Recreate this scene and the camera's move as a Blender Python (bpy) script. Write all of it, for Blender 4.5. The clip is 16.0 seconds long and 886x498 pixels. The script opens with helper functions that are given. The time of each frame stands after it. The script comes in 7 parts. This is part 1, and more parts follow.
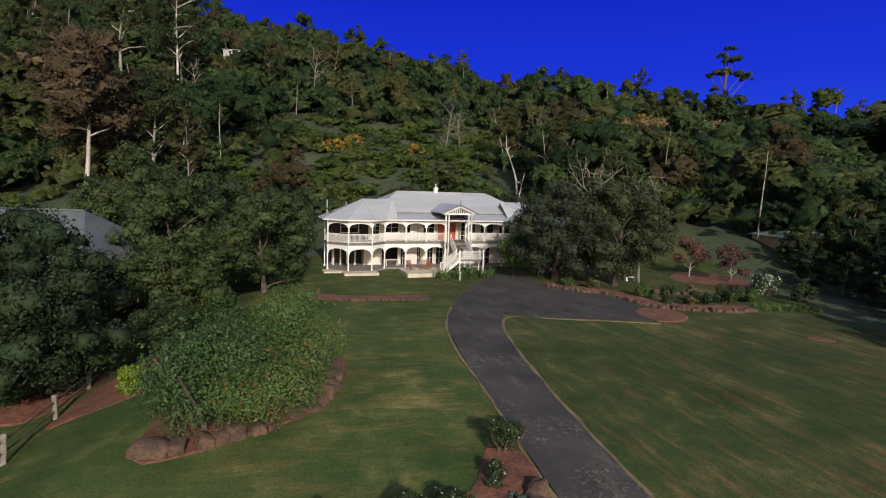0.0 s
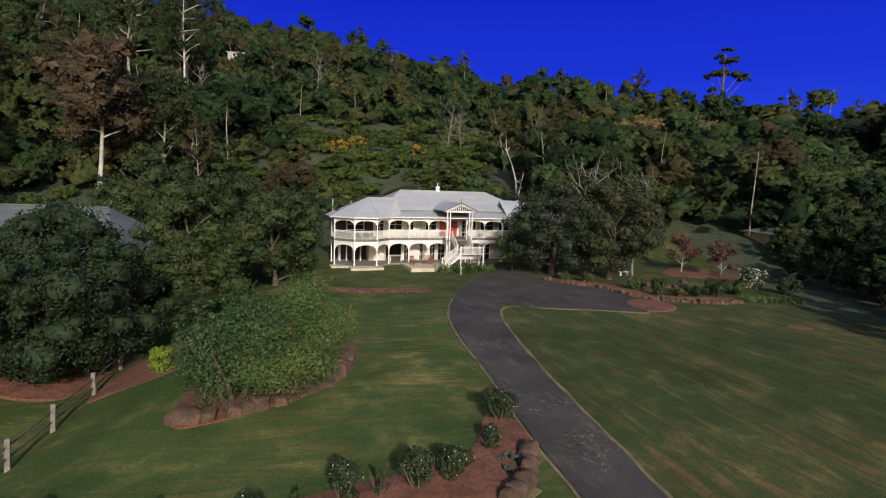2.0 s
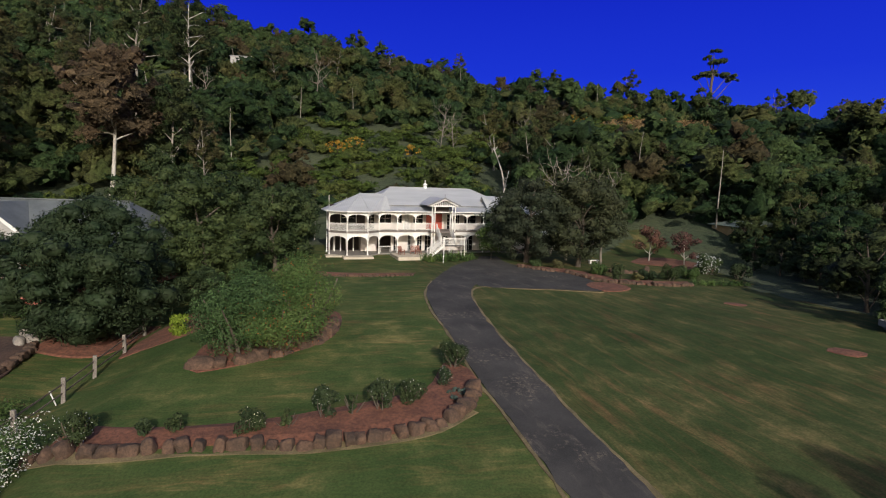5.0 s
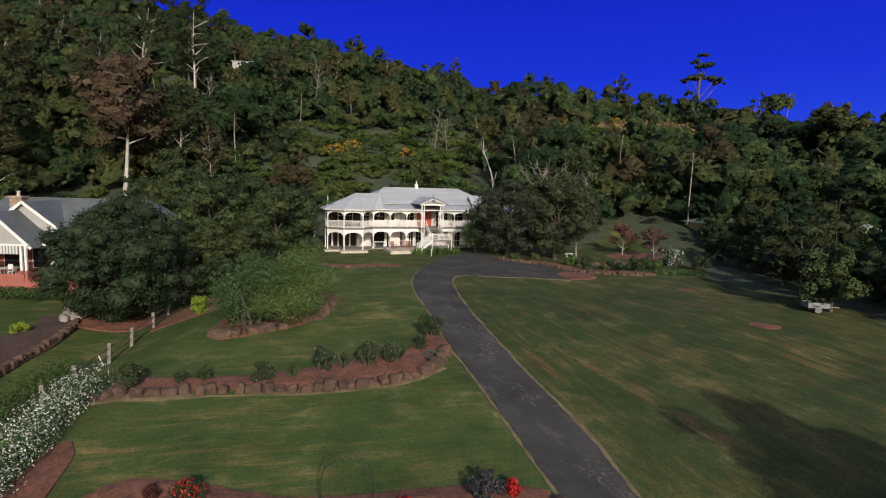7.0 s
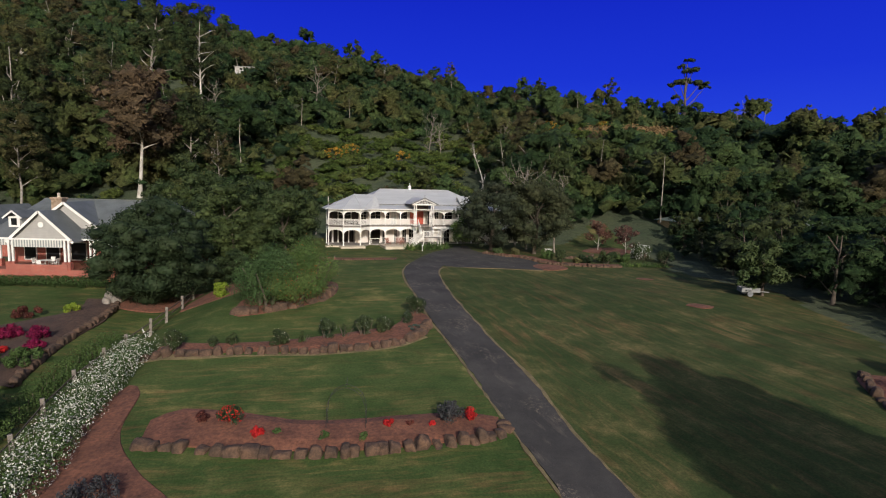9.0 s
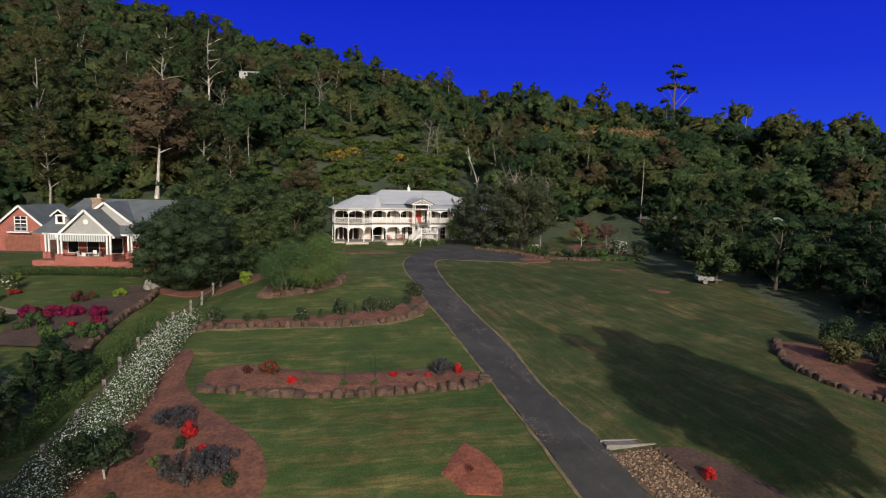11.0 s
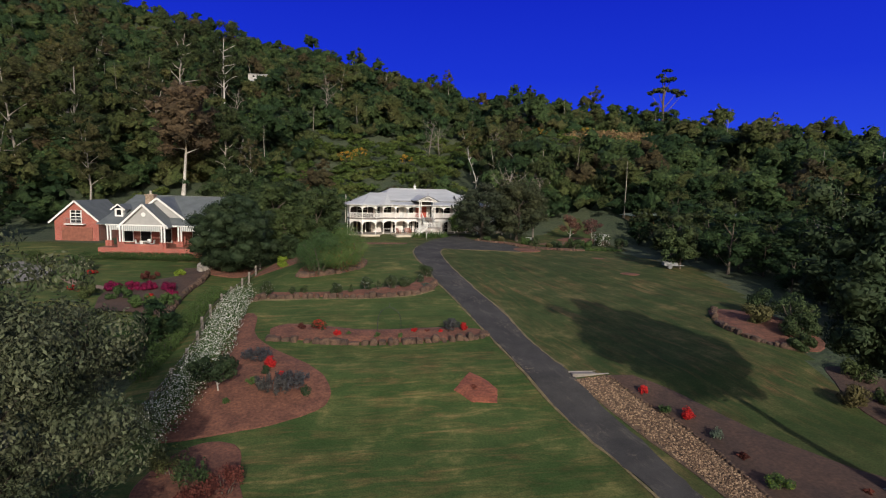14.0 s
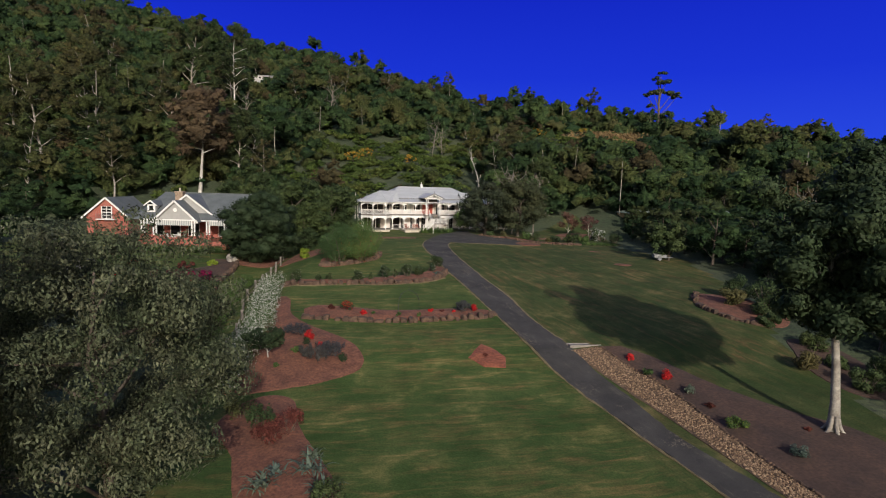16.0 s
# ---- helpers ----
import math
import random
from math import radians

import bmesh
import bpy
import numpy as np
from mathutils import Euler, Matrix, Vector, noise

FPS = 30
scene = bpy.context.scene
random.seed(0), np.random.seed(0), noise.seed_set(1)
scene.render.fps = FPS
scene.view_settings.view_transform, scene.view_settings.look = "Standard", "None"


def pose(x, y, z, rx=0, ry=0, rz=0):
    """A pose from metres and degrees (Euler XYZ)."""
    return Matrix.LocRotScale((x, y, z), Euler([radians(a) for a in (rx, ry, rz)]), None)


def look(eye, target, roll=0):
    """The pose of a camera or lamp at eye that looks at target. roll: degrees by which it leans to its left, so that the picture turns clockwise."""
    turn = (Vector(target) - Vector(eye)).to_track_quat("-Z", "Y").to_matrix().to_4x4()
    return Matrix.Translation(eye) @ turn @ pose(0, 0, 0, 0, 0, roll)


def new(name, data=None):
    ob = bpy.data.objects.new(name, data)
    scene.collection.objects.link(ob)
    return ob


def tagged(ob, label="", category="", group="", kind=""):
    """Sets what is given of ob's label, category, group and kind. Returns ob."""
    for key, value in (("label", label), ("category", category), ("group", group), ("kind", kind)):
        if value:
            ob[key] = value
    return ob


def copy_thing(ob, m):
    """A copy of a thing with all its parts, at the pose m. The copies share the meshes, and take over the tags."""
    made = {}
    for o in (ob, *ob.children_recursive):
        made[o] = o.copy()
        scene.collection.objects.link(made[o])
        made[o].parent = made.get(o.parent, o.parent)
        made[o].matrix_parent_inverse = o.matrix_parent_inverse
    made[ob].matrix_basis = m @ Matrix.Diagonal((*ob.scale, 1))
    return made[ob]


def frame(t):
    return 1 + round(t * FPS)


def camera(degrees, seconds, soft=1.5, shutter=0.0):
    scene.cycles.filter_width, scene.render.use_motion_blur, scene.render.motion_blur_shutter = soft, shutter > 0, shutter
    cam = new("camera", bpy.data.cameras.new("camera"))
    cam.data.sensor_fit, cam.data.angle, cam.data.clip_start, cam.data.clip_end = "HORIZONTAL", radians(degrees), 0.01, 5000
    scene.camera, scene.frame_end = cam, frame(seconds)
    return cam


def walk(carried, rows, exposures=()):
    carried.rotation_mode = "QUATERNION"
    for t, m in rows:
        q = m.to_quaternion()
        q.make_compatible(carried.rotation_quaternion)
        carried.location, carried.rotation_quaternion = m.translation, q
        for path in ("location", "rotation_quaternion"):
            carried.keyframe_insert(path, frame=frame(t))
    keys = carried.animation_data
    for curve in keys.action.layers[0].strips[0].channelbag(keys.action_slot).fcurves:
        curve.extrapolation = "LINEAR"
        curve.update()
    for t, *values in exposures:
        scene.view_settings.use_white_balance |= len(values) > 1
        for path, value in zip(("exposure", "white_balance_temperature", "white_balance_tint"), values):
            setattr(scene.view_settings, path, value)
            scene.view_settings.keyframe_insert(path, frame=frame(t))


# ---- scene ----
cam = camera(77.9, 16.0, soft=1.1)
PATH = [
    (0, (4.075, -62.236, 9.508), (4.157, -60.251, 9.282), 2.0),
    (0.5, (3.751, -63.013, 9.465), (3.833, -61.027, 9.24), 1.9),
    (1, (3.62, -63.723, 9.393), (3.702, -61.737, 9.168), 1.9),
    (1.5, (3.719, -64.368, 9.344), (3.797, -62.382, 9.12), 1.9),
    (2, (3.933, -65.066, 9.289), (4.01, -63.08, 9.065), 1.9),
    (2.5, (4.232, -65.871, 9.22), (4.307, -63.885, 8.996), 1.9),
    (3, (4.561, -66.764, 9.155), (4.634, -64.778, 8.93), 1.9),
    (3.5, (4.942, -67.756, 9.055), (5.014, -65.77, 8.832), 1.8),
    (4, (5.297, -68.878, 8.988), (5.367, -66.892, 8.764), 1.8),
    (6.3, (6.863, -75.797, 8.859), (6.93, -73.81, 8.636), 1.5),
    (6.5, (7.014, -76.49, 8.859), (7.082, -74.504, 8.637), 1.6),
    (7, (7.351, -78.381, 8.856), (7.419, -76.394, 8.635), 1.5),
    (7.5, (7.659, -80.304, 8.879), (7.728, -78.317, 8.657), 1.5),
    (8, (7.965, -82.289, 8.921), (8.035, -80.302, 8.7), 1.5),
    (8.5, (8.253, -84.298, 8.958), (8.324, -82.311, 8.738), 1.5),
    (9, (8.434, -86.342, 9.033), (8.506, -84.356, 8.814), 1.4),
    (9.2, (8.494, -87.17, 9.042), (8.566, -85.183, 8.823), 1.5),
    (11.3, (8.515, -95.799, 9.18), (8.594, -93.813, 8.963), 1.4),
    (11.5, (8.471, -96.571, 9.184), (8.548, -94.585, 8.966), 1.5),
    (12, (8.212, -98.512, 9.191), (8.291, -96.526, 8.972), 1.6),
    (12.5, (7.985, -100.467, 9.21), (8.066, -98.481, 8.989), 1.5),
    (13, (7.745, -102.427, 9.227), (7.828, -100.441, 9.005), 1.6),
    (13.5, (7.411, -104.261, 9.237), (7.496, -102.276, 9.014), 1.6),
    (14, (6.991, -106.072, 9.176), (7.079, -104.086, 8.953), 1.6),
    (14.5, (6.554, -107.814, 9.114), (6.644, -105.828, 8.89), 1.6),
    (15, (6.074, -109.471, 9.051), (6.166, -107.486, 8.827), 1.7),
    (15.5, (5.632, -111.12, 8.987), (5.726, -109.135, 8.762), 1.7),
    (16, (5.187, -112.74, 8.926), (5.282, -110.755, 8.701), 1.7),
]
walk(cam, [(t, look(eye, target, roll)) for t, eye, target, roll in PATH])

# ---- world, sun, sky ----
world = bpy.data.worlds.new("world")
scene.world = world
world.use_nodes = True
SUN_AZ, SUN_EL = radians(167), radians(24)      # the sun stands behind the camera, a little to its right
wn = world.node_tree
wn.nodes.clear()
sky = wn.nodes.new("ShaderNodeTexSky")
sky.sky_type, sky.sun_disc = "NISHITA", False
sky.sun_elevation, sky.sun_rotation = SUN_EL, SUN_AZ
sky.dust_density, sky.ozone_density = 2.0, 0.8      # a little haze
wbg = wn.nodes.new("ShaderNodeBackground")
wbg.inputs["Strength"].default_value = 0.12
wout = wn.nodes.new("ShaderNodeOutputWorld")
wn.links.new(sky.outputs[0], wbg.inputs[0])
wn.links.new(wbg.outputs[0], wout.inputs[0])
sun = new("sun", bpy.data.lights.new("sun", "SUN"))
sun.data.energy, sun.data.angle, sun.data.color = 3.4, radians(0.5), (1.0, 0.93, 0.83)
sun_from = Vector((math.sin(SUN_AZ) * math.cos(SUN_EL), math.cos(SUN_AZ) * math.cos(SUN_EL), math.sin(SUN_EL)))
sun.matrix_world = look(sun_from * 200, (0, 0, 0))
scene.view_settings.exposure = 0.23


# ---- materials ----
def nodes_of(name):
    m = bpy.data.materials.new(name)
    m.use_nodes = True
    t = m.node_tree
    t.nodes.clear()
    out = t.nodes.new("ShaderNodeOutputMaterial")
    b = t.nodes.new("ShaderNodeBsdfPrincipled")
    t.links.new(b.outputs[0], out.inputs[0])
    return m, t, b


def noise_node(t, scale, detail=4, coord="pos", stretch=None, rough=0.55, warp=0.0):
    n = t.nodes.new("ShaderNodeTexNoise")
    n.inputs["Scale"].default_value, n.inputs["Detail"].default_value = scale, detail
    n.inputs["Distortion"].default_value = warp
    n.inputs["Roughness"].default_value = rough
    if coord == "pos":
        g = t.nodes.new("ShaderNodeNewGeometry")
        v = g.outputs["Position"]
    else:
        g = t.nodes.new("ShaderNodeTexCoord")
        v = g.outputs["Object"]
    if stretch:
        mp = t.nodes.new("ShaderNodeMapping")
        mp.vector_type = "TEXTURE"
        mp.inputs["Rotation"].default_value = (0, 0, radians(stretch[3]))
        mp.inputs["Scale"].default_value = [1 / s for s in stretch[:3]]
        t.links.new(v, mp.inputs["Vector"])
        v = mp.outputs[0]
    t.links.new(v, n.inputs["Vector"])
    return n


def ramp(t, fac, stops):
    r = t.nodes.new("ShaderNodeValToRGB")
    e = r.color_ramp.elements
    while len(e) < len(stops):
        e.new(0.5)
    for el, (p, c) in zip(e, stops):
        el.position, el.color = p, (*c, 1)
    t.links.new(fac, r.inputs[0])
    return r.outputs[0]


def mixed(t, a, b, fac, mode="MIX"):
    m = t.nodes.new("ShaderNodeMix")
    m.data_type, m.blend_type = "RGBA", mode
    for sock, v in ((m.inputs[0], fac), (m.inputs[6], a), (m.inputs[7], b)):
        if hasattr(v, "links"):
            t.links.new(v, sock)
        else:
            sock.default_value = v if isinstance(v, float) else (*v, 1)
    return m.outputs[2]


def bump(t, b, height, strength=0.3, distance=0.02):
    n = t.nodes.new("ShaderNodeBump")
    n.inputs["Strength"].default_value, n.inputs["Distance"].default_value = strength, distance
    t.links.new(height, n.inputs["Height"])
    t.links.new(n.outputs[0], b.inputs["Normal"])


def surface(name, c1, c2, scale=3.0, fine=40.0, rough=0.7, metal=0.0, relief=0.2, dist=0.01, coord="obj", spread=0.25):
    """A plain surface with stains at one scale and grain at another."""
    m, t, b = nodes_of(name)
    big = noise_node(t, scale, 5, coord)
    small = noise_node(t, fine, 3, coord)
    col = ramp(t, big.outputs[0], [(0.35, c1), (0.65, c2)])
    g = ramp(t, small.outputs[0], [(0.3, (1 - spread,) * 3), (0.7, (1, 1, 1))])
    col = mixed(t, col, g, 1.0, "MULTIPLY")
    t.links.new(col, b.inputs["Base Color"])
    b.inputs["Roughness"].default_value, b.inputs["Metallic"].default_value = rough, metal
    if relief:
        bump(t, b, small.outputs[0], relief, dist)
    return m


def foliage(name, cols, scale=0.12, rough=0.55, var=0.28, through_light=0.15, mottle=0.0):
    """Leaves: tone by tree and by patch, lightness by leaf; mottle gives massed far leaves their grain."""
    m, t, b = nodes_of(name)
    n = noise_node(t, scale, 3)
    k = len(cols)
    col = ramp(t, n.outputs[0], [(0.32 + 0.36 * i / max(1, k - 1), c) for i, c in enumerate(cols)])
    g = t.nodes.new("ShaderNodeNewGeometry")
    r = ramp(t, g.outputs["Random Per Island"], [(0, (1 - var,) * 3), (1, (1 + var,) * 3)])
    col = mixed(t, col, r, 1.0, "MULTIPLY")
    o = t.nodes.new("ShaderNodeObjectInfo")
    r2 = ramp(t, o.outputs["Random"], [(0, (0.78, 0.8, 0.8)), (0.5, (1.0, 1.0, 1.0)), (1, (1.25, 1.15, 0.95))])
    col = mixed(t, col, r2, 1.0, "MULTIPLY")
    if mottle:
        grain = noise_node(t, 1.5, 6, rough=0.72)
        col = mixed(t, col, ramp(t, grain.outputs[0], [(0.36, (1 - mottle,) * 3), (0.64, (1 + mottle, 1 + mottle, 1 + 0.8 * mottle))]), 1.0, "MULTIPLY")
        bump(t, b, grain.outputs[0], 0.9, 0.5)
    t.links.new(col, b.inputs["Base Color"])
    b.inputs["Roughness"].default_value = rough + 0.1
    b.inputs["Specular IOR Level"].default_value = 0.12
    tl = t.nodes.new("ShaderNodeBsdfTranslucent")
    t.links.new(col, tl.inputs[0])
    mx = t.nodes.new("ShaderNodeMixShader")
    mx.inputs[0].default_value = through_light
    t.links.new(b.outputs[0], mx.inputs[1])
    t.links.new(tl.outputs[0], mx.inputs[2])
    t.links.new(mx.outputs[0], t.nodes["Material Output"].inputs[0])
    return m


def lawn_material():
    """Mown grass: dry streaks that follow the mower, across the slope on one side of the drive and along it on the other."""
    m, t, b = nodes_of("lawn")
    big = noise_node(t, 0.06, 4)
    mid = noise_node(t, 0.35, 5, rough=0.65)
    fine = noise_node(t, 9.0, 4)
    across = noise_node(t, 0.8, 6, stretch=(0.30, 1.3, 1, 7), rough=0.7, warp=0.9)
    along = noise_node(t, 0.9, 6, stretch=(0.22, 1.2, 1, -68), rough=0.7, warp=0.7)
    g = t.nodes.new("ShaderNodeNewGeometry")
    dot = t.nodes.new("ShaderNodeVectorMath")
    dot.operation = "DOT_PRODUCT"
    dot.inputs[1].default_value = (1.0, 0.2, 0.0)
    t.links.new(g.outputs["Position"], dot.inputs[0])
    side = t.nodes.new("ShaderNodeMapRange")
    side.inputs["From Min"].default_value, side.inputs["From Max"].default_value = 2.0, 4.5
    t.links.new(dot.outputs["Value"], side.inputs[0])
    streak = mixed(t, across.outputs["Color"], along.outputs["Color"], side.outputs[0])
    lum = t.nodes.new("ShaderNodeSeparateColor")
    t.links.new(streak, lum.inputs[0])
    s = lum.outputs[0]
    green = ramp(t, mid.outputs[0], [(0.28, (0.032, 0.056, 0.019)), (0.5, (0.050, 0.075, 0.026)), (0.72, (0.072, 0.093, 0.035))])
    dry = ramp(t, mid.outputs[0], [(0.3, (0.105, 0.064, 0.033)), (0.5, (0.15, 0.108, 0.049)), (0.7, (0.24, 0.19, 0.085))])
    thin_a = noise_node(t, 2.6, 5, stretch=(0.16, 1.3, 1, 7), rough=0.7, warp=0.6)
    thin_b = noise_node(t, 2.4, 5, stretch=(0.14, 1.2, 1, -68), rough=0.7, warp=0.5)
    thin = mixed(t, thin_a.outputs["Color"], thin_b.outputs["Color"], side.outputs[0])
    lum2 = t.nodes.new("ShaderNodeSeparateColor")
    t.links.new(thin, lum2.inputs[0])
    f1 = mixed(t, ramp(t, s, [(0.45, (0, 0, 0)), (0.62, (1, 1, 1))]), ramp(t, lum2.outputs[0], [(0.40, (0.25, 0.25, 0.25)), (0.60, (1, 1, 1))]), 1.0, "MULTIPLY")
    c = ramp(t, big.outputs[0], [(0.36, (0.3, 0.3, 0.3)), (0.56, (1, 1, 1))])
    f = mixed(t, f1, c, 1.0, "MULTIPLY")
    f2 = ramp(t, mid.outputs[0], [(0.56, (0, 0, 0)), (0.75, (0.5, 0.5, 0.5))])
    f = mixed(t, f, f2, 1.0, "SCREEN")
    col = mixed(t, green, dry, f)
    dark = noise_node(t, 0.16, 3)
    col = mixed(t, col, ramp(t, dark.outputs[0], [(0.35, (0.72, 0.82, 0.76)), (0.6, (1, 1, 1))]), 1.0, "MULTIPLY")
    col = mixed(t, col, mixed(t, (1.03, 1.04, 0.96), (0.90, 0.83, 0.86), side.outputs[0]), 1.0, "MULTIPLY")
    gr = ramp(t, fine.outputs[0], [(0.3, (0.72, 0.74, 0.7)), (0.7, (1.18, 1.15, 1.1))])
    col = mixed(t, col, gr, 1.0, "MULTIPLY")
    t.links.new(col, b.inputs["Base Color"])
    b.inputs["Roughness"].default_value = 0.9
    b.inputs["Specular IOR Level"].default_value = 0.1
    bump(t, b, fine.outputs[0], 0.5, 0.05)
    return m


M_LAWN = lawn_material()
M_FLOOR = surface("forest_floor", (0.034, 0.052, 0.021), (0.062, 0.076, 0.032), 0.09, 1.6, 0.95, relief=0.8, dist=0.4, coord="pos", spread=0.5)
def asphalt_material():
    m, t, b = nodes_of("asphalt")
    base = noise_node(t, 0.35, 5, rough=0.65)
    fine = noise_node(t, 28, 3)
    worn = noise_node(t, 0.7, 6, stretch=(0.45, 1.6, 1, -70), rough=0.72)
    col = ramp(t, base.outputs[0], [(0.3, (0.031, 0.030, 0.030)), (0.7, (0.064, 0.060, 0.057))])
    col = mixed(t, col, (0.15, 0.125, 0.105), ramp(t, worn.outputs[0], [(0.56, (0, 0, 0)), (0.76, (0.7, 0.7, 0.7))]))
    spot = noise_node(t, 0.28, 3)
    speck = noise_node(t, 3.5, 6, rough=0.75)
    bare = mixed(t, ramp(t, spot.outputs[0], [(0.57, (0, 0, 0)), (0.66, (1, 1, 1))]), ramp(t, speck.outputs[0], [(0.52, (0, 0, 0)), (0.62, (0.5, 0.5, 0.5))]), 1.0, "MULTIPLY")
    col = mixed(t, col, (0.24, 0.19, 0.145), bare)
    col = mixed(t, col, ramp(t, fine.outputs[0], [(0.3, (0.7, 0.7, 0.7)), (0.7, (1.15, 1.15, 1.15))]), 1.0, "MULTIPLY")
    t.links.new(col, b.inputs["Base Color"])
    b.inputs["Roughness"].default_value, b.inputs["Specular IOR Level"].default_value = 0.95, 0.2
    bump(t, b, fine.outputs[0], 0.4, 0.01)
    return m


M_ASPHALT = asphalt_material()
M_MULCH = surface("bark_mulch", (0.115, 0.044, 0.026), (0.205, 0.080, 0.046), 0.9, 5, 0.95, relief=0.9, dist=0.05, coord="pos", spread=0.55)
M_REDMULCH = surface("red_bark_mulch", (0.155, 0.044, 0.025), (0.26, 0.080, 0.042), 0.9, 5, 0.95, relief=0.9, dist=0.05, coord="pos", spread=0.5)
M_SOIL = surface("dark_soil", (0.05, 0.028, 0.02), (0.085, 0.045, 0.03), 0.6, 5, 0.95, relief=0.9, dist=0.05, coord="pos", spread=0.5)
M_GRAVEL = surface("gravel_bed", (0.10, 0.062, 0.038), (0.18, 0.115, 0.07), 2.0, 16, 0.9, relief=1.0, dist=0.06, coord="pos", spread=0.6)
M_ROCK = surface("basalt_rock", (0.052, 0.032, 0.021), (0.125, 0.070, 0.044), 1.4, 9, 0.9, relief=0.8, dist=0.05, coord="pos", spread=0.45)
M_PALEROCK = surface("pale_rock", (0.2, 0.18, 0.16), (0.34, 0.3, 0.26), 1.4, 9, 0.9, relief=0.8, dist=0.05, coord="pos", spread=0.4)
M_BARK = surface("bark", (0.06, 0.045, 0.034), (0.12, 0.095, 0.075), 1.5, 8, 0.95, relief=0.7, dist=0.03)
M_GREYBARK = surface("grey_bark", (0.19, 0.165, 0.14), (0.36, 0.33, 0.285), 1.2, 6, 0.85, relief=0.4, dist=0.02, spread=0.4)
M_PALEBARK = surface("pale_bark", (0.30, 0.27, 0.235), (0.56, 0.53, 0.48), 0.7, 5, 0.8, relief=0.3, dist=0.02, spread=0.35)
M_DEADWOOD = surface("dead_wood", (0.15, 0.13, 0.11), (0.27, 0.235, 0.20), 0.7, 5, 0.9, relief=0.3, spread=0.35)
M_LEAF = foliage("leaves_dark", [(0.026, 0.044, 0.019), (0.041, 0.063, 0.024), (0.058, 0.075, 0.029)])
M_LEAF_BLACK = foliage("leaves_deep_green", [(0.020, 0.034, 0.017), (0.030, 0.046, 0.021), (0.041, 0.057, 0.026)], 0.5)
M_LEAF_OLIVE = foliage("leaves_olive", [(0.046, 0.058, 0.024), (0.070, 0.072, 0.032), (0.085, 0.075, 0.037)])
M_LEAF_BROWN = foliage("leaves_brown", [(0.058, 0.047, 0.032), (0.080, 0.060, 0.040), (0.094, 0.068, 0.046)], mottle=0.4)
M_LEAF_FRESH = foliage("leaves_fresh", [(0.048, 0.088, 0.026), (0.076, 0.120, 0.035), (0.098, 0.135, 0.042)], 0.6)
M_LEAF_SILVER = foliage("leaves_silver", [(0.067, 0.084, 0.044), (0.101, 0.112, 0.064), (0.132, 0.130, 0.081)], 0.5, var=0.6, through_light=0.3)
M_LEAF_LIME = foliage("leaves_lime", [(0.12, 0.18, 0.02), (0.18, 0.23, 0.03)], 0.8)
M_WOODS_B = foliage("leaves_woods_deep", [(0.027, 0.054, 0.023), (0.039, 0.072, 0.030), (0.057, 0.091, 0.036)], 0.1, var=0.24, through_light=0.42, mottle=0.5)
M_WOODS_C = foliage("leaves_woods_olive", [(0.055, 0.085, 0.033), (0.077, 0.098, 0.042), (0.100, 0.101, 0.048)], 0.1, var=0.24, through_light=0.42, mottle=0.5)
M_WOODS = foliage("leaves_woods", [(0.036, 0.067, 0.027), (0.054, 0.092, 0.036), (0.076, 0.115, 0.043), (0.092, 0.124, 0.047)], 0.085, var=0.24, through_light=0.42, mottle=0.5)
M_WOODS_D = foliage("leaves_woods_brown", [(0.084, 0.078, 0.039), (0.112, 0.092, 0.047), (0.136, 0.100, 0.054)], 0.1, var=0.24, through_light=0.42, mottle=0.5)
M_HILL = foliage("leaves_hill_trees", [(0.046, 0.067, 0.030), (0.065, 0.087, 0.036), (0.082, 0.095, 0.041)], 0.12, var=0.2, through_light=0.42, mottle=0.5)
M_HILL_OLIVE = foliage("leaves_hill_olive", [(0.071, 0.081, 0.034), (0.094, 0.095, 0.041), (0.113, 0.100, 0.047)], 0.12, var=0.2, through_light=0.42, mottle=0.5)
M_BELT = foliage("leaves_belt", [(0.021, 0.035, 0.014), (0.032, 0.049, 0.020), (0.043, 0.059, 0.023)], 0.35, var=0.35)
M_GREYGREEN = foliage("leaves_grey_green", [(0.024, 0.032, 0.020), (0.035, 0.044, 0.026), (0.046, 0.053, 0.032)], 0.5, var=0.4)
M_SCRUB = foliage("leaves_scrub", [(0.054, 0.090, 0.026), (0.090, 0.131, 0.034), (0.119, 0.142, 0.046)], 0.08, var=0.24, through_light=0.42, mottle=0.5)


# ---- shapes ----
def part(name, bm, material, parent=None, label=""):
    me = bpy.data.meshes.new(name)
    bm.to_mesh(me)
    bm.free()
    me.materials.append(material)
    ob = new(name, me)
    if parent:
        ob.parent = parent
    return tagged(ob, label)


def solid(name, verts, faces, material, parent=None, label="", smooth=False):
    me = bpy.data.meshes.new(name)
    me.from_pydata(verts, [], faces)
    me.materials.append(material)
    if smooth:
        me.shade_smooth()
    ob = new(name, me)
    if parent:
        ob.parent = parent
    return tagged(ob, label)


def thing(name, label, category, m=None, group="", kind=""):
    ob = new(name)
    ob.empty_display_size = 0.2
    if m:
        ob.matrix_basis = m
    return tagged(ob, label, category, group, kind)


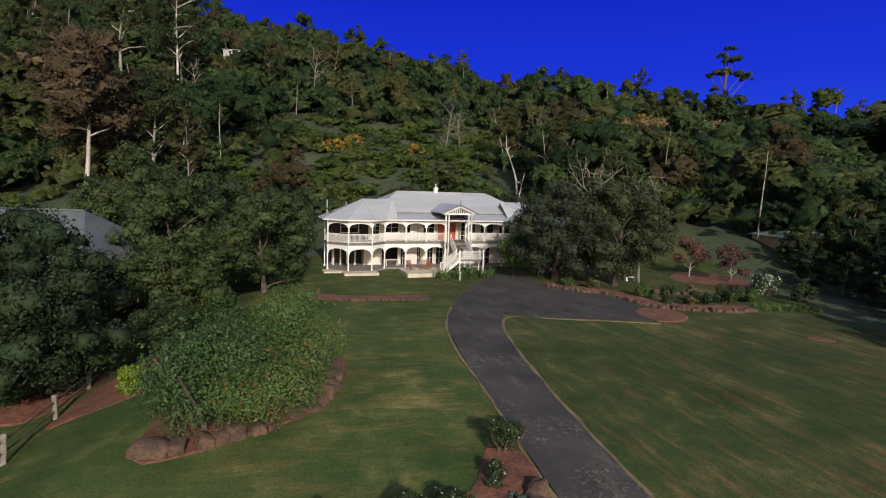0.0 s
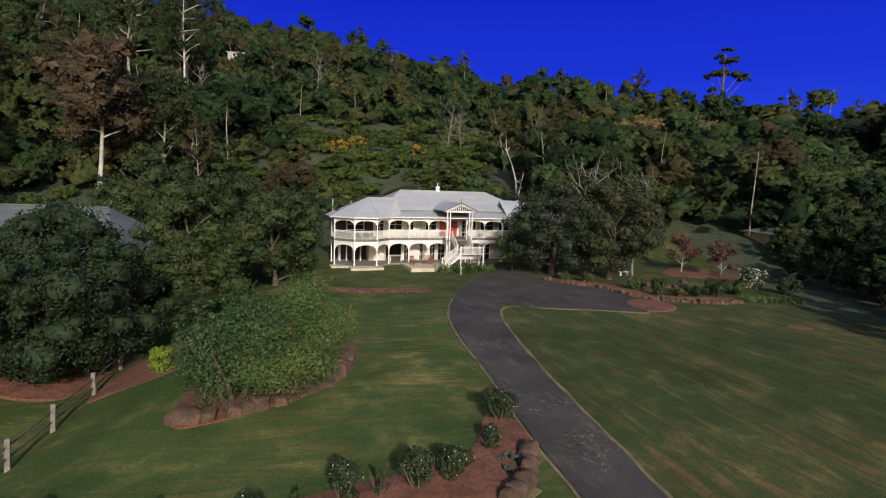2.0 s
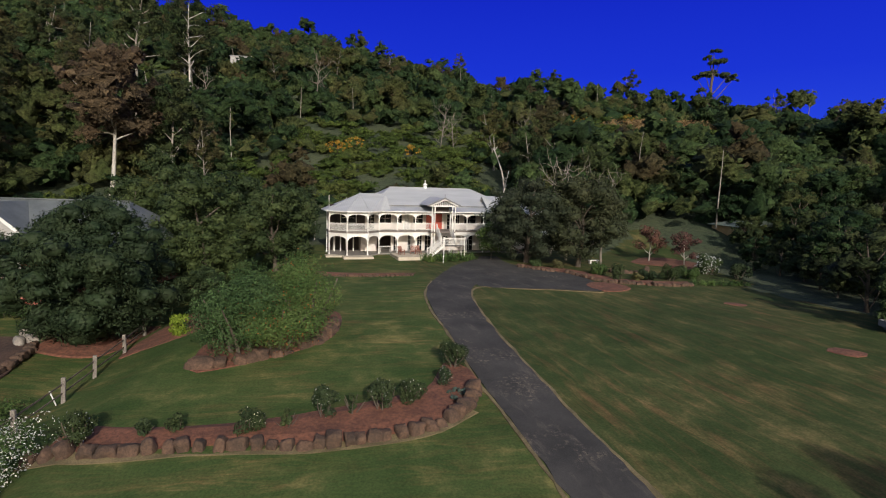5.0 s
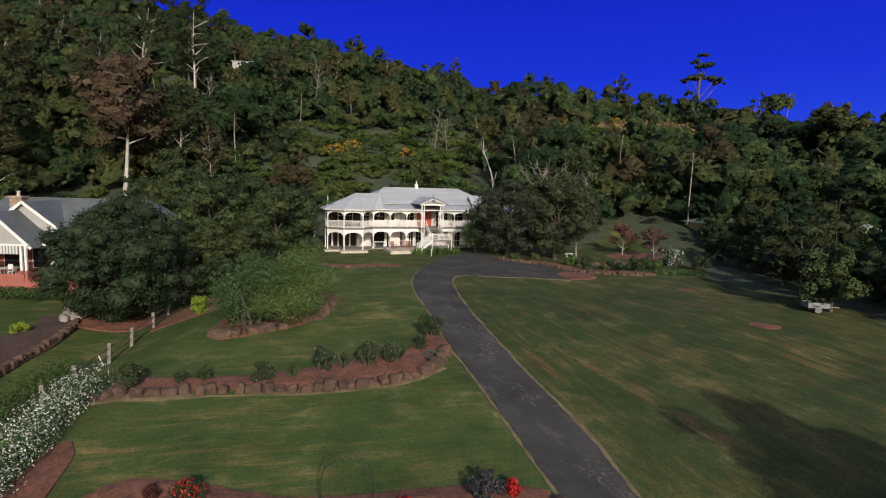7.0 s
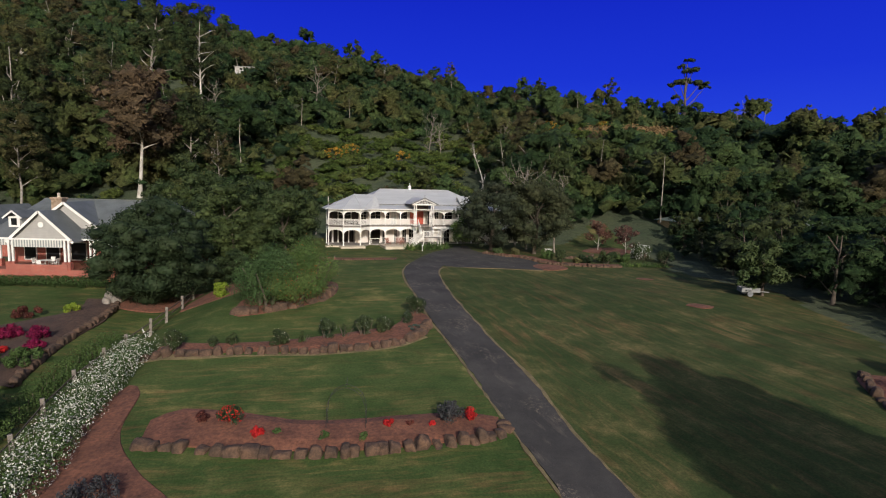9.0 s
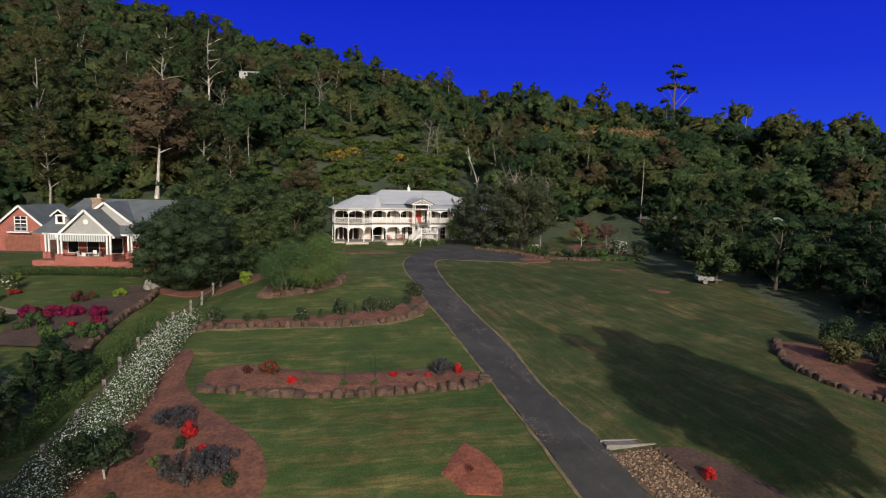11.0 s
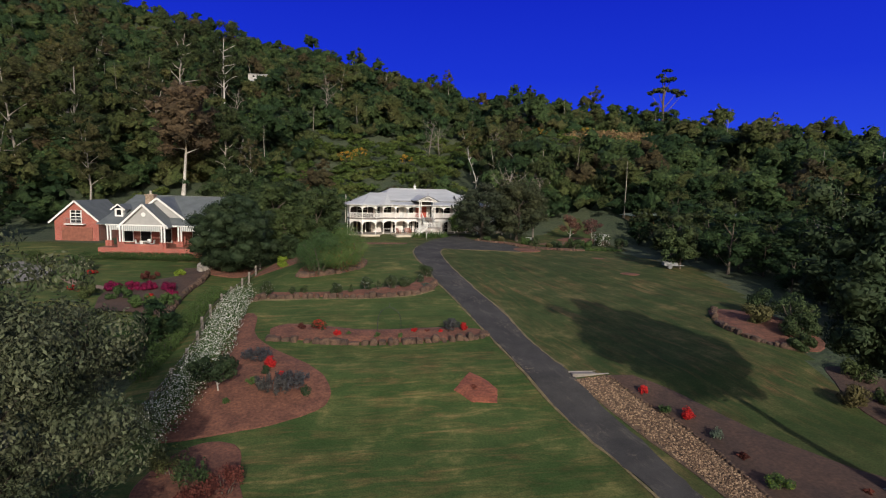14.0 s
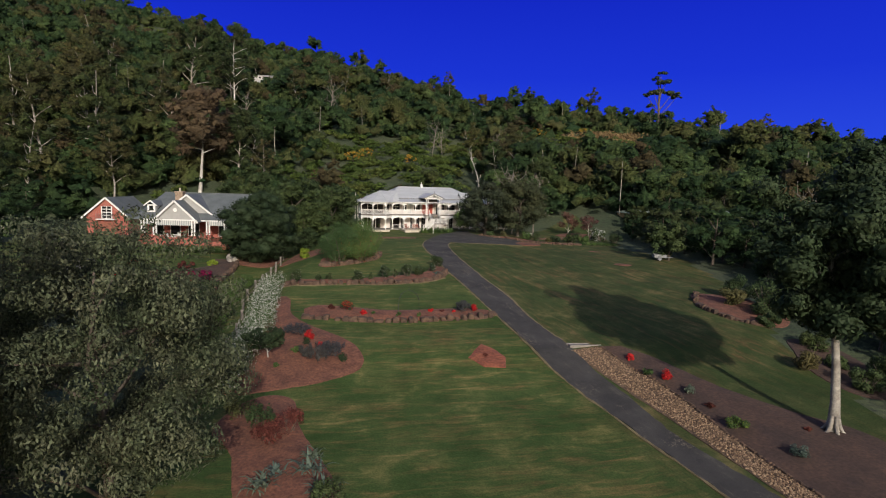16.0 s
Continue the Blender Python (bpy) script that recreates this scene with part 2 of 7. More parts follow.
def add_box(bm, x0, x1, y0, y1, z0, z1, bevel=0.0):
    r = bmesh.ops.create_cube(bm, size=1.0, matrix=Matrix.LocRotScale(
        ((x0 + x1) / 2, (y0 + y1) / 2, (z0 + z1) / 2), None, (abs(x1 - x0), abs(y1 - y0), abs(z1 - z0))))
    if bevel:
        es = list({e for v in r["verts"] for e in v.link_edges})
        bmesh.ops.bevel(bm, geom=es, offset=bevel, segments=1, affect="EDGES")
    return bm


def box(x0, x1, y0, y1, z0, z1, bevel=0.0):
    return add_box(bmesh.new(), x0, x1, y0, y1, z0, z1, bevel)


def add_beam(bm, a, b, w, h=None, up=(0, 0, 1)):
    """A bar from a to b, w wide and h high."""
    a, b = Vector(a), Vector(b)
    h = h or w
    d = (b - a).normalized()
    s = d.cross(Vector(up))
    s = s.normalized() if s.length > 1e-4 else Vector((1, 0, 0))
    u = s.cross(d).normalized()
    c = [bm.verts.new(p + s * i * w / 2 + u * j * h / 2) for p in (a, b) for i, j in ((-1, -1), (1, -1), (1, 1), (-1, 1))]
    for f in ((3, 2, 1, 0), (4, 5, 6, 7), (0, 1, 5, 4), (1, 2, 6, 5), (2, 3, 7, 6), (3, 0, 4, 7)):
        bm.faces.new([c[i] for i in f])
    return bm


def beam(a, b, w, h=None, up=(0, 0, 1)):
    return add_beam(bmesh.new(), a, b, w, h, up)


def add_tube(verts, faces, pts, radii, sides=6):
    base = len(verts)
    n = len(pts)
    for i in range(n):
        a, b = Vector(pts[max(0, i - 1)]), Vector(pts[min(n - 1, i + 1)])
        d = (b - a).normalized()
        s = d.cross(Vector((0.3, 1, 0.1)))
        s.normalize()
        u = d.cross(s)
        for k in range(sides):
            w = 2 * math.pi * k / sides
            verts.append(tuple(Vector(pts[i]) + (s * math.cos(w) + u * math.sin(w)) * radii[i]))
    for i in range(n - 1):
        for k in range(sides):
            k2 = (k + 1) % sides
            faces.append((base + i * sides + k, base + i * sides + k2, base + (i + 1) * sides + k2, base + (i + 1) * sides + k))
    faces.append(tuple(base + (n - 1) * sides + k for k in range(sides)))


def leaves(rng, centres, radii, count, size, squash=0.75, shell=0.55, droop=0.0, slim=0.46):
    """count small bent leaf sprays in clumps round the centres, as vertex and face arrays."""
    c, r = np.array(centres, float), np.array(radii, float)
    pick = rng.choice(len(c), count, p=r ** 2 / (r ** 2).sum())
    d = rng.normal(size=(count, 3))
    d /= np.linalg.norm(d, axis=1)[:, None]
    q = (shell + (1 - shell) * rng.random(count)) ** 0.7
    pos = c[pick] + d * (q * r[pick])[:, None] * np.array((1, 1, squash))
    nrm = d + 0.36 * rng.normal(size=(count, 3))
    nrm /= np.linalg.norm(nrm, axis=1)[:, None]
    a = rng.normal(size=(count, 3))
    a[:, 2] -= droop * 2
    a -= nrm * (a * nrm).sum(1)[:, None]
    a /= np.linalg.norm(a, axis=1)[:, None]
    b = np.cross(nrm, a)
    s = size * (0.6 + 0.8 * rng.random(count))[:, None]
    v = np.stack([pos - a * s, pos - b * s * slim, pos + a * s, pos + b * s * slim], 1).reshape(-1, 3)
    f = np.arange(count * 4).reshape(-1, 4)
    return v, f


def sprays(rng, centres, radii, count, size, squash=0.75, shell=0.55):
    """As leaves(), with one triangle a spray, for what stays far off."""
    v, f = leaves(rng, centres, radii, count, size * 1.2, squash, shell, 0.0, 0.5)
    v = v.reshape(-1, 4, 3)[:, (0, 1, 2)].copy()
    v[:, 1] += (v[:, 1] - (v[:, 0] + v[:, 2]) / 2) * 0.6
    return v.reshape(-1, 3), np.arange(count * 3).reshape(-1, 3)


def quad_ball():
    """A ball of 24 quads."""
    pts, index, quads = [], {}, []
    for axis in range(3):
        for sign in (-1, 1):
            ids = []
            for i in (-1, 0, 1):
                for j in (-1, 0, 1):
                    c = [0, 0, 0]
                    c[axis], c[(axis + 1) % 3], c[(axis + 2) % 3] = sign, i * sign, j
                    k = tuple(c)
                    if k not in index:
                        index[k] = len(pts)
                        pts.append(np.array(k, float) / np.linalg.norm(k))
                    ids.append(index[k])
            for i in range(2):
                for j in range(2):
                    quads.append((ids[i * 3 + j], ids[i * 3 + 3 + j], ids[i * 3 + 4 + j], ids[i * 3 + 1 + j]))
    return np.array(pts), np.array(quads)


BALL_V, BALL_Q = quad_ball()
KNOT_V = np.array([(1, 0, 0), (0, 1, 0), (-1, 0, 0), (0, -1, 0), (0, 0, 1), (0, 0, -1)], float)
KNOT_F = np.array([(0, 1, 4), (1, 2, 4), (2, 3, 4), (3, 0, 4), (1, 0, 5), (2, 1, 5), (3, 2, 5), (0, 3, 5)])


def add_inner(rng, v, f, centres, radii, squash=0.75, k=0.5):
    """Rough leafy balls hidden in each clump, to darken a near crown and its shadow."""
    c, r = np.array(centres, float), np.array(radii, float)
    m, q = len(c), len(BALL_V)
    u = BALL_V[None] * (0.7 + 0.6 * rng.random((m, q, 1)))
    pv = c[:, None] + u * (r * k)[:, None, None] * np.array((1, 1, squash))
    pf = (BALL_Q[None] + (np.arange(m) * q)[:, None, None] + len(v)).reshape(-1, 4)
    return np.concatenate([v, pv.reshape(-1, 3)]), np.concatenate([f, pf])


def add_cores(rng, v, f, n, centres, radii, squash=0.75, k=0.8, knots=6):
    """The body of each far clump: a rough core, and small leafy knots all over it."""
    c, r = np.array(centres, float), np.array(radii, float)
    m = len(c)
    d = rng.normal(size=(m * knots, 3))
    d[:, 2] = np.abs(d[:, 2]) * 0.9 - 0.25
    d /= np.linalg.norm(d, axis=1)[:, None]
    flat = np.array((1, 1, squash))
    kc = np.repeat(c, knots, 0) + d * (np.repeat(r, knots) * k * (0.7 + 0.4 * rng.random(m * knots)))[:, None] * flat
    kr = np.repeat(r, knots) * (0.13 + 0.17 * rng.random(m * knots))
    cc, rr = np.concatenate([c, kc]), np.concatenate([r * k * 0.85, kr])
    base = np.concatenate([np.tile((0, 0, 0.2), (m, 1)), d])
    t = len(cc)
    ang = rng.random(t) * 6.283
    ca, sa = np.cos(ang)[:, None], np.sin(ang)[:, None]
    u = np.repeat(KNOT_V[None], t, 0) + 0.35 * rng.normal(size=(t, 6, 3))
    u = np.stack([u[..., 0] * ca - u[..., 1] * sa, u[..., 0] * sa + u[..., 1] * ca, u[..., 2]], 2)
    pv = cc[:, None] + u * rr[:, None, None] * flat
    pf = (KNOT_F[None] + (np.arange(t) * 6)[:, None, None] + len(v)).reshape(-1, 3)
    pn = u * 0.25 + base[:, None] * 0.42 + np.array((0, 0, 0.42))
    pn /= np.linalg.norm(pn, axis=2)[..., None].clip(0.05)
    return np.concatenate([v, pv.reshape(-1, 3)]), np.concatenate([f, pf]), np.concatenate([n, pn.reshape(-1, 3)])


def clump_normals(v, centres, squash=0.75):
    """Soft normals for far sprays: mostly those of the clump that each spray belongs to."""
    t = v.reshape(-1, 3, 3)
    mid = t.mean(1)
    c = np.array(centres, float)
    near = ((mid[:, None] - c[None]) ** 2).sum(2).argmin(1)
    d = (mid - c[near]) / np.array((1, 1, squash))
    d /= np.linalg.norm(d, axis=1)[:, None] + 1e-6
    g = np.cross(t[:, 1] - t[:, 0], t[:, 2] - t[:, 0])
    g /= np.linalg.norm(g, axis=1)[:, None] + 1e-9
    g *= np.sign((g * d).sum(1))[:, None]
    n = d * 0.38 + g * 0.16 + np.array((0, 0, 0.42))
    n /= np.linalg.norm(n, axis=1)[:, None] + 1e-6
    return np.repeat(n, 3, axis=0)


def mesh_from(name, v, f, material, normals=None):
    me = bpy.data.meshes.new(name)
    me.vertices.add(len(v))
    me.vertices.foreach_set("co", np.asarray(v, np.float32).ravel())
    k = f.shape[1]
    me.loops.add(f.size)
    me.polygons.add(len(f))
    me.loops.foreach_set("vertex_index", f.astype(np.int32).ravel())
    me.polygons.foreach_set("loop_start", np.arange(0, f.size, k, dtype=np.int32))
    me.update(calc_edges=True)
    me.materials.append(material)
    if normals is not None:
        me.shade_smooth()
        at_ = me.attributes.new("custom_normal", "FLOAT_VECTOR", "POINT")
        at_.data.foreach_set("vector", np.asarray(normals, np.float32).ravel())
    return me


def smooth_line(pts, step=0.8, closed=False):
    """A smooth line through the points, in even steps."""
    p = [Vector((*q, 0)) if len(q) == 2 else Vector(q) for q in pts]
    n = len(p)
    out = []
    for i in range(n if closed else n - 1):
        if closed:
            p0, p1, p2, p3 = p[i - 1], p[i], p[(i + 1) % n], p[(i + 2) % n]
        else:
            p0, p1, p2, p3 = p[max(0, i - 1)], p[i], p[i + 1], p[min(n - 1, i + 2)]
        k = max(2, int((p2 - p1).length / step))
        for j in range(k):
            t = j / k
            out.append(0.5 * (2 * p1 + (p2 - p0) * t + (2 * p0 - 5 * p1 + 4 * p2 - p3) * t * t + (3 * p1 - p0 - 3 * p2 + p3) * t ** 3))
    if not closed:
        out.append(p[-1])
    return out


def resample(line, n):
    d = [0]
    for a, b in zip(line, line[1:]):
        d.append(d[-1] + (b - a).length)
    t = np.linspace(0, d[-1], n)
    return [Vector((float(np.interp(s, d, [p.x for p in line])), float(np.interp(s, d, [p.y for p in line])), 0)) for s in t]


def strip(name, left, right, material, lift=0.04, dome=0.0, cells=8, step=0.8, edge=0.1, wobble=0.06, parent=None):
    """A sheet on the ground between two lines, with its rim turned down into the soil."""
    a, b = smooth_line(left, step), smooth_line(right, step)
    n = max(len(a), len(b))
    a, b = resample(a, n), resample(b, n)
    verts, faces = [], []
    for i in range(n):
        for j in range(cells + 3):
            s = min(1, max(0, (j - 1) / cells))
            p = a[i].lerp(b[i], s)
            w = wobble * noise.noise(Vector((p.x * 1.3, p.y * 1.3, 7.0)))
            if 0 < s < 1:
                w *= 0.0
            p = p + (b[i] - a[i]).normalized() * w
            e = min(s, 1 - s, i / (n - 1), 1 - i / (n - 1))
            z = ground_z(p.x, p.y) + lift + dome * min(1, e * 4) * (1 + 0.25 * noise.noise(Vector((p.x, p.y, 3.0))))
            verts.append((p.x, p.y, z - (edge if j in (0, cells + 2) else 0)))
    w = cells + 3
    for i in range(n - 1):
        for j in range(w - 1):
            faces.append((i * w + j, (i + 1) * w + j, (i + 1) * w + j + 1, i * w + j + 1))
    return solid(name, verts, faces, material, parent, smooth=False)


def patch(name, outline, material, lift=0.04, dome=0.1, step=0.5, edge=0.1, sharp=False):
    """A bed on the ground inside a closed outline."""
    ring = smooth_line(outline, step, True)
    if sharp:
        q = [Vector((*p, 0)) for p in outline]
        ring = [q[i].lerp(q[(i + 1) % len(q)], k / 5) for i in range(len(q)) for k in range(5)]
    c = sum(ring, Vector()) / len(ring)
    verts, faces = [], []
    levels = (1.03, 1.0, 0.9, 0.7, 0.45, 0.2)
    for k, s in enumerate(levels):
        for p in ring:
            q = c + (p - c) * s
            q = q + (p - c).normalized() * 0.07 * noise.noise(Vector((p.x * 1.5, p.y * 1.5, 1.0)))
            z = ground_z(q.x, q.y) + (lift - edge if k == 0 else lift + dome * min(1, (1 - s) * 3) * (1 + 0.4 * noise.noise(Vector((q.x, q.y, 3.0)))))
            verts.append((q.x, q.y, z))
    n = len(ring)
    for k in range(len(levels) - 1):
        for i in range(n):
            j = (i + 1) % n
            faces.append((k * n + i, k * n + j, (k + 1) * n + j, (k + 1) * n + i))
    faces.append(tuple((len(levels) - 1) * n + i for i in range(n)))
    ob = solid(name, verts, faces, material)
    bm = bmesh.new()
    bm.from_mesh(ob.data)
    bmesh.ops.recalc_face_normals(bm, faces=bm.faces)
    if sum(f.normal.z for f in bm.faces) < 0:
        bmesh.ops.reverse_faces(bm, faces=bm.faces)
    bm.to_mesh(ob.data)
    bm.free()
    return ob


# ---- ground ----
def lerp(v, xs, ys):
    return float(np.interp(v, xs, ys))


def ground_z(x, y):
    """Height of the ground: a terrace before the house, the slope down to the road, the wooded hill behind."""
    z = lerp(y, (-150, -120, -90, -80, -74, -70, -66, -62, -57, -52, -48, -44, -40, -36, -32, -26, -21, -10, 4, 14),
             (-9.2, -8.3, -7.4, -6.9, -6.4, -5.8, -4.95, -4.5, -3.9, -3.25, -2.75, -2.35, -1.9, -1.5, -1.15, -0.75, -0.5, -0.3, -0.05, 0.3))
    if x > 18:
        z += min(1, (x - 18) / 18) * lerp(y, (-60, -54, -45, -33, -21), (1.6, 1.3, 0.6, 0.1, -0.7))
    if x < -9:
        z -= min(1.7, 0.28 * (-9 - x)) * lerp(y, (-70, -35, -8, 6), (0.5, 1, 1, 0)) * lerp(x, (-22, -16), (0.6, 1))
    base = max(14 - max(0.0, x - 30) * 0.6 - max(0.0, -x - 30) * 0.35, -30)
    ridge = lerp(x, (-250, -110, 10, 115, 250, 500), (330, 290, 195, 150, 120, 110))
    top = lerp(x, (-250, -110, -50, -20, 10, 60, 115, 180, 250, 500), (142, 99, 82, 70, 58, 50, 40, 29, 24, 20))
    s = (y - base) / (ridge - base)
    if s > 0:
        z += top * min(s, 1) ** 1.08 - (0 if s < 1 else min(30, (s - 1) * 60))
    return z


def build_ground():
    xs = np.concatenate([np.linspace(-3000, -300, 10), np.linspace(-280, -60, 23), np.linspace(-56, 60, 117), np.linspace(66, 300, 27), np.linspace(330, 3000, 10)])
    ys = np.concatenate([np.linspace(-2500, -160, 9), np.linspace(-150, -110, 9), np.linspace(-108, 16, 125), np.linspace(20, 320, 61), np.linspace(360, 3500, 12)])
    verts = []
    for y in ys:
        for x in xs:
            rough = 0.035 if y < 14 and -14 < x < 42 else 0.25
            verts.append((x, y, ground_z(x, y) + rough * noise.noise(Vector((x * 0.13, y * 0.13, 0.5))) - (0.0 if rough < 0.1 else 0.1)))
    w = len(xs)
    faces, mats = [], []
    for i in range(len(ys) - 1):
        for j in range(w - 1):
            faces.append((i * w + j, i * w + j + 1, (i + 1) * w + j + 1, (i + 1) * w + j))
            cx, cy = (xs[j] + xs[j + 1]) / 2, (ys[i] + ys[i + 1]) / 2
            right = lerp(cy, (-110, -70, -62, -50, -40, -30, -13, -10, 16), (34, 37, 38, 43, 45, 46, 42, 44, 44))
            left = lerp(cy, (-110, -56, -52, -20), (-14.5, -14.5, -60, -60))
            mats.append(0 if left < cx < right and -200 < cy < lerp(cx, (-30, -10, 30, 44), (-14, 8, 8, 22)) else 1)
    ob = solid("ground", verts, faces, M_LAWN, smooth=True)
    ob.data.materials.append(M_FLOOR)
    ob.data.polygons.foreach_set("material_index", mats)
    return tagged(ob, "mown lawn with dry streaks, and wooded hillside behind it", "ground", kind="structure")


build_ground()

# the drive, from the forecourt beside the house down to the road
tagged(strip("road_drive",
      [(13.2, 0.5), (12.9, -1.6), (9.6, -7.8), (6.9, -17.7), (6.25, -23.2), (6.75, -28.6), (7.9, -34.1), (9.1, -40.6), (10.3, -45), (11.4, -49.4), (12.9, -55.3), (14.4, -61), (15.9, -67), (17.2, -71.2), (18.6, -75), (19.9, -79.4), (21.9, -86.2), (24, -95), (27, -112), (30, -135)],
      [(15.6, 0.8), (15.8, -3.0), (15.2, -9.0), (13.4, -14.5), (11.2, -18.6), (10.45, -21.5), (10.25, -25.5), (10.65, -29.7), (11.35, -34.2), (12.3, -38.8), (13.1, -42.2), (13.95, -45.9), (15.0, -49.6), (15.9, -53.2), (16.8, -58.4), (18.6, -64.4), (19.9, -70), (21.0, -74), (22.2, -80.1), (24.4, -86.6), (26.6, -95), (30.4, -112), (33.6, -135)],
      M_ASPHALT, 0.06, edge=0.14, wobble=0.2, step=0.7), "worn dark asphalt drive winding up to the house", "drive", kind="structure")
tagged(strip("pavement_forecourt",
      [(15.0, -0.5), (16.4, -5.0), (17.6, -7.4), (22.0, -9.9), (23.7, -12.9), (24.1, -17.0)],
      [(13.9, -0.5), (12.8, -8.0), (11.6, -16.0), (11.4, -19.6), (15.3, -20.5), (23.2, -20.0)],
      M_ASPHALT, 0.064, edge=0.02, wobble=0.16, step=0.7, cells=12), "asphalt forecourt beside the house", "drive", kind="structure")

M_DRYRIM = surface("dry_grass_rim", (0.11, 0.085, 0.04), (0.21, 0.16, 0.08), 1.2, 16, 0.95, relief=0.7, dist=0.04, coord="pos", spread=0.4)
DRIVE_L = [(6.9, -17.7), (6.25, -23.2), (6.75, -28.6), (7.9, -34.1), (9.1, -40.6), (10.3, -45), (11.4, -49.4), (12.9, -55.3), (14.4, -61), (15.9, -67), (17.2, -71.2), (18.6, -75), (19.9, -79.4), (21.9, -86.2), (24, -95)]
DRIVE_R = [(23.2, -20.4), (15.3, -20.5), (11.9, -19.9), (10.45, -21.5), (10.25, -25.5), (10.65, -29.7), (11.35, -34.2), (12.3, -38.8), (13.1, -42.2), (13.95, -45.9), (15.0, -49.6), (15.9, -53.2), (16.8, -58.4), (18.6, -64.4)]
for line, out in ((DRIVE_L, -1), (DRIVE_R, 1)):
    pts = smooth_line(line, 1.0)
    side = []
    for k, p in enumerate(pts):
        d = (pts[min(k + 1, len(pts) - 1)] - pts[max(k - 1, 0)]).normalized()
        w = 0.16 + 0.22 * abs(noise.noise(Vector((p.x * 0.8, p.y * 0.8, 5.0))))
        side.append(p + Vector((-d.y, d.x, 0)) * w * out)
    tagged(strip("verge", [tuple(p[:2]) for p in pts], [tuple(p[:2]) for p in side], M_DRYRIM, 0.05, cells=2, wobble=0.1), "ragged dry grass along the drive", "grass", kind="structure")

# the sky behind the hill
def sky_backdrop():
    m, t, b = nodes_of("deep_blue_sky")
    t.nodes.remove(b)
    e = t.nodes.new("ShaderNodeEmission")
    g = t.nodes.new("ShaderNodeNewGeometry")
    sep = t.nodes.new("ShaderNodeSeparateXYZ")
    t.links.new(g.outputs["Position"], sep.inputs[0])
    mr = t.nodes.new("ShaderNodeMapRange")
    mr.inputs["From Min"].default_value, mr.inputs["From Max"].default_value = 200, 1500
    t.links.new(sep.outputs["Z"], mr.inputs[0])
    t.links.new(ramp(t, mr.outputs[0], [(0, (0.020, 0.060, 0.66)), (0.4, (0.009, 0.030, 0.56)), (1, (0.004, 0.012, 0.42))]), e.inputs[0])
    t.links.new(e.outputs[0], t.nodes["Material Output"].inputs[0])
    verts, faces = [], []
    for i in range(41):
        a = radians(-75 + 150 * i / 40)
        for z in (-200, 600, 1400, 2400):
            verts.append((3600 * math.sin(a), -80 + 3600 * math.cos(a), z))
    for i in range(40):
        for j in range(3):
            faces.append((i * 4 + j, i * 4 + j + 1, i * 4 + j + 5, i * 4 + j + 4))
    tagged(solid("backdrop_sky", verts, faces, m, smooth=True), "deep blue clear sky", "sky", kind="structure")


sky_backdrop()


# ---- trees: one builder for each kind ----
def limb_path(rng, start, d, length, n=5, sag=0.25):
    p, d, out = Vector(start), Vector(d).normalized(), [Vector(start)]
    for i in range(n):
        d = (d + Vector(rng.normal(size=3)) * sag).normalized()
        p = p + d * length / n
        out.append(p.copy())
    return out


def tree(name, label, m, seed, height, crown_base, width, bark, leaf, n_leaf=900, leaf_size=0.5, trunk_r=0.25, clumps=26, limbs=7,
         lean=0.05, squash=0.75, shell=0.5, droop=0.0, patchy=0.32, group="", category="tree", skirt=0.0, taper=0.35, far=False, core=0.82, inner=0.0):
    """A tapered trunk with limbs, and a crown of leaf sprays in clumps at the limbs' ends."""
    rng = np.random.default_rng(seed)
    root = thing(name, label, category, m, group)
    trunk = limb_path(rng, (0, 0, -0.3), (lean * rng.normal(), lean * rng.normal(), 1), height * 0.86, 7, 0.06)
    v, f = [], []
    add_tube(v, f, trunk, [trunk_r * (1.35 if i == 0 else 1.0) * (1 - 0.85 * i / 7) for i in range(8)], 7)
    ends = []
    span = height - crown_base
    for i in range(limbs):
        s = crown_base / height + (1 - crown_base / height) * (0.0 + 0.75 * i / limbs)
        p = trunk[min(7, int(s * 7))].lerp(trunk[min(7, int(s * 7) + 1)], s * 7 % 1)
        a = 2.4 * i + rng.random()
        reach = width / 2 * (0.55 + 0.5 * rng.random()) * (1 - 0.45 * max(0, s - 0.6))
        q = limb_path(rng, p, (math.cos(a), math.sin(a), 0.55 + 0.4 * rng.random()), reach, 4, 0.2)
        add_tube(v, f, q, [trunk_r * 0.42 * (1 - 0.8 * k / 4) for k in range(5)], 5)
        ends.append(q[-1])
        ends.append(q[-2])
    solid("trunk", v, f, bark, root, smooth=True)
    if leaf and n_leaf:
        cs, rs = [], []
        for e in ends:
            cs.append(tuple(e))
            rs.append(width * patchy * (0.35 + 0.35 * rng.random()))
        while len(cs) < clumps:
            d = rng.normal(size=3)
            d /= np.linalg.norm(d)
            k = 0.5 + 0.45 * rng.random()
            z = crown_base - skirt + (span + skirt) * (0.5 + 0.5 * d[2] * k)
            fall = 1 - taper * max(0, d[2])
            cs.append((d[0] * k * width / 2 * fall, d[1] * k * width / 2 * fall, z))
            rs.append(width * patchy * (0.3 + 0.4 * rng.random()))
        lv, lf = sprays(rng, cs, rs, n_leaf, leaf_size, squash, shell) if far else leaves(rng, cs, rs, n_leaf, leaf_size, squash, shell, droop)
        ln = None
        if far:
            lv, lf, ln = add_cores(rng, lv, lf, clump_normals(lv, cs, squash), cs, rs, squash, core)
        elif inner:
            lv, lf = add_inner(rng, lv, lf, cs, rs, squash, inner)
        ob = new("crown", mesh_from("crown", lv, lf, leaf, ln))
        ob.parent = root
    return root


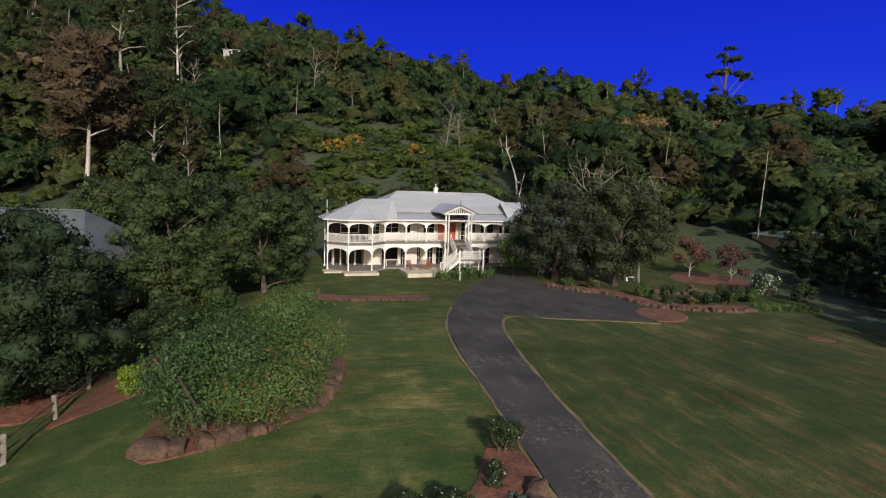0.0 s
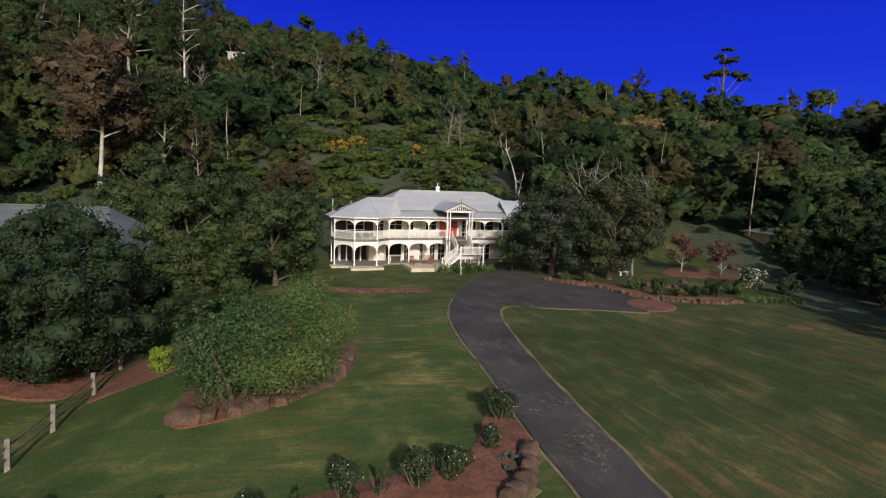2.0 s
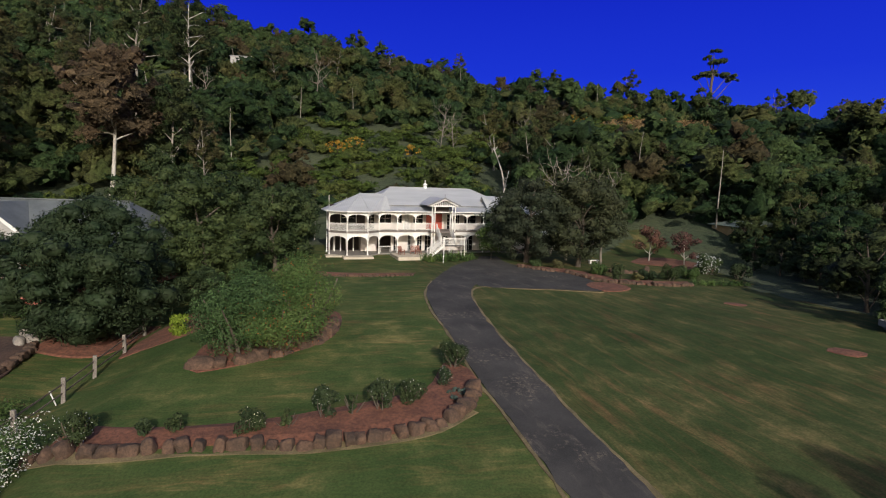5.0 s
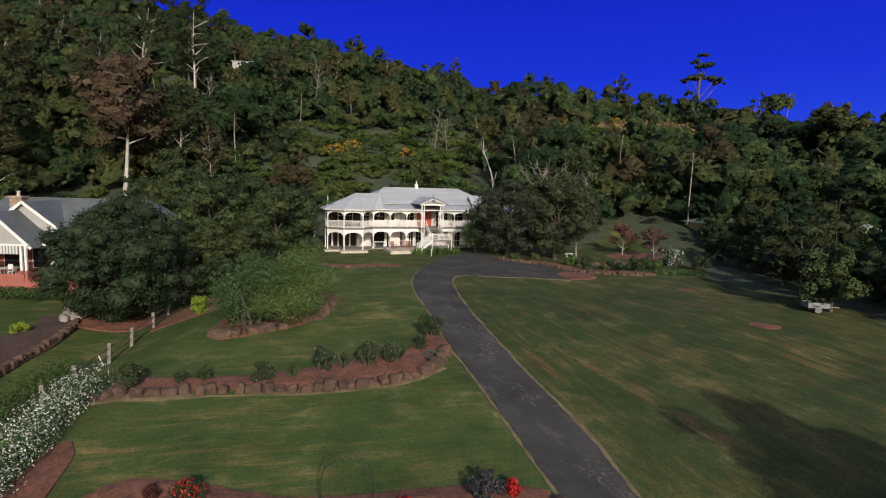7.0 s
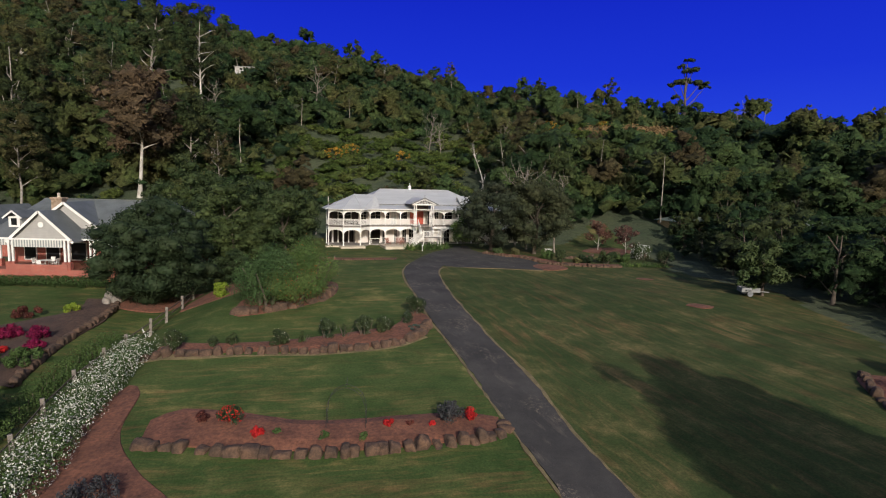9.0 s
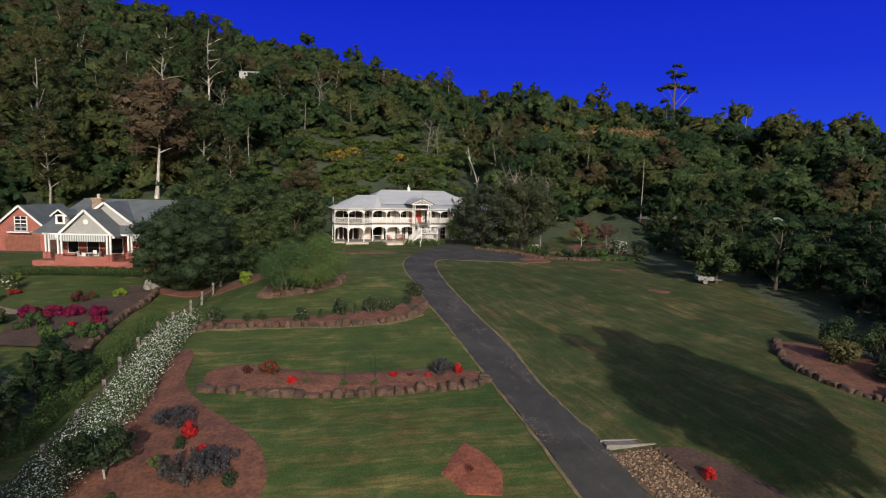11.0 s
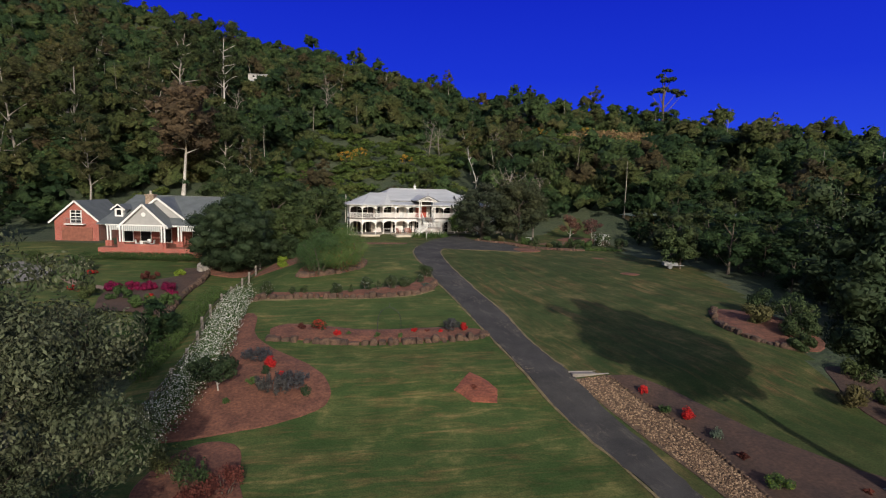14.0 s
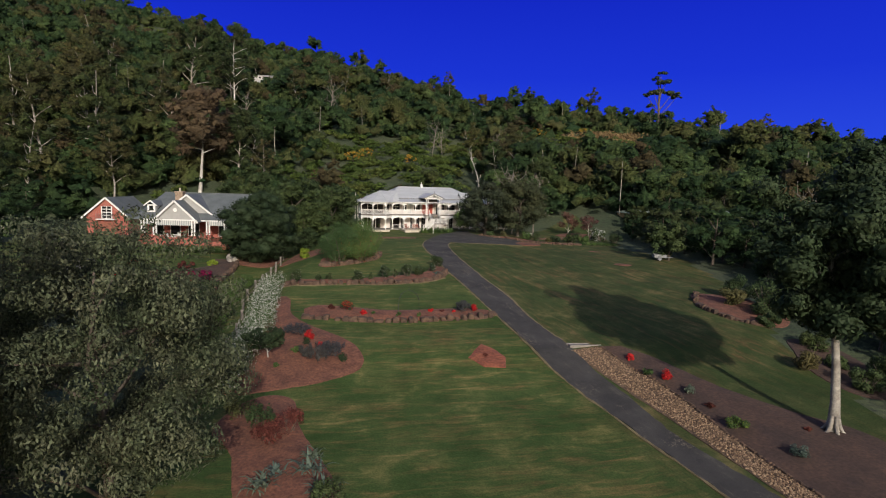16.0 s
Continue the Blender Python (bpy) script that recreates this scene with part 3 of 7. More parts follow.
def dead_tree(name, label, m, seed, height, spread, wood, r=0.16, limbs=9, group="", base=0.35):
    rng = np.random.default_rng(seed)
    root = thing(name, label, "tree", m, group)
    v, f = [], []
    trunk = limb_path(rng, (0, 0, -0.3), (0.05 * rng.normal(), 0.05 * rng.normal(), 1), height, 8, 0.09)
    add_tube(v, f, trunk, [r * (1 - 0.85 * i / 8) for i in range(9)], 6)
    solid("trunk", v, f, wood, root, smooth=True)
    v, f = [], []
    for i in range(limbs):
        k = int(8 * (base + (0.95 - base) * i / limbs))
        a = 2.4 * i + rng.random()
        q = limb_path(rng, trunk[k], (math.cos(a), math.sin(a), 0.9), spread * (0.5 + 0.6 * rng.random()), 5, 0.28)
        add_tube(v, f, q, [r * 0.42 * (1 - 0.8 * j / 5) for j in range(6)], 5)
        for j in (2, 3, 4):
            w = limb_path(rng, q[j], Vector(rng.normal(size=3)) + Vector((0, 0, 0.9)), spread * 0.45, 3, 0.3)
            add_tube(v, f, w, [r * 0.18 * (1 - 0.6 * h / 3) for h in range(4)], 4)
    solid("limb", v, f, wood, root, smooth=True)
    return root


def at(x, y, turn=0.0, s=1.0, sink=0.0, sz=None):
    return Matrix.LocRotScale((x, y, ground_z(x, y) - sink), Euler((0, 0, radians(turn))), (s, s, sz or s))


def far_woods():
    """The closed woods on the hill: crowns of leaf sprays over rough clumps and an undergrowth, past counting."""
    rng = np.random.default_rng(5)
    stands = [[[], [], [], 0] for k in range(5)]

    def grow(stand, cs, rs, count, size, squash, core, knots=6):
        v, f = sprays(rng, cs, rs, count, size, squash, 0.7)
        v, f, n = add_cores(rng, v, f, clump_normals(v, cs, squash), cs, rs, squash, core, knots)
        stand[0].append(v); stand[1].append(f + stand[3]); stand[2].append(n); stand[3] += len(v)

    tv, tf = [], []
    y = -8.0
    while y < 330:
        step = 6.6 + max(0, y - 17) * 0.016
        x = -90 - y * 0.76
        while x < 120 + y * 0.85:
            px, py = x + rng.normal() * step * 0.35, y + rng.normal() * step * 0.35
            x += step * (0.8 + 0.5 * rng.random())
            ridge = lerp(px, (-250, -110, 10, 115, 250, 500), (330, 290, 195, 150, 120, 110))
            if py > ridge + 8 or (py < 24 and -10 < px < 34) or (py < 22 and -30 < px < 48):
                continue
            if py < lerp(px, (-62, -58, -30), (2, 6, 12)) and px < 0:
                continue
            if -57 < px < -37 and py < lerp(px, (-45, -43), (29, 24)):       # low scrub at the foot of the brown gum
                for r in range(3):
                    qx, qy = px + rng.normal() * 2.2, py + rng.normal() * 2.2
                    cs = [(qx + rng.normal(), qy + rng.normal(), ground_z(qx, qy) + 0.5 + 0.5 * rng.random()) for k in range(4)]
                    grow(stands[4], cs, [0.8 + 0.7 * rng.random() for k in cs], 130, 0.16, 0.7, 0.85, 5)
                continue
            if px > 34 and py < lerp(px, (34, 60, 80, 200), (22, 12, -4, -30)):
                continue
            if abs(px + 70) < 5 and 146 < py < 160:
                continue
            clear = noise.noise(Vector((px * 0.024 + 3.0, py * 0.024, 0.2)))
            open_face = 28 < py < 100 and -30 - 0.1 * (py - 28) < px < 22 + 0.12 * (py - 28)       # the low green slope behind the house
            dry = (62 < py < 108 and 56 < px < 98) or (98 < py < 122 and 112 < px < 142)
            bald = 150 < py < ridge + 8 and 22 < px < 52
            gz = ground_z(px, py)
            lone = open_face and rng.random() < lerp(py, (40, 100), (0.0, 0.3))
            if (open_face and not lone) or dry or bald or (clear > 0.26 and py > 40):
                for r in range(3 if open_face else 2):
                    h = 1.6 + 2.6 * rng.random() ** 2
                    qx, qy = px + rng.normal() * 2.2, py + rng.normal() * 2.2
                    cs = [(qx + rng.normal() * 1.5, qy + rng.normal() * 1.5, ground_z(qx, qy) + h * 0.4 * (0.6 + rng.random())) for k in range(4)]
                    grow(stands[4], cs, [1.1 + 1.1 * rng.random() for k in cs], 130, 0.17, 0.55, 0.85, 5)
                continue
            tall = rng.random()
            h = (7 + 6 * tall if tall < 0.75 else 13 + 6 * rng.random()) * (0.85 if py < 32 else 1.0)
            wid = h * (0.8 + 0.3 * rng.random()) if tall < 0.75 else h * (0.5 + 0.2 * rng.random())
            if px > -20 and py > ridge - 60:
                h, wid = h * 0.72, wid * 0.8
            lo = 0.02 if tall < 0.75 else 0.24
            cs, rs = [], []
            for k in range(14):
                d = rng.normal(size=3); d /= np.linalg.norm(d)
                d[2] = abs(d[2]) - 0.3 if k < 10 else d[2]
                q = 0.4 + 0.45 * rng.random()
                taper = 1 - 0.35 * max(0, d[2])
                cs.append((px + d[0] * q * wid / 2 * taper, py + d[1] * q * wid / 2 * taper, gz + h * (lo + (1 - lo) * (0.48 + 0.5 * d[2] * q))))
                rs.append(wid * (0.15 + 0.12 * rng.random()))
            zone = noise.noise(Vector((px * 0.018, py * 0.018, 4.0)))
            pick = rng.random() + 0.55 * zone
            kind = 1 if pick < 0.26 else 0 if pick < 0.66 else 2 if pick < 0.9 else 3
            grow(stands[kind], cs, rs, 520 if py < 70 else 330, 0.15 + 0.0008 * max(0, py), 0.78, 0.9, 7 if py < 70 else 5)
            cs = [(px + rng.normal() * step * 0.4, py + rng.normal() * step * 0.4, gz + 1.0 + 2.2 * rng.random()) for k in range(4)]
            grow(stands[(kind + int(rng.random() * 2)) % 3], cs, [step * (0.3 + 0.18 * rng.random()) for k in cs], 70, 0.16 + 0.0008 * max(0, py), 0.85, 0.9, 4)
            if (tall > 0.75 and rng.random() < 0.16) or rng.random() < 0.012:
                add_tube(tv, tf, limb_path(rng, (px, py - wid * 0.3, gz - 0.3), (0.05 * rng.normal(), 0.05 * rng.normal(), 1), h * 0.8, 4, 0.06), [0.15, 0.12, 0.1, 0.07, 0.04], 4)
        y += step * 0.85
    for st, mat, label in zip(stands, (M_WOODS, M_WOODS_B, M_WOODS_C, M_WOODS_D), ("dense mixed eucalypt woods covering the hillside", "deep green rainforest trees among the hillside woods", "olive eucalypts among the hillside woods", "brown-tinged eucalypts among the hillside woods")):
        tagged(new("far_woods", mesh_from("far_woods", np.concatenate(st[0]), np.concatenate(st[1]), mat, np.concatenate(st[2]))), label, "woods", kind="stuff")
    st = stands[4]
    tagged(new("undergrowth", mesh_from("undergrowth", np.concatenate(st[0]), np.concatenate(st[1]), M_SCRUB, np.concatenate(st[2]))), "low green scrub and vines on the slope", "undergrowth", kind="stuff")
    tagged(solid("far_trunks", tv, tf, M_GREYBARK, smooth=True), "pale slender trunks among the far woods", "woods", kind="stuff")


far_woods()

# trees that can be told apart
tree("brown_gum_tree", "tall brown-leaved gum tree with a bare pale trunk on the hillside", at(-49.0, 26.8), 11, 26.5, 11.5, 16.5, M_PALEBARK, M_LEAF_BROWN, 14000, 0.16, 0.42, 100, 11, patchy=0.25, skirt=2.6, taper=0.6, far=True, core=0.8)
tree("white_gum_tree", "tall white-trunked gum tree with sparse leaves", at(-58.5, 82), 12, 38.5, 17, 17, M_PALEBARK, M_HILL, 7000, 0.22, 0.4, 56, 14, patchy=0.17, far=True, core=0.6)
tree("dark_gum_tree", "tall dark gum tree standing over the hillside woods", at(-73, 84), 19, 40, 17, 18, M_GREYBARK, M_HILL, 7000, 0.26, 0.5, 52, 12, patchy=0.19, far=True, core=0.75)
tree("dark_gum_tree", "dark green gum tree beside the brown one", at(-41.5, 34), 26, 21, 6, 11, M_GREYBARK, M_HILL, 5000, 0.22, 0.35, 56, 10, patchy=0.24, far=True)
def ridge_gum(m):
    """A lone gum with its leaves in flat pads at the ends of long limbs."""
    rng = np.random.default_rng(13)
    r = thing("ridge_gum_tree", "lone tall gum tree with flat leaf pads on the ridge", "tree", m)
    pads = [(0, 0, 26.0, 3.0), (-1.5, 1, 23.6, 2.8), (2.0, -1, 21.6, 4.4), (6.0, 0, 17.2, 4.2), (8.6, 1.5, 15.6, 3.0), (2.0, 2.5, 18.0, 4.0), (-3.2, -1, 17.0, 3.2), (-5.6, 1, 16.0, 2.6), (-5.0, -2, 10.6, 2.8)]
    v, f = [], []
    add_tube(v, f, [(0, 0, -0.4), (0.2, 0, 8), (-0.2, 0, 14), (0.1, 0, 20), (0, 0, 25.5)], [0.6, 0.5, 0.42, 0.26, 0.1], 7)
    for x, y, z, w in pads[1:]:
        k = max(5.0, z - 5 - abs(x) * 0.5)
        add_tube(v, f, [(0.1, 0, k), (x * 0.45, y * 0.5, k + (z - k) * 0.4), (x, y, z - 0.2)], [0.26, 0.18, 0.08], 5)
    solid("trunk", v, f, M_BARK, r, smooth=True)
    cs, rs = [], []
    for x, y, z, w in pads:
        for k in range(9):
            a, q = rng.random() * 6.283, rng.random() ** 0.5
            cs.append((x + w * 0.75 * q * math.cos(a), y + w * 0.75 * q * math.sin(a), z + 0.9 * (1 - q) + 0.25 * rng.normal()))
            rs.append(w * (0.24 + 0.12 * rng.random()))
    lv, lf = sprays(rng, cs, rs, 3200, 0.34, 0.6, 0.6)
    lv, lf, ln = add_cores(rng, lv, lf, clump_normals(lv, cs, 0.6), cs, rs, 0.6, 0.8)
    new("crown", mesh_from("crown", lv, lf, M_HILL, ln)).parent = r


ridge_gum(at(117.5, 147))
tree("garden_tree", "broad dark evergreen tree shading the end of the house", at(18.8, -3.6), 14, 11.2, 0.9, 11.4, M_BARK, M_GREYGREEN, 24000, 0.14, 0.34, 110, 12, patchy=0.21, inner=0.45, skirt=0.6)
tree("garden_tree", "broad dark evergreen tree with bare limbs beside the forecourt", at(25.2, -4.2, 60), 15, 12.6, 0.9, 11.8, M_BARK, M_GREYGREEN, 24000, 0.14, 0.3, 110, 12, patchy=0.20, inner=0.45, skirt=0.6)
tree("small_garden_tree", "small light-green tree by the house corner", at(14.5, -2.2), 25, 5.2, 1.3, 4.4, M_BARK, M_LEAF_FRESH, 5200, 0.12, 0.07, 30, 6)
tree("street_gum_tree", "tall tree with a pale flaring trunk in a mulched bed", at(31.7, -80.8), 16, 18.0, 7.4, 10.4, M_GREYBARK, M_LEAF_BLACK, 56000, 0.16, 0.32, 170, 10, patchy=0.22, skirt=1.6, taper=0.85, inner=0.55)
tree("birch_tree", "large weeping tree with small pale-edged leaves beside the road", at(-8.9, -87.8), 17, 15.0, 0.8, 13.2, M_BARK, M_LEAF_SILVER, 95000, 0.09, 0.3, 230, 14, patchy=0.15, droop=0.8, taper=0.05)
tree("round_tree", "dense dark round tree beside the fence", at(-17.8, -32.4), 18, 10.2, 0.7, 11.6, M_GREYBARK, M_LEAF_BLACK, 40000, 0.125, 0.3, 150, 9, patchy=0.22, inner=0.6, skirt=0.4)

# tall dark trees between the two houses
belt = tree("evergreen_tree", "dense dark-green garden tree beside the lawn", at(-10.0, -12.6), 21, 10.0, 0.8, 10, M_BARK, M_BELT, 11000, 0.16, 0.26, 100, 9, patchy=0.22, inner=0.5, group="garden trees between the houses")
belt2 = tree("evergreen_tree", "dense dark-green garden tree beside the lawn", at(-15.3, -16.7), 22, 11.8, 0.8, 11, M_BARK, M_BELT, 11000, 0.17, 0.28, 100, 9, patchy=0.22, inner=0.5, group="garden trees between the houses")
for x, y, turn, s, src in ((-12.4, -23.4, 80, 0.78, belt), (-18.2, -10.5, 150, 1.0, belt2), (-27, -7, 20, 1.05, belt), (-16, -5, 200, 1.0, belt2), (-11.5, -2, 130, 0.75, belt), (-13, 8, 40, 0.95, belt), (-31, 6, 240, 1.15, belt2), (-11.9, -28.4, 300, 0.42, belt)):
    copy_thing(src, at(x, y, turn, s))

# tall dark trees on the near hillside behind the neighbour
hill_a = tree("hillside_tree", "tall dark gum tree, on the hillside and over the road hollow", at(-76, 30), 31, 30, 8, 15, M_GREYBARK, M_HILL, 5000, 0.18, 0.4, 52, 10, patchy=0.23, group="tall hillside trees", far=True)
hill_b = tree("hillside_tree", "tall dark gum tree, on the hillside and over the road hollow", at(-88, 48), 32, 33, 10, 15, M_GREYBARK, M_HILL_OLIVE, 5000, 0.18, 0.42, 52, 10, patchy=0.23, group="tall hillside trees", far=True)
for x, y, s, src in ((-66, 46, 0.8, hill_b), (-68, 22, 0.72, hill_a), (-84, 22, 0.95, hill_b), (-98, 34, 1.0, hill_a), (-96, 60, 1.0, hill_b), (-78, 68, 0.95, hill_a), (-66, 104, 0.8, hill_b), (-74, 116, 0.85, hill_a),
                     (-110, 80, 1.0, hill_a), (-46, 122, 0.6, hill_b), (-58, 60, 0.62, hill_a), (-42, 46, 0.5, hill_a), (-34, 30, 0.45, hill_b), (-62, 12, 0.6, hill_b), (-76, 6, 0.7, hill_a), (-90, -4, 0.8, hill_b), (-70, -10, 0.6, hill_a),
                     (26, 36, 0.55, hill_a), (31, 44, 0.6, hill_b), (22, 60, 0.5, hill_b), (36, 28, 0.5, hill_a), (-30, 150, 0.55, hill_b), (-12, 176, 0.5, hill_a), (20, 190, 0.45, hill_b), (60, 168, 0.45, hill_a), (90, 158, 0.5, hill_b), (140, 140, 0.55, hill_a), (165, 138, 0.5, hill_b), (-120, 120, 0.9, hill_a), (-140, 150, 0.9, hill_b), (-106, 150, 0.75, hill_b)):
    copy_thing(src, at(x, y, (x * 37 + y * 11) % 360, s))

# dark border trees along the far side of the lawn
edge_a = tree("border_tree", "dense dark shrubby tree at the lawn's edge", at(46.0, -24.3), 41, 8.5, 0.3, 7.5, M_BARK, M_HILL, 1700, 0.15, 0.2, 36, 7, patchy=0.27, group="border trees along the lawn", far=True)
edge_b = tree("border_tree", "dense dark shrubby tree at the lawn's edge", at(48.4, -35.1), 42, 9.5, 0.4, 8.0, M_BARK, M_WOODS_B, 1700, 0.15, 0.2, 36, 7, patchy=0.27, group="border trees along the lawn", far=True)
rng = np.random.default_rng(77)
for row in range(4):
    y = -101.0
    while y < 16:
        edge = lerp(y, (-110, -84, -70, -62, -50, -40, -30, -13, -4, 16), (38, 39.5, 41.5, 42.5, 47, 48.5, 49.5, 45.5, 49, 53))
        x = edge + 3.2 + row * 6.2 + rng.normal() * 1.0
        if not (row < 1 and abs(y + 24) < 1 or abs(x - 70.7) < 5 and -9 < y < 3):
            s = (0.62 if row == 0 else 0.85 + 0.06 * row) * (0.85 + 0.35 * rng.random())
            copy_thing((edge_a, edge_b)[int(rng.random() * 2)], at(x, y, rng.random() * 360, s, 0.2))
        y += (4.6 + 0.55 * row) * (0.85 + 0.3 * rng.random())
tree("pale_green_tree", "rounded tree with lighter green leaves at the lawn's edge", at(43.3, -32.0), 43, 6.4, 0.4, 5.5, M_BARK, M_LEAF, 6000, 0.18, 0.16, 40, 7, patchy=0.27)

for x, y, s in ((53, 7, 0.6), (57, 6, 0.65), (61, 7, 0.6), (65, 4, 0.55), (64, 10, 0.7), (68, -5, 0.55), (73, -5.5, 0.5)):
    copy_thing(edge_a, at(x, y, x * 61 % 360, s))

# bare and pale trunks
dead = dead_tree("dead_tree", "bare grey dead tree with forking limbs", at(25, 1), 51, 12.5, 5, M_DEADWOOD, 0.2, 11, "bare trees")
for x, y, s, turn in ((29.0, -1.5, 0.95, 80), (24, 6, 1.05, 160), (-54, 84, 1.1, 30), (-31, 114, 1.35, 200), (9.7, 72, 1.0, 100), (13, 74, 0.8, 10), (133, 125, 0.9, 60), (126, 120, 0.75, 250), (58, -41, 0.9, 40), (150, 118, 0.9, 310), (42, 108, 0.9, 20), (30, 66, 1.0, 220), (-38, 40, 0.8, 330)):
    copy_thing(dead, at(x, y, turn, s))
for x, y, h, sd in ((20.0, 30, 8.5, 61), (22.5, 44.4, 12, 62)):
    dead_tree("bare_gum_tree", "tall bare white-trunked gum tree behind the house", at(x, y), sd, h, 1.1, M_PALEBARK, 0.24, 3, "bare gum trees behind the house", base=0.7)


def palm(m, seed, h, group="palms behind the house"):
    rng = np.random.default_rng(seed)
    root = thing("palm", "slender palm with drooping fronds behind the house", "palm", m, group)
    v, f = [], []
    add_tube(v, f, limb_path(rng, (0, 0, -0.2), (0.03, 0.02, 1), h, 5, 0.03), [0.14, 0.11, 0.1, 0.09, 0.09, 0.08], 6)
    solid("trunk", v, f, M_PALEBARK, root, smooth=True)
    verts, faces = [], []
    for k in range(11):
        a = 2 * math.pi * k / 11 + rng.random() * 0.4
        up = 0.3 + 0.9 * rng.random()
        for s in range(9):
            q = s / 8
            r = 1.9 * q
            z = h + up * 1.6 * q - 2.0 * q * q
            for side in (-1, 1):
                b = len(verts)
                c, n = math.cos(a), math.sin(a)
                w = 0.5 * (1 - 0.6 * q)
                p = Vector((c * r, n * r, z))
                o = Vector((-n, c, -0.5)) * side * w + Vector((c, n, 0)) * 0.15
                verts += [tuple(p), tuple(p + Vector((c, n, 0)) * 0.12), tuple(p + o)]
                faces.append((b, b + 1, b + 2))
    solid("fronds", verts, faces, M_LEAF_FRESH, root)
    return root


pal = palm(at(-6, 15), 71, 5.5)
for x, y, s in ((-8.5, 14, 1.0), (-4, 17, 1.1), (-1.5, 18.5, 0.95), (-9.5, 17, 1.15), (9, 21, 1.0), (13, 22, 1.1), (5, 20, 1.0), (-7, 19, 1.0), (-11, 13, 0.9), (-2.5, 15, 0.9)):
    copy_thing(pal, at(x, y, x * 71 % 360, s))

M_YELLOW = foliage("yellow_blossom", [(0.22, 0.14, 0.025), (0.32, 0.20, 0.035)], 0.5, var=0.4)
wat = tree("flowering_tree", "small tree covered in golden-yellow blossom on the slope", at(-15.2, 60.5), 81, 5.2, 2.0, 5.6, M_BARK, M_YELLOW, 700, 0.15, 0.12, 22, 6, patchy=0.15, group="golden flowering trees")
for x, y, s in ((-11.5, 66, 0.95), (2.5, 62, 0.9), (50, 100, 1.1), (55, 102, 0.8), (70, 104, 0.9)):
    copy_thing(wat, at(x, y, x * 31 % 360, s))
M_STRAW = foliage("dry_grass", [(0.16, 0.105, 0.05), (0.24, 0.165, 0.08)], 0.4, var=0.35)


def dry_slope():
    rng = np.random.default_rng(9)
    V, F, n = [], [], 0
    for i in range(760):
        x, y = (79 + rng.normal() * 6.5, 100 + rng.normal() * 3.4) if i < 520 else (127 + rng.normal() * 6, 112 + rng.normal() * 3)
        v, f = leaves(rng, [(x, y, ground_z(x, y) + 1.6)], [1.7], 16, 0.45, 1.0, 0.2)
        V.append(v); F.append(f + n); n += len(v)
    tagged(new("dry_grass", mesh_from("dry_grass", np.concatenate(V), np.concatenate(F), M_STRAW)), "tall straw-coloured dry grass on the slope", "grass", kind="stuff")


dry_slope()


# ---- the white timber house ----
def ribbed(name, c1, c2, pitch=0.2, rough=0.45, metal=0.0, axis=0):
    """Corrugated sheet: fine ribs, weather stains."""
    m, t, b = nodes_of(name)
    tc = t.nodes.new("ShaderNodeTexCoord")
    w = t.nodes.new("ShaderNodeTexWave")
    w.inputs["Scale"].default_value, w.inputs["Distortion"].default_value = 1 / pitch / 3.2, 0.0
    w.bands_direction = "XY"[axis]
    t.links.new(tc.outputs["Object"], w.inputs["Vector"])
    n = noise_node(t, 0.5, 5, "obj", stretch=(0.6, 2.0, 1, 0))
    col = ramp(t, n.outputs[0], [(0.3, c1), (0.7, c2)])
    col = mixed(t, col, ramp(t, w.outputs[0], [(0, (0.9, 0.9, 0.9)), (1, (1, 1, 1))]), 1.0, "MULTIPLY")
    t.links.new(col, b.inputs["Base Color"])
    b.inputs["Roughness"].default_value, b.inputs["Metallic"].default_value = rough, metal
    bump(t, b, w.outputs[0], 0.25, 0.02)
    return m


def boards(name, c1, c2, pitch=0.15, rough=0.6, vertical=False):
    m, t, b = nodes_of(name)
    tc = t.nodes.new("ShaderNodeTexCoord")
    w = t.nodes.new("ShaderNodeTexWave")
    w.wave_profile = "SAW"
    w.bands_direction = "X" if vertical else "Z"
    w.inputs["Scale"].default_value = 1 / pitch / 3.2
    t.links.new(tc.outputs["Object"], w.inputs["Vector"])
    n = noise_node(t, 1.2, 4, "obj")
    col = ramp(t, n.outputs[0], [(0.3, c1), (0.7, c2)])
    col = mixed(t, col, ramp(t, w.outputs[0], [(0, (0.82, 0.82, 0.82)), (0.15, (1, 1, 1))]), 1.0, "MULTIPLY")
    t.links.new(col, b.inputs["Base Color"])
    b.inputs["Roughness"].default_value = rough
    bump(t, b, w.outputs[0], 0.4, 0.02)
    return m


M_WHITE = surface("white_paint", (0.63, 0.61, 0.585), (0.71, 0.695, 0.67), 1.5, 20, 0.5, relief=0.05, spread=0.08)
M_BOARD = boards("white_weatherboard", (0.54, 0.49, 0.455), (0.62, 0.57, 0.535))
M_VBOARD = boards("white_tongue_and_groove", (0.60, 0.585, 0.56), (0.68, 0.665, 0.64), 0.12, vertical=True)
M_ROOF = ribbed("grey_corrugated_iron", (0.33, 0.335, 0.345), (0.42, 0.425, 0.435), 0.25)
M_GUTTER = surface("dark_gutter", (0.12, 0.125, 0.13), (0.18, 0.18, 0.19), 2, 20, 0.5)
M_DECK = surface("deck_timber", (0.13, 0.11, 0.10), (0.22, 0.19, 0.17), 1.5, 12, 0.7)
M_PALEDECK = surface("pale_timber", (0.42, 0.36, 0.28), (0.56, 0.49, 0.39), 1.0, 12, 0.75)
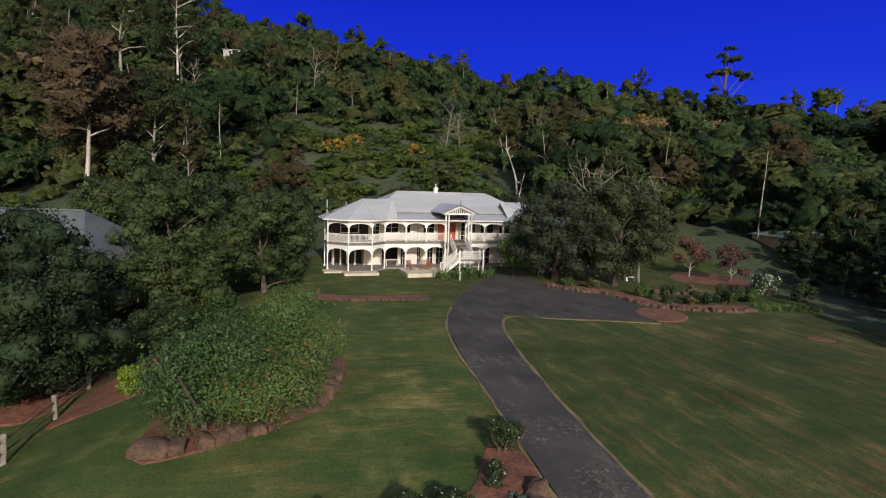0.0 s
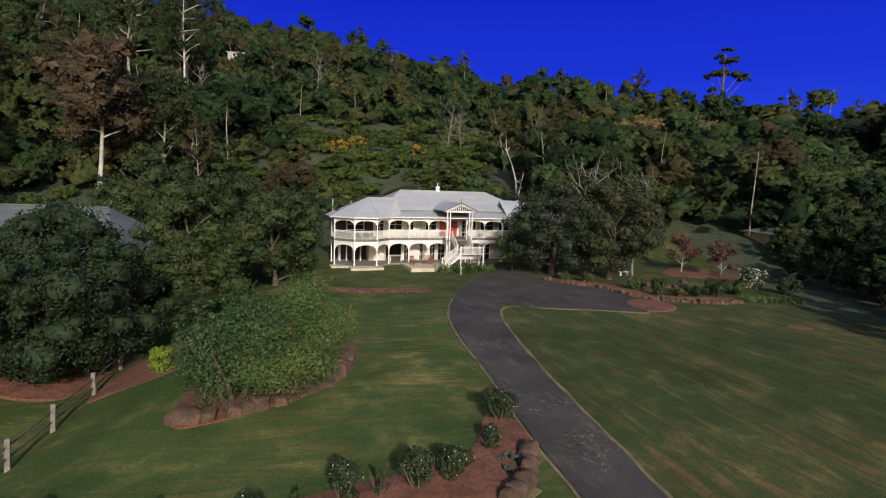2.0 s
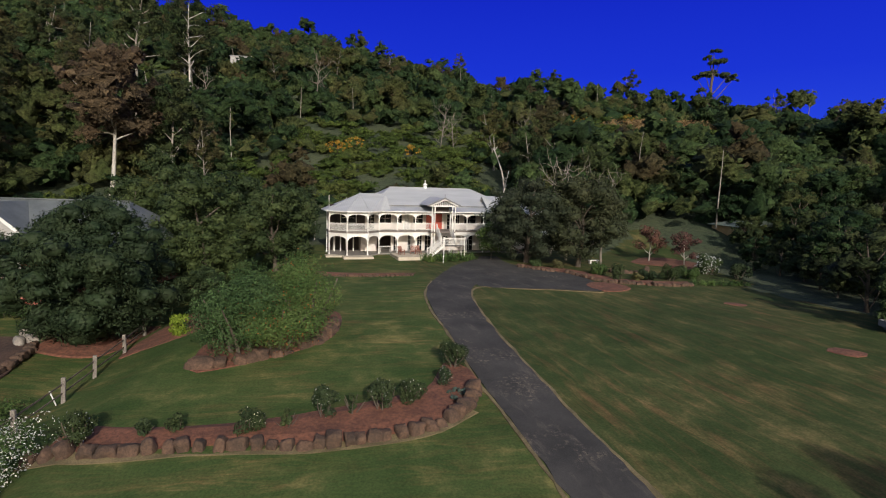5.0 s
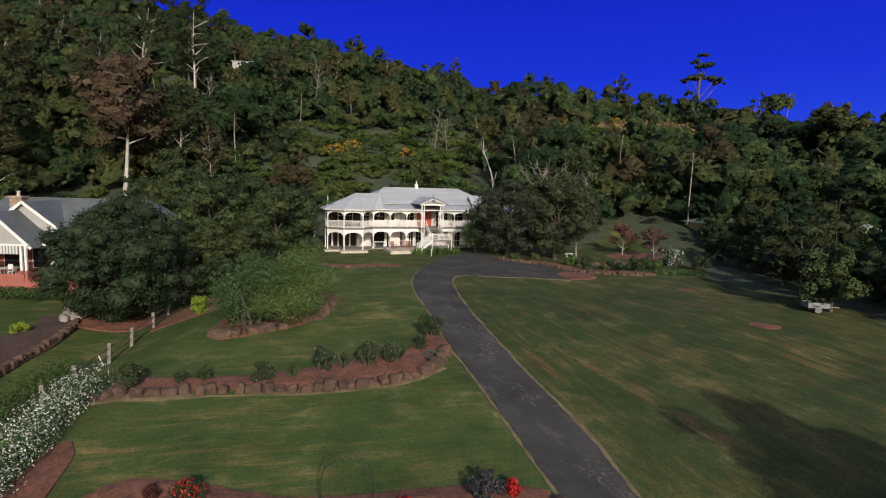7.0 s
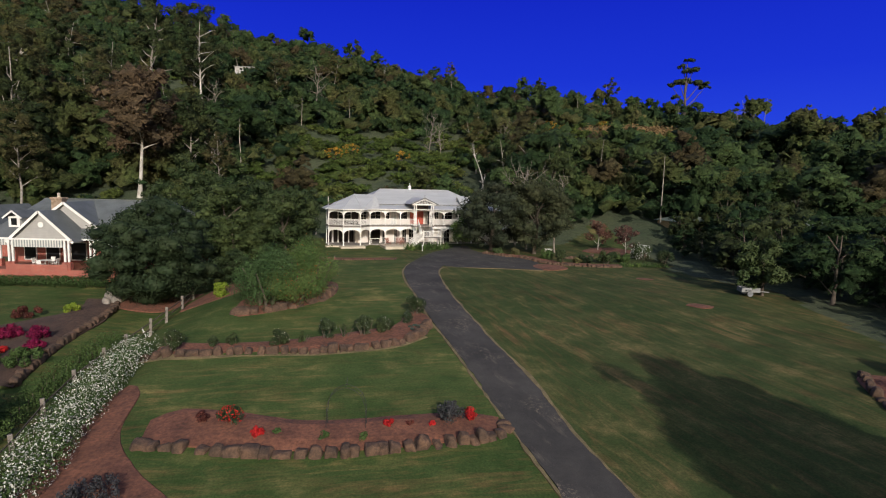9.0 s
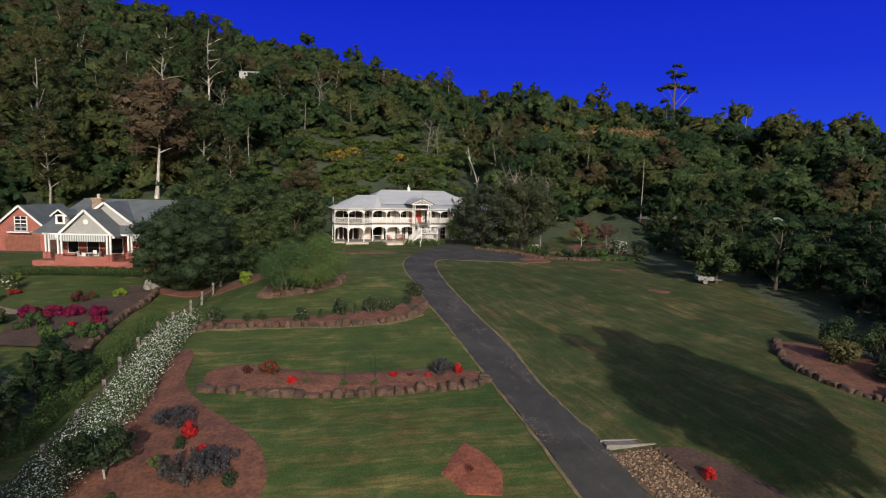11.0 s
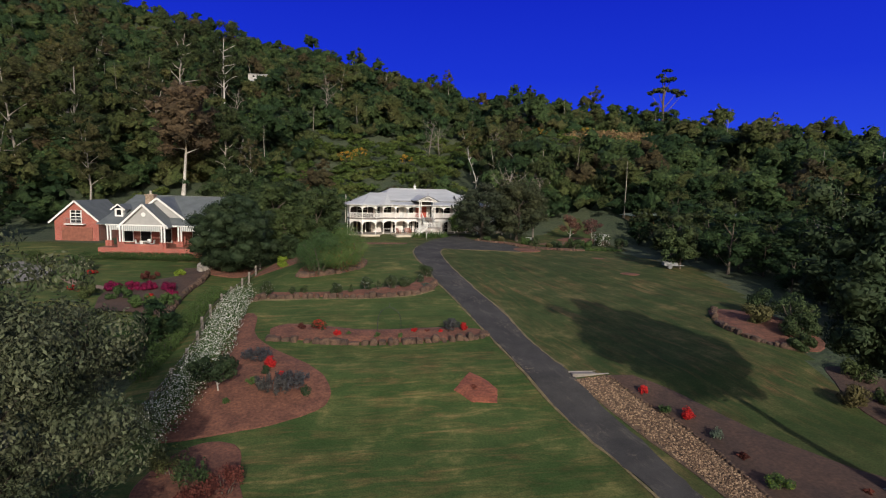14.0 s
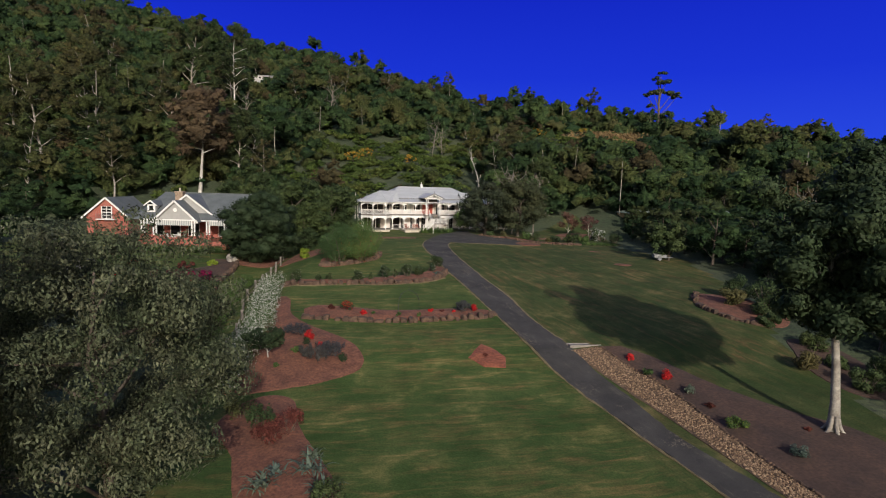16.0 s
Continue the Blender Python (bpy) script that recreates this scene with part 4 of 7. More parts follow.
# Near-black colour puts the shade of deep rooms and the bay into the walls.
M_SHADE = surface("interior_shade", (0.025, 0.02, 0.018), (0.05, 0.035, 0.03), 1.0, 6, 0.8)
M_SLAB = surface("weathered_concrete", (0.16, 0.145, 0.13), (0.25, 0.23, 0.205), 1.2, 9, 0.85)
M_RED = surface("red_paint", (0.34, 0.045, 0.025), (0.46, 0.07, 0.035), 1.5, 14, 0.5)
M_REDWOOD = surface("red_brown_timber", (0.16, 0.055, 0.035), (0.26, 0.09, 0.055), 2, 14, 0.6)
M_CURTAIN = surface("pale_curtain", (0.42, 0.42, 0.42), (0.6, 0.6, 0.58), 2, 9, 0.8)


def glass_material():
    m, t, b = nodes_of("window_glass")
    b.inputs["Base Color"].default_value = (0.012, 0.013, 0.014, 1)
    b.inputs["Roughness"].default_value = 0.12
    b.inputs["Specular IOR Level"].default_value = 0.35
    return m


M_GLASS = glass_material()
YAW = 17.19
house = thing("house", "two-storey white timber house with grey iron roof and arched verandahs", "house", pose(0, 0, 0.0, 0, 0, YAW))
DECK, BEAM = 3.04, 5.45
left_posts = [(-6.43, 2.45), (-6.43, 0), (-4.45, -1.85), (-1.85, -1.85), (0, 0)]
main_posts = [(2.46 * k, 0.0) for k in range(1, 8)]
right_posts = [(19.07, -1.85), (21.67, -1.85), (23.65, 0), (23.65, 2.45)]
ring = left_posts + main_posts + right_posts

# posts with square caps
pm = bmesh.new()
add_box(pm, -0.06, 0.06, -0.06, 0.06, 0.0, BEAM, 0.012)
add_box(pm, -0.09, 0.09, -0.09, 0.09, BEAM - 0.62, BEAM - 0.54)
add_box(pm, -0.09, 0.09, -0.09, 0.09, DECK + 1.0, DECK + 1.08)
add_box(pm, -0.09, 0.09, -0.09, 0.09, 0.0, 0.22)
first = part("post", pm, M_WHITE, house)
first.location = (*ring[0], 0)
for p in ring[1:]:
    o = new("post", first.data)
    o.parent = house
    o.location = (*p, 0)


def arch_panel(length, top, spring, crown, thick, inset=0.0, legs=0.06):
    """A valance between two posts: straight on top, an arch cut from below."""
    bm = bmesh.new()
    n = 16
    cols = []
    for i in range(n + 1):
        x = legs + (length - 2 * legs) * i / n
        s = 2 * i / n - 1
        z = spring + (crown - spring) * (max(0.0, 1 - abs(s) ** 2.4)) ** 0.5
        cols.append([bm.verts.new((x, y, zz)) for y in (-thick / 2, thick / 2) for zz in (z, top)])
    for a, b in zip(cols, cols[1:]):
        for f in ((a[0], b[0], b[1], a[1]), (a[3], b[3], b[2], a[2]), (a[2], b[2], b[0], a[0]), (a[1], b[1], b[3], a[3])):
            bm.faces.new(f)
    for c in (cols[0], cols[-1]):
        bm.faces.new((c[0], c[1], c[3], c[2]))
    bmesh.ops.recalc_face_normals(bm, faces=bm.faces)
    return bm


baluster_mesh = bpy.data.meshes.new("baluster")
bb = box(-0.018, 0.018, -0.018, 0.018, DECK + 0.12, DECK + 0.95)
bb.to_mesh(baluster_mesh)
bb.free()
baluster_mesh.materials.append(M_WHITE)


def bay(a, b, rail=True, lower=True, head=True):
    """Beam, brackets, balustrade and arched valance between two posts."""
    va, vb = Vector((*a, 0)), Vector((*b, 0))
    L = (vb - va).length
    turn = math.atan2(vb.y - va.y, vb.x - va.x)

    def put(ob):
        ob.location, ob.rotation_euler = (a[0], a[1], 0), (0, 0, turn)
        return ob
    if head:
        put(part("beam", box(0, L, -0.05, 0.05, BEAM - 0.18, BEAM), M_WHITE, house))
        put(part("bracket_arch", arch_panel(L, BEAM - 0.18, BEAM - 0.80, BEAM - 0.26, 0.035), M_WHITE, house))
    put(part("deck_fascia", box(0.0, L, -0.07, 0.07, DECK - 0.22, DECK), M_DECK, house, "dark weathered deck edge"))
    if lower:
        put(part("arched_valance", arch_panel(L, DECK - 0.22, 1.72, 2.42, 0.05), M_VBOARD, house))
    if rail:
        r = put(part("balustrade", add_box(add_box(box(0.06, L - 0.06, -0.045, 0.045, DECK + 0.95, DECK + 1.02), 0.06, L - 0.06, -0.03, 0.03, DECK + 0.08, DECK + 0.13), 0.06, L - 0.06, -0.02, 0.02, DECK + 0.83, DECK + 0.86), M_WHITE, house))
        k = int((L - 0.2) / 0.125)
        for i in range(k):
            o = new("baluster", baluster_mesh)
            o.parent = r
            o.location = (0.12 + (L - 0.24) * i / (k - 1), 0, 0)


for i in range(len(ring) - 1):
    a, b = ring[i], ring[i + 1]
    porch_gap = abs(a[0] - 7.38) < 0.1 and abs(b[0] - 9.84) < 0.1
    bay(a, b, rail=not porch_gap, head=not porch_gap)


def prism(outline, z0, z1):
    bm = bmesh.new()
    lo = [bm.verts.new((*p, z0)) for p in outline]
    hi = [bm.verts.new((*p, z1)) for p in outline]
    bm.faces.new(lo[::-1])
    bm.faces.new(hi)
    for i in range(len(lo)):
        j = (i + 1) % len(lo)
        bm.faces.new((lo[i], lo[j], hi[j], hi[i]))
    bmesh.ops.recalc_face_normals(bm, faces=bm.faces)
    return bm


BACK = 4.0      # depth of the corner pavilions
floor_line = [(-0.4, 12.5), (-0.4, BACK), (-6.43, BACK), (-6.43, 0), (-4.45, -1.85), (-1.85, -1.85), (0, 0), (17.22, 0), (19.07, -1.85), (21.67, -1.85), (23.65, 0), (23.65, BACK), (17.6, BACK), (17.6, 12.5)]
part("verandah_deck", prism(floor_line, DECK - 0.2, DECK - 0.02), M_DECK, house, "dark boarded verandah deck")
part("ground_slab", prism(floor_line, -0.4, 0.06), M_SLAB, house, "weathered concrete slab")
part("verandah_ceiling", prism(floor_line, BEAM + 0.004, BEAM + 0.05), M_DECK, house)


def wall_with(name, x0, x1, y, z0, z1, openings, material, thick=0.16):
    """A wall along x with openings cut through it."""
    xs = sorted({x0, x1, *[v for o in openings for v in o[:2]]})
    for a, b in zip(xs, xs[1:]):
        mid = (a + b) / 2
        hole = [o for o in openings if o[0] < mid < o[1]]
        if not hole:
            part(name, box(a, b, y, y + thick, z0, z1), material, house)
        for o in hole:
            if o[2] > z0:
                part(name, box(a, b, y, y + thick, z0, o[2]), material, house)
            if o[3] < z1:
                part(name, box(a, b, y, y + thick, o[3], z1), material, house)


def opening(kind, x0, x1, y, z0, z1, leaf, panes=(2, 3), parent=None):
    """A window or door set in a wall: frame, bars and panes, or door leaves."""
    parent = parent or house
    fr = bmesh.new()
    for a in ((x0 - 0.09, x0 + 0.02, z0, z1 + 0.09), (x1 - 0.02, x1 + 0.09, z0, z1 + 0.09), (x0 - 0.09, x1 + 0.09, z1 - 0.02, z1 + 0.09)):
        add_box(fr, a[0], a[1], y - 0.03, y + 0.09, a[2], a[3])
    f = part(kind, fr, M_WHITE, parent)
    if kind == "window":
        part("sill", box(x0 - 0.12, x1 + 0.12, y - 0.07, y + 0.1, z0 - 0.06, z0), M_WHITE, f)
    part("pane", box(x0, x1, y + 0.06, y + 0.075, z0, z1), leaf, f)
    bars = bmesh.new()
    for i in range(1, panes[0]):
        x = x0 + (x1 - x0) * i / panes[0]
        add_box(bars, x - 0.022, x + 0.022, y + 0.035, y + 0.058, z0, z1)
    for i in range(1, panes[1]):
        z = z0 + (z1 - z0) * i / panes[1]
        add_box(bars, x0, x1, y + 0.033, y + 0.056, z - 0.02, z + 0.02)
    part("glazing_bars", bars, M_WHITE, f)


WALL = 2.45
# Windows widened, with near-black glass, to stand in for shade on the wall.
upper = [(-4.6, -2.6, DECK + 0.85, DECK + 2.1), (-1.1, -0.1, DECK + 0.02, DECK + 2.1), (0.5, 2.2, DECK + 0.85, DECK + 2.1), (2.9, 3.7, DECK + 0.85, DECK + 2.1), (4.0, 4.8, DECK + 0.02, DECK + 2.1), (5.3, 6.7, DECK + 0.85, DECK + 2.1),
         (8.2, 9.5, DECK + 0.02, DECK + 2.15), (10.2, 11.1, DECK + 0.02, DECK + 2.1), (11.5, 12.1, DECK + 0.85, DECK + 2.1), (12.8, 14.6, DECK + 0.85, DECK + 2.1), (15.4, 16.9, DECK + 0.85, DECK + 2.1), (19.3, 20.9, DECK + 0.85, DECK + 2.1)]
wall_with("upper_wall", -1.4, 23.2, WALL, DECK, 6.3, upper[1:], M_BOARD)
wall_with("bay_wall", -6.0, -1.4, WALL + 0.02, DECK, 6.3, upper[:1], M_SHADE)
for i, o in enumerate(upper):
    door = o[2] < DECK + 0.1
    if i == 6:
        f = part("door", box(o[0] - 0.1, o[1] + 0.1, WALL - 0.03, WALL + 0.02, o[3], o[3] + 0.12), M_WHITE, house)
        part("door_leaf", box(o[0], o[1], WALL + 0.05, WALL + 0.1, o[2], o[3], 0.01), M_RED, f, "red painted front door")
        part("red_panel", box(7.15, 8.02, WALL - 0.05, WALL - 0.004, DECK + 0.02, DECK + 2.1), M_RED, f, "red panel beside the front door")
        part("door_handle", box(o[0] + 0.1, o[0] + 0.14, WALL - 0.01, WALL + 0.05, DECK + 0.95, DECK + 1.1), M_GUTTER, f)
    else:
        opening("french_door" if door else "window", o[0], o[1], WALL, o[2], o[3], M_CURTAIN if i == 4 else M_GLASS, (2, 4 if door else 2))
lower = [(0.25, 2.2, 0.06, 2.4), (2.55, 3.15, 0.06, 2.35), (4.55, 5.0, 0.06, 2.35), (5.9, 6.6, 0.06, 2.35), (7.0, 7.9, 0.06, 2.3), (9.6, 10.6, 0.9, 2.2), (13.0, 14.2, 0.06, 2.3), (17.5, 18.6, 0.9, 2.2)]
wall_with("lower_wall", -1.75, 23.2, WALL, 0.06, DECK - 0.2, lower, M_BOARD)
for i, o in enumerate(lower[1:]):
    opening("window" if o[2] > 0.5 else "french_door", o[0], o[1], WALL, o[2], o[3], M_GLASS, (2, 3))
part("side_wall", box(-1.92, -1.75, WALL, BACK, 0.06, DECK - 0.2), M_BOARD, house)
part("upper_side_wall", box(-6.16, -6.0, WALL, BACK, DECK, 6.0), M_BOARD, house)
part("far_side_wall", box(23.2, 23.36, WALL, BACK, 0.06, 6.0), M_BOARD, house)
for x0, x1 in ((-6.16, -0.36), (17.56, 23.36)):
    part("pavilion_back_wall", box(x0, x1, BACK, BACK + 0.1, DECK, 6.0), M_BOARD, house)
    part("undercroft_wall", box(x0, x1, BACK + 0.01, BACK + 0.09, 0.06, DECK - 0.2), M_SHADE, house, "undercroft wall coloured dark for its shade")
for x in (-0.36, 17.4):
    part("body_side_wall", box(x, x + 0.16, BACK + 0.1, 12.3, 0.06, 6.3), M_BOARD, house)
part("rear_wall", box(-0.36, 17.56, 12.3, 12.46, 0.06, 6.3), M_BOARD, house)
part("room_back", box(-0.2, 4.0, 6.2, 6.3, 0.06, DECK - 0.2), M_SHADE, house, "room wall coloured dark for its shade")
for x, y in ((-5.4, 2.6), (-4.6, 2.6), (-3.7, 2.6), (-2.9, 2.6), (-5.4, 3.6), (-3.7, 3.6)):
    part("stump", box(x - 0.07, x + 0.07, y - 0.07, y + 0.07, 0.06, DECK - 0.2, 0.01), M_WHITE, house, "white undercroft post")


# roofs
def sheet(faces, thick=0.06):
    """Roof planes with thickness, from polygons given with their corners anticlockwise from above."""
    bm = bmesh.new()
    for poly in faces:
        top = [bm.verts.new(p) for p in poly]
        low = [bm.verts.new((p[0], p[1], p[2] - thick)) for p in poly]
        bm.faces.new(top)
        bm.faces.new(low[::-1])
        for i in range(len(poly)):
            j = (i + 1) % len(poly)
            bm.faces.new((top[j], top[i], low[i], low[j]))
    bmesh.ops.recalc_face_normals(bm, faces=bm.faces)
    return bm


R1, R2, RZ, RV = 3.35, 15.6, 8.74, 8.03
E0, E1, EV, EB, EZ = -0.65, 19.6, 2.05, 14.0, 6.36
for name, poly in (("roof_front", [(E0, EV, EZ), (E1, EV, EZ), (R2, RV, RZ), (R1, RV, RZ)]), ("roof_back", [(E1, EB, EZ), (E0, EB, EZ), (R1, RV, RZ), (R2, RV, RZ)]),
                   ("roof_side", [(E0, EB, EZ), (E0, EV, EZ), (R1, RV, RZ)]), ("roof_side", [(E1, EV, EZ), (E1, EB, EZ), (R2, RV, RZ)])):
    part(name, sheet([poly]), M_ROOF, house, "pale grey corrugated iron roof")
VZ = 5.62
part("verandah_roof", sheet([[(0.1, -0.42, VZ), (17.1, -0.42, VZ), (19.0, 2.2, 6.22), (-0.9, 2.2, 6.22)]]), M_ROOF, house, "lower verandah roof of grey iron")
part("roof_gutter", box(E0, E1, EV - 0.1, EV, EZ - 0.14, EZ - 0.02), M_GUTTER, house)
part("roof_wall_band", box(E0 + 0.1, E1 - 0.1, EV + 0.02, EV + 0.1, 6.05, EZ - 0.05), M_WHITE, house)
part("verandah_gutter", box(0.2, 17.0, -0.52, -0.42, VZ - 0.12, VZ), M_WHITE, house)
for sgn, name in ((1, "wing_roof"), (-1, "wing_roof")):
    mx = (lambda p: p) if sgn > 0 else (lambda p: (17.22 - p[0], p[1], p[2]))
    A, B = (-1.9, 3.2, 7.8), (1.6, 3.2, 7.8)
    e = [(-6.9, BACK + 0.45, VZ), (-6.9, -0.15, VZ), (-4.62, -2.33, VZ), (-1.68, -2.33, VZ), (0.15, -0.42, VZ)]
    polys = [[e[0], e[1], A], [e[1], e[2], A], [e[2], e[3], A], [e[3], e[4], (1.6, 0.6, 5.9), B, A], [e[0], A, B, (1.6, BACK + 0.45, VZ)][::-1]]
    for poly in polys:
        q = [mx(p) for p in poly]
        part(name, sheet([q if sgn > 0 else q[::-1]]), M_ROOF, house, "grey iron hip roof over the corner pavilion")
    for a, b in zip(e, e[1:]):
        part("wing_gutter", beam(mx((a[0], a[1], VZ - 0.07)), mx((b[0], b[1], VZ - 0.07)), 0.1, 0.12), M_WHITE, house)
    for a in (e[1], e[2], e[3]):
        part("hip_capping", beam(mx((a[0], a[1], VZ + 0.02)), mx((A[0], A[1], A[2] + 0.02)), 0.16, 0.05), M_ROOF, house)
part("ridge_capping", beam((R1, RV, RZ + 0.02), (R2, RV, RZ + 0.02), 0.25, 0.06), M_ROOF, house)
for x, ex in ((R1, E0), (R2, E1)):
    part("hip_capping", beam((ex, EV, EZ + 0.02), (x, RV, RZ + 0.02), 0.2, 0.05), M_ROOF, house)


def lathe(profile, sides=12):
    bm = bmesh.new()
    rows = [[bm.verts.new((r * math.cos(2 * math.pi * k / sides), r * math.sin(2 * math.pi * k / sides), z)) for k in range(sides)] for r, z in profile]
    for a, b in zip(rows, rows[1:]):
        for k in range(sides):
            j = (k + 1) % sides
            bm.faces.new((a[k], a[j], b[j], b[k]))
    bm.faces.new(rows[-1])
    bm.faces.new(rows[0][::-1])
    return bm


vent = part("roof_ventilator", lathe([(0.30, -0.25), (0.28, 0.15), (0.2, 0.35), (0.36, 0.38), (0.34, 0.44), (0.2, 0.62), (0.06, 0.72), (0.05, 0.95), (0.1, 1.0), (0.02, 1.12)]), M_WHITE, house, "white ridge ventilator with finial")
vent.location = (8.6, RV, RZ)

# entrance porch with gable
PC, PV = 8.35, -1.5
for x in (6.75, 7.12, 9.58, 9.95):
    part("porch_post", box(x - 0.06, x + 0.06, PV - 0.06, PV + 0.06, 0.0, 6.42, 0.012), M_WHITE, house)
part("porch_beam", box(6.4, 10.3, PV - 0.06, PV + 0.06, 6.32, 6.5), M_WHITE, house)
for sx in (-1, 1):
    part("porch_roof", sheet([[(PC, PV - 0.35, 7.5), (PC + sx * 2.25, PV - 0.35, 6.52), (PC + sx * 2.25, 2.6, 6.52), (PC, 5.0, 7.5)][::sx]]), M_ROOF, house, "gabled porch roof of grey iron")
    part("bargeboard", beam((PC, PV - 0.37, 7.47), (PC + sx * 2.28, PV - 0.37, 6.47), 0.05, 0.16), M_GUTTER, house, "dark grey bargeboard")
    part("porch_fretwork", beam((PC, PV - 0.3, 7.25), (PC + sx * 1.9, PV - 0.3, 6.45), 0.04, 0.12), M_WHITE, house)
for k in range(-6, 7):
    h = 0.86 * (1 - abs(k) / 7.5)
    part("fretwork_slat", box(PC + k * 0.26 - 0.05, PC + k * 0.26 + 0.05, PV - 0.06, PV - 0.03, 6.5, 6.5 + h), M_WHITE, house)
# Dark sheet stands in for the shade under the porch gable.
part("porch_shade", box(7.3, 9.4, -0.5, -0.45, BEAM - 0.1, 6.45), M_SHADE, house, "dark sheet giving the porch head its shade")
part("gable_finial", box(PC - 0.03, PC + 0.03, PV - 0.40, PV - 0.34, 7.2, 8.0), M_GUTTER, house)
part("porch_deck", box(6.7, 10.0, PV - 0.1, -0.05, DECK - 0.2, DECK - 0.015), M_DECK, house)
part("porch_ceiling", box(6.4, 10.3, PV, 2.3, 6.50, 6.53), M_DECK, house)


# the outside stair: one flight down to a landing, another to the side
def stair(a, b, width_dir, width, steps):
    a, b, w = Vector(a), Vector(b), Vector(width_dir) * width
    run = (b - a) / steps
    for i in range(steps):
        p = a + run * (i + 0.5)
        bm = bmesh.new()
        add_beam(bm, p - w / 2 + Vector((0, 0, 0)), p + w / 2, Vector((run.x, run.y, 0)).length * 1.05, 0.05)
        part("tread", bm, M_DECK, house)
    for s in (-0.5, 0.5):
        part("stringer", beam(a + w * s, b + w * s, 0.05, 0.26), M_WHITE, house)
        part("handrail", beam(a + w * s + Vector((0, 0, 0.95)), b + w * s + Vector((0, 0, 0.95)), 0.07, 0.07), M_WHITE, house)
        part("lower_rail", beam(a + w * s + Vector((0, 0, 0.3)), b + w * s + Vector((0, 0, 0.3)), 0.04, 0.05), M_WHITE, house)
        for i in range(steps * 2 + 1):
            p = a.lerp(b, i / (steps * 2)) + w * s
            k = 0.1 if i in (0, steps * 2) else 0.035
            part("stair_baluster" if k < 0.1 else "newel", box(p.x - k / 2, p.x + k / 2, p.y - k / 2, p.y + k / 2, p.z, p.z + (1.1 if k == 0.1 else 0.95)), M_WHITE, house)


stair((8.35, PV - 0.1, DECK - 0.05), (8.35, -3.6, 1.55), (1, 0, 0), 1.9, 8)
part("stair_landing", box(7.3, 10.2, -4.9, -3.6, 1.40, 1.5), M_DECK, house)
for x, y in ((7.35, -4.85), (10.15, -4.85), (10.15, -3.65)):
    part("landing_post", box(x - 0.06, x + 0.06, y - 0.06, y + 0.06, -0.3, 2.6), M_WHITE, house)
lr = part("landing_rail", add_box(box(7.35, 10.15, -4.88, -4.82, 2.4, 2.47), 7.35, 10.15, -4.87, -4.83, 1.6, 1.65), M_WHITE, house)
for i in range(22):
    part("landing_baluster", box(7.45 + i * 0.125, 7.485 + i * 0.125, -4.87, -4.83, 1.6, 2.4), M_WHITE, lr)
stair((7.3, -4.25, 1.45), (5.5, -4.25, 0.05), (0, 1, 0), 1.2, 8)


def placed(name, ob, label, category):
    """A separate thing in the house's own bearings."""
    ob.name = name
    ob.matrix_basis = pose(0, 0, 0, 0, 0, YAW)
    return tagged(ob, label, category)


def deck_platform(name, x0, x1, y0, y1, z0, z1, label):
    root = thing(name, label, "terrace", pose(0, 0, 0, 0, 0, YAW))
    part("frame", box(x0, x1, y0, y1, z0, z1 - 0.03, 0.01), M_PALEDECK, root)
    n = int((y1 - y0) / 0.2)
    for i in range(n):
        y = y0 + (y1 - y0) * i / n
        part("board", box(x0 - 0.02, x1 + 0.02, y, y + (y1 - y0) / n - 0.012, z1 - 0.026, z1 + 0.004), M_PALEDECK, root)
    return root


deck_platform("terrace", 1.3, 5.8, -5.4, -1.0, -0.45, 0.2, "pale low timber terrace before the verandah")
deck_platform("stone_step", -7.0, -4.8, -1.7, -0.2, -0.3, 0.03, "pale flat step at the verandah corner")
deck_platform("stone_step", -5.1, -1.4, -3.6, -2.0, -0.3, 0.06, "pale flat step before the bay")


def deck_chair(x, y, turn, label):
    r = thing("deck_chair", label, "chair", pose(0, 0, 0, 0, 0, YAW) @ pose(x, y, 0.2, 0, 0, turn), "chairs on the terrace")
    part("seat", box(-0.3, 0.3, -0.3, 0.3, 0.36, 0.42, 0.01), M_REDWOOD, r)
    bk = bmesh.new()
    for i in range(5):
        add_beam(bk, (-0.26 + i * 0.13, 0.28, 0.42), (-0.26 + i * 0.13, 0.5, 1.05), 0.09, 0.03)
    part("backrest", bk, M_REDWOOD, r)
    for sx in (-0.28, 0.28):
        for sy in (-0.26, 0.26):
            part("leg", box(sx - 0.03, sx + 0.03, sy - 0.03, sy + 0.03, 0, 0.62 if sy < 0 else 0.4), M_REDWOOD, r)
        part("armrest", box(sx - 0.05, sx + 0.05, -0.34, 0.36, 0.6, 0.64), M_REDWOOD, r)


deck_chair(2.3, -2.9, 20, "red-brown slatted timber chair on the terrace")
deck_chair(3.9, -2.6, -15, "red-brown slatted timber chair on the terrace")
deck_chair(4.7, -2.4, 10, "red-brown slatted timber chair on the terrace")


def side_table(x, y):
    r = thing("verandah_table", "white-clothed table under the verandah", "table", pose(0, 0, 0, 0, 0, YAW) @ pose(x, y, 0.06))
    part("tabletop", box(-0.8, 0.8, -0.4, 0.4, 0.7, 0.76, 0.01), M_WHITE, r)
    for sx in (-0.7, 0.7):
        for sy in (-0.32, 0.32):
            part("leg", box(sx - 0.03, sx + 0.03, sy - 0.03, sy + 0.03, 0, 0.7), M_WHITE, r)


side_table(1.2, 1.4)


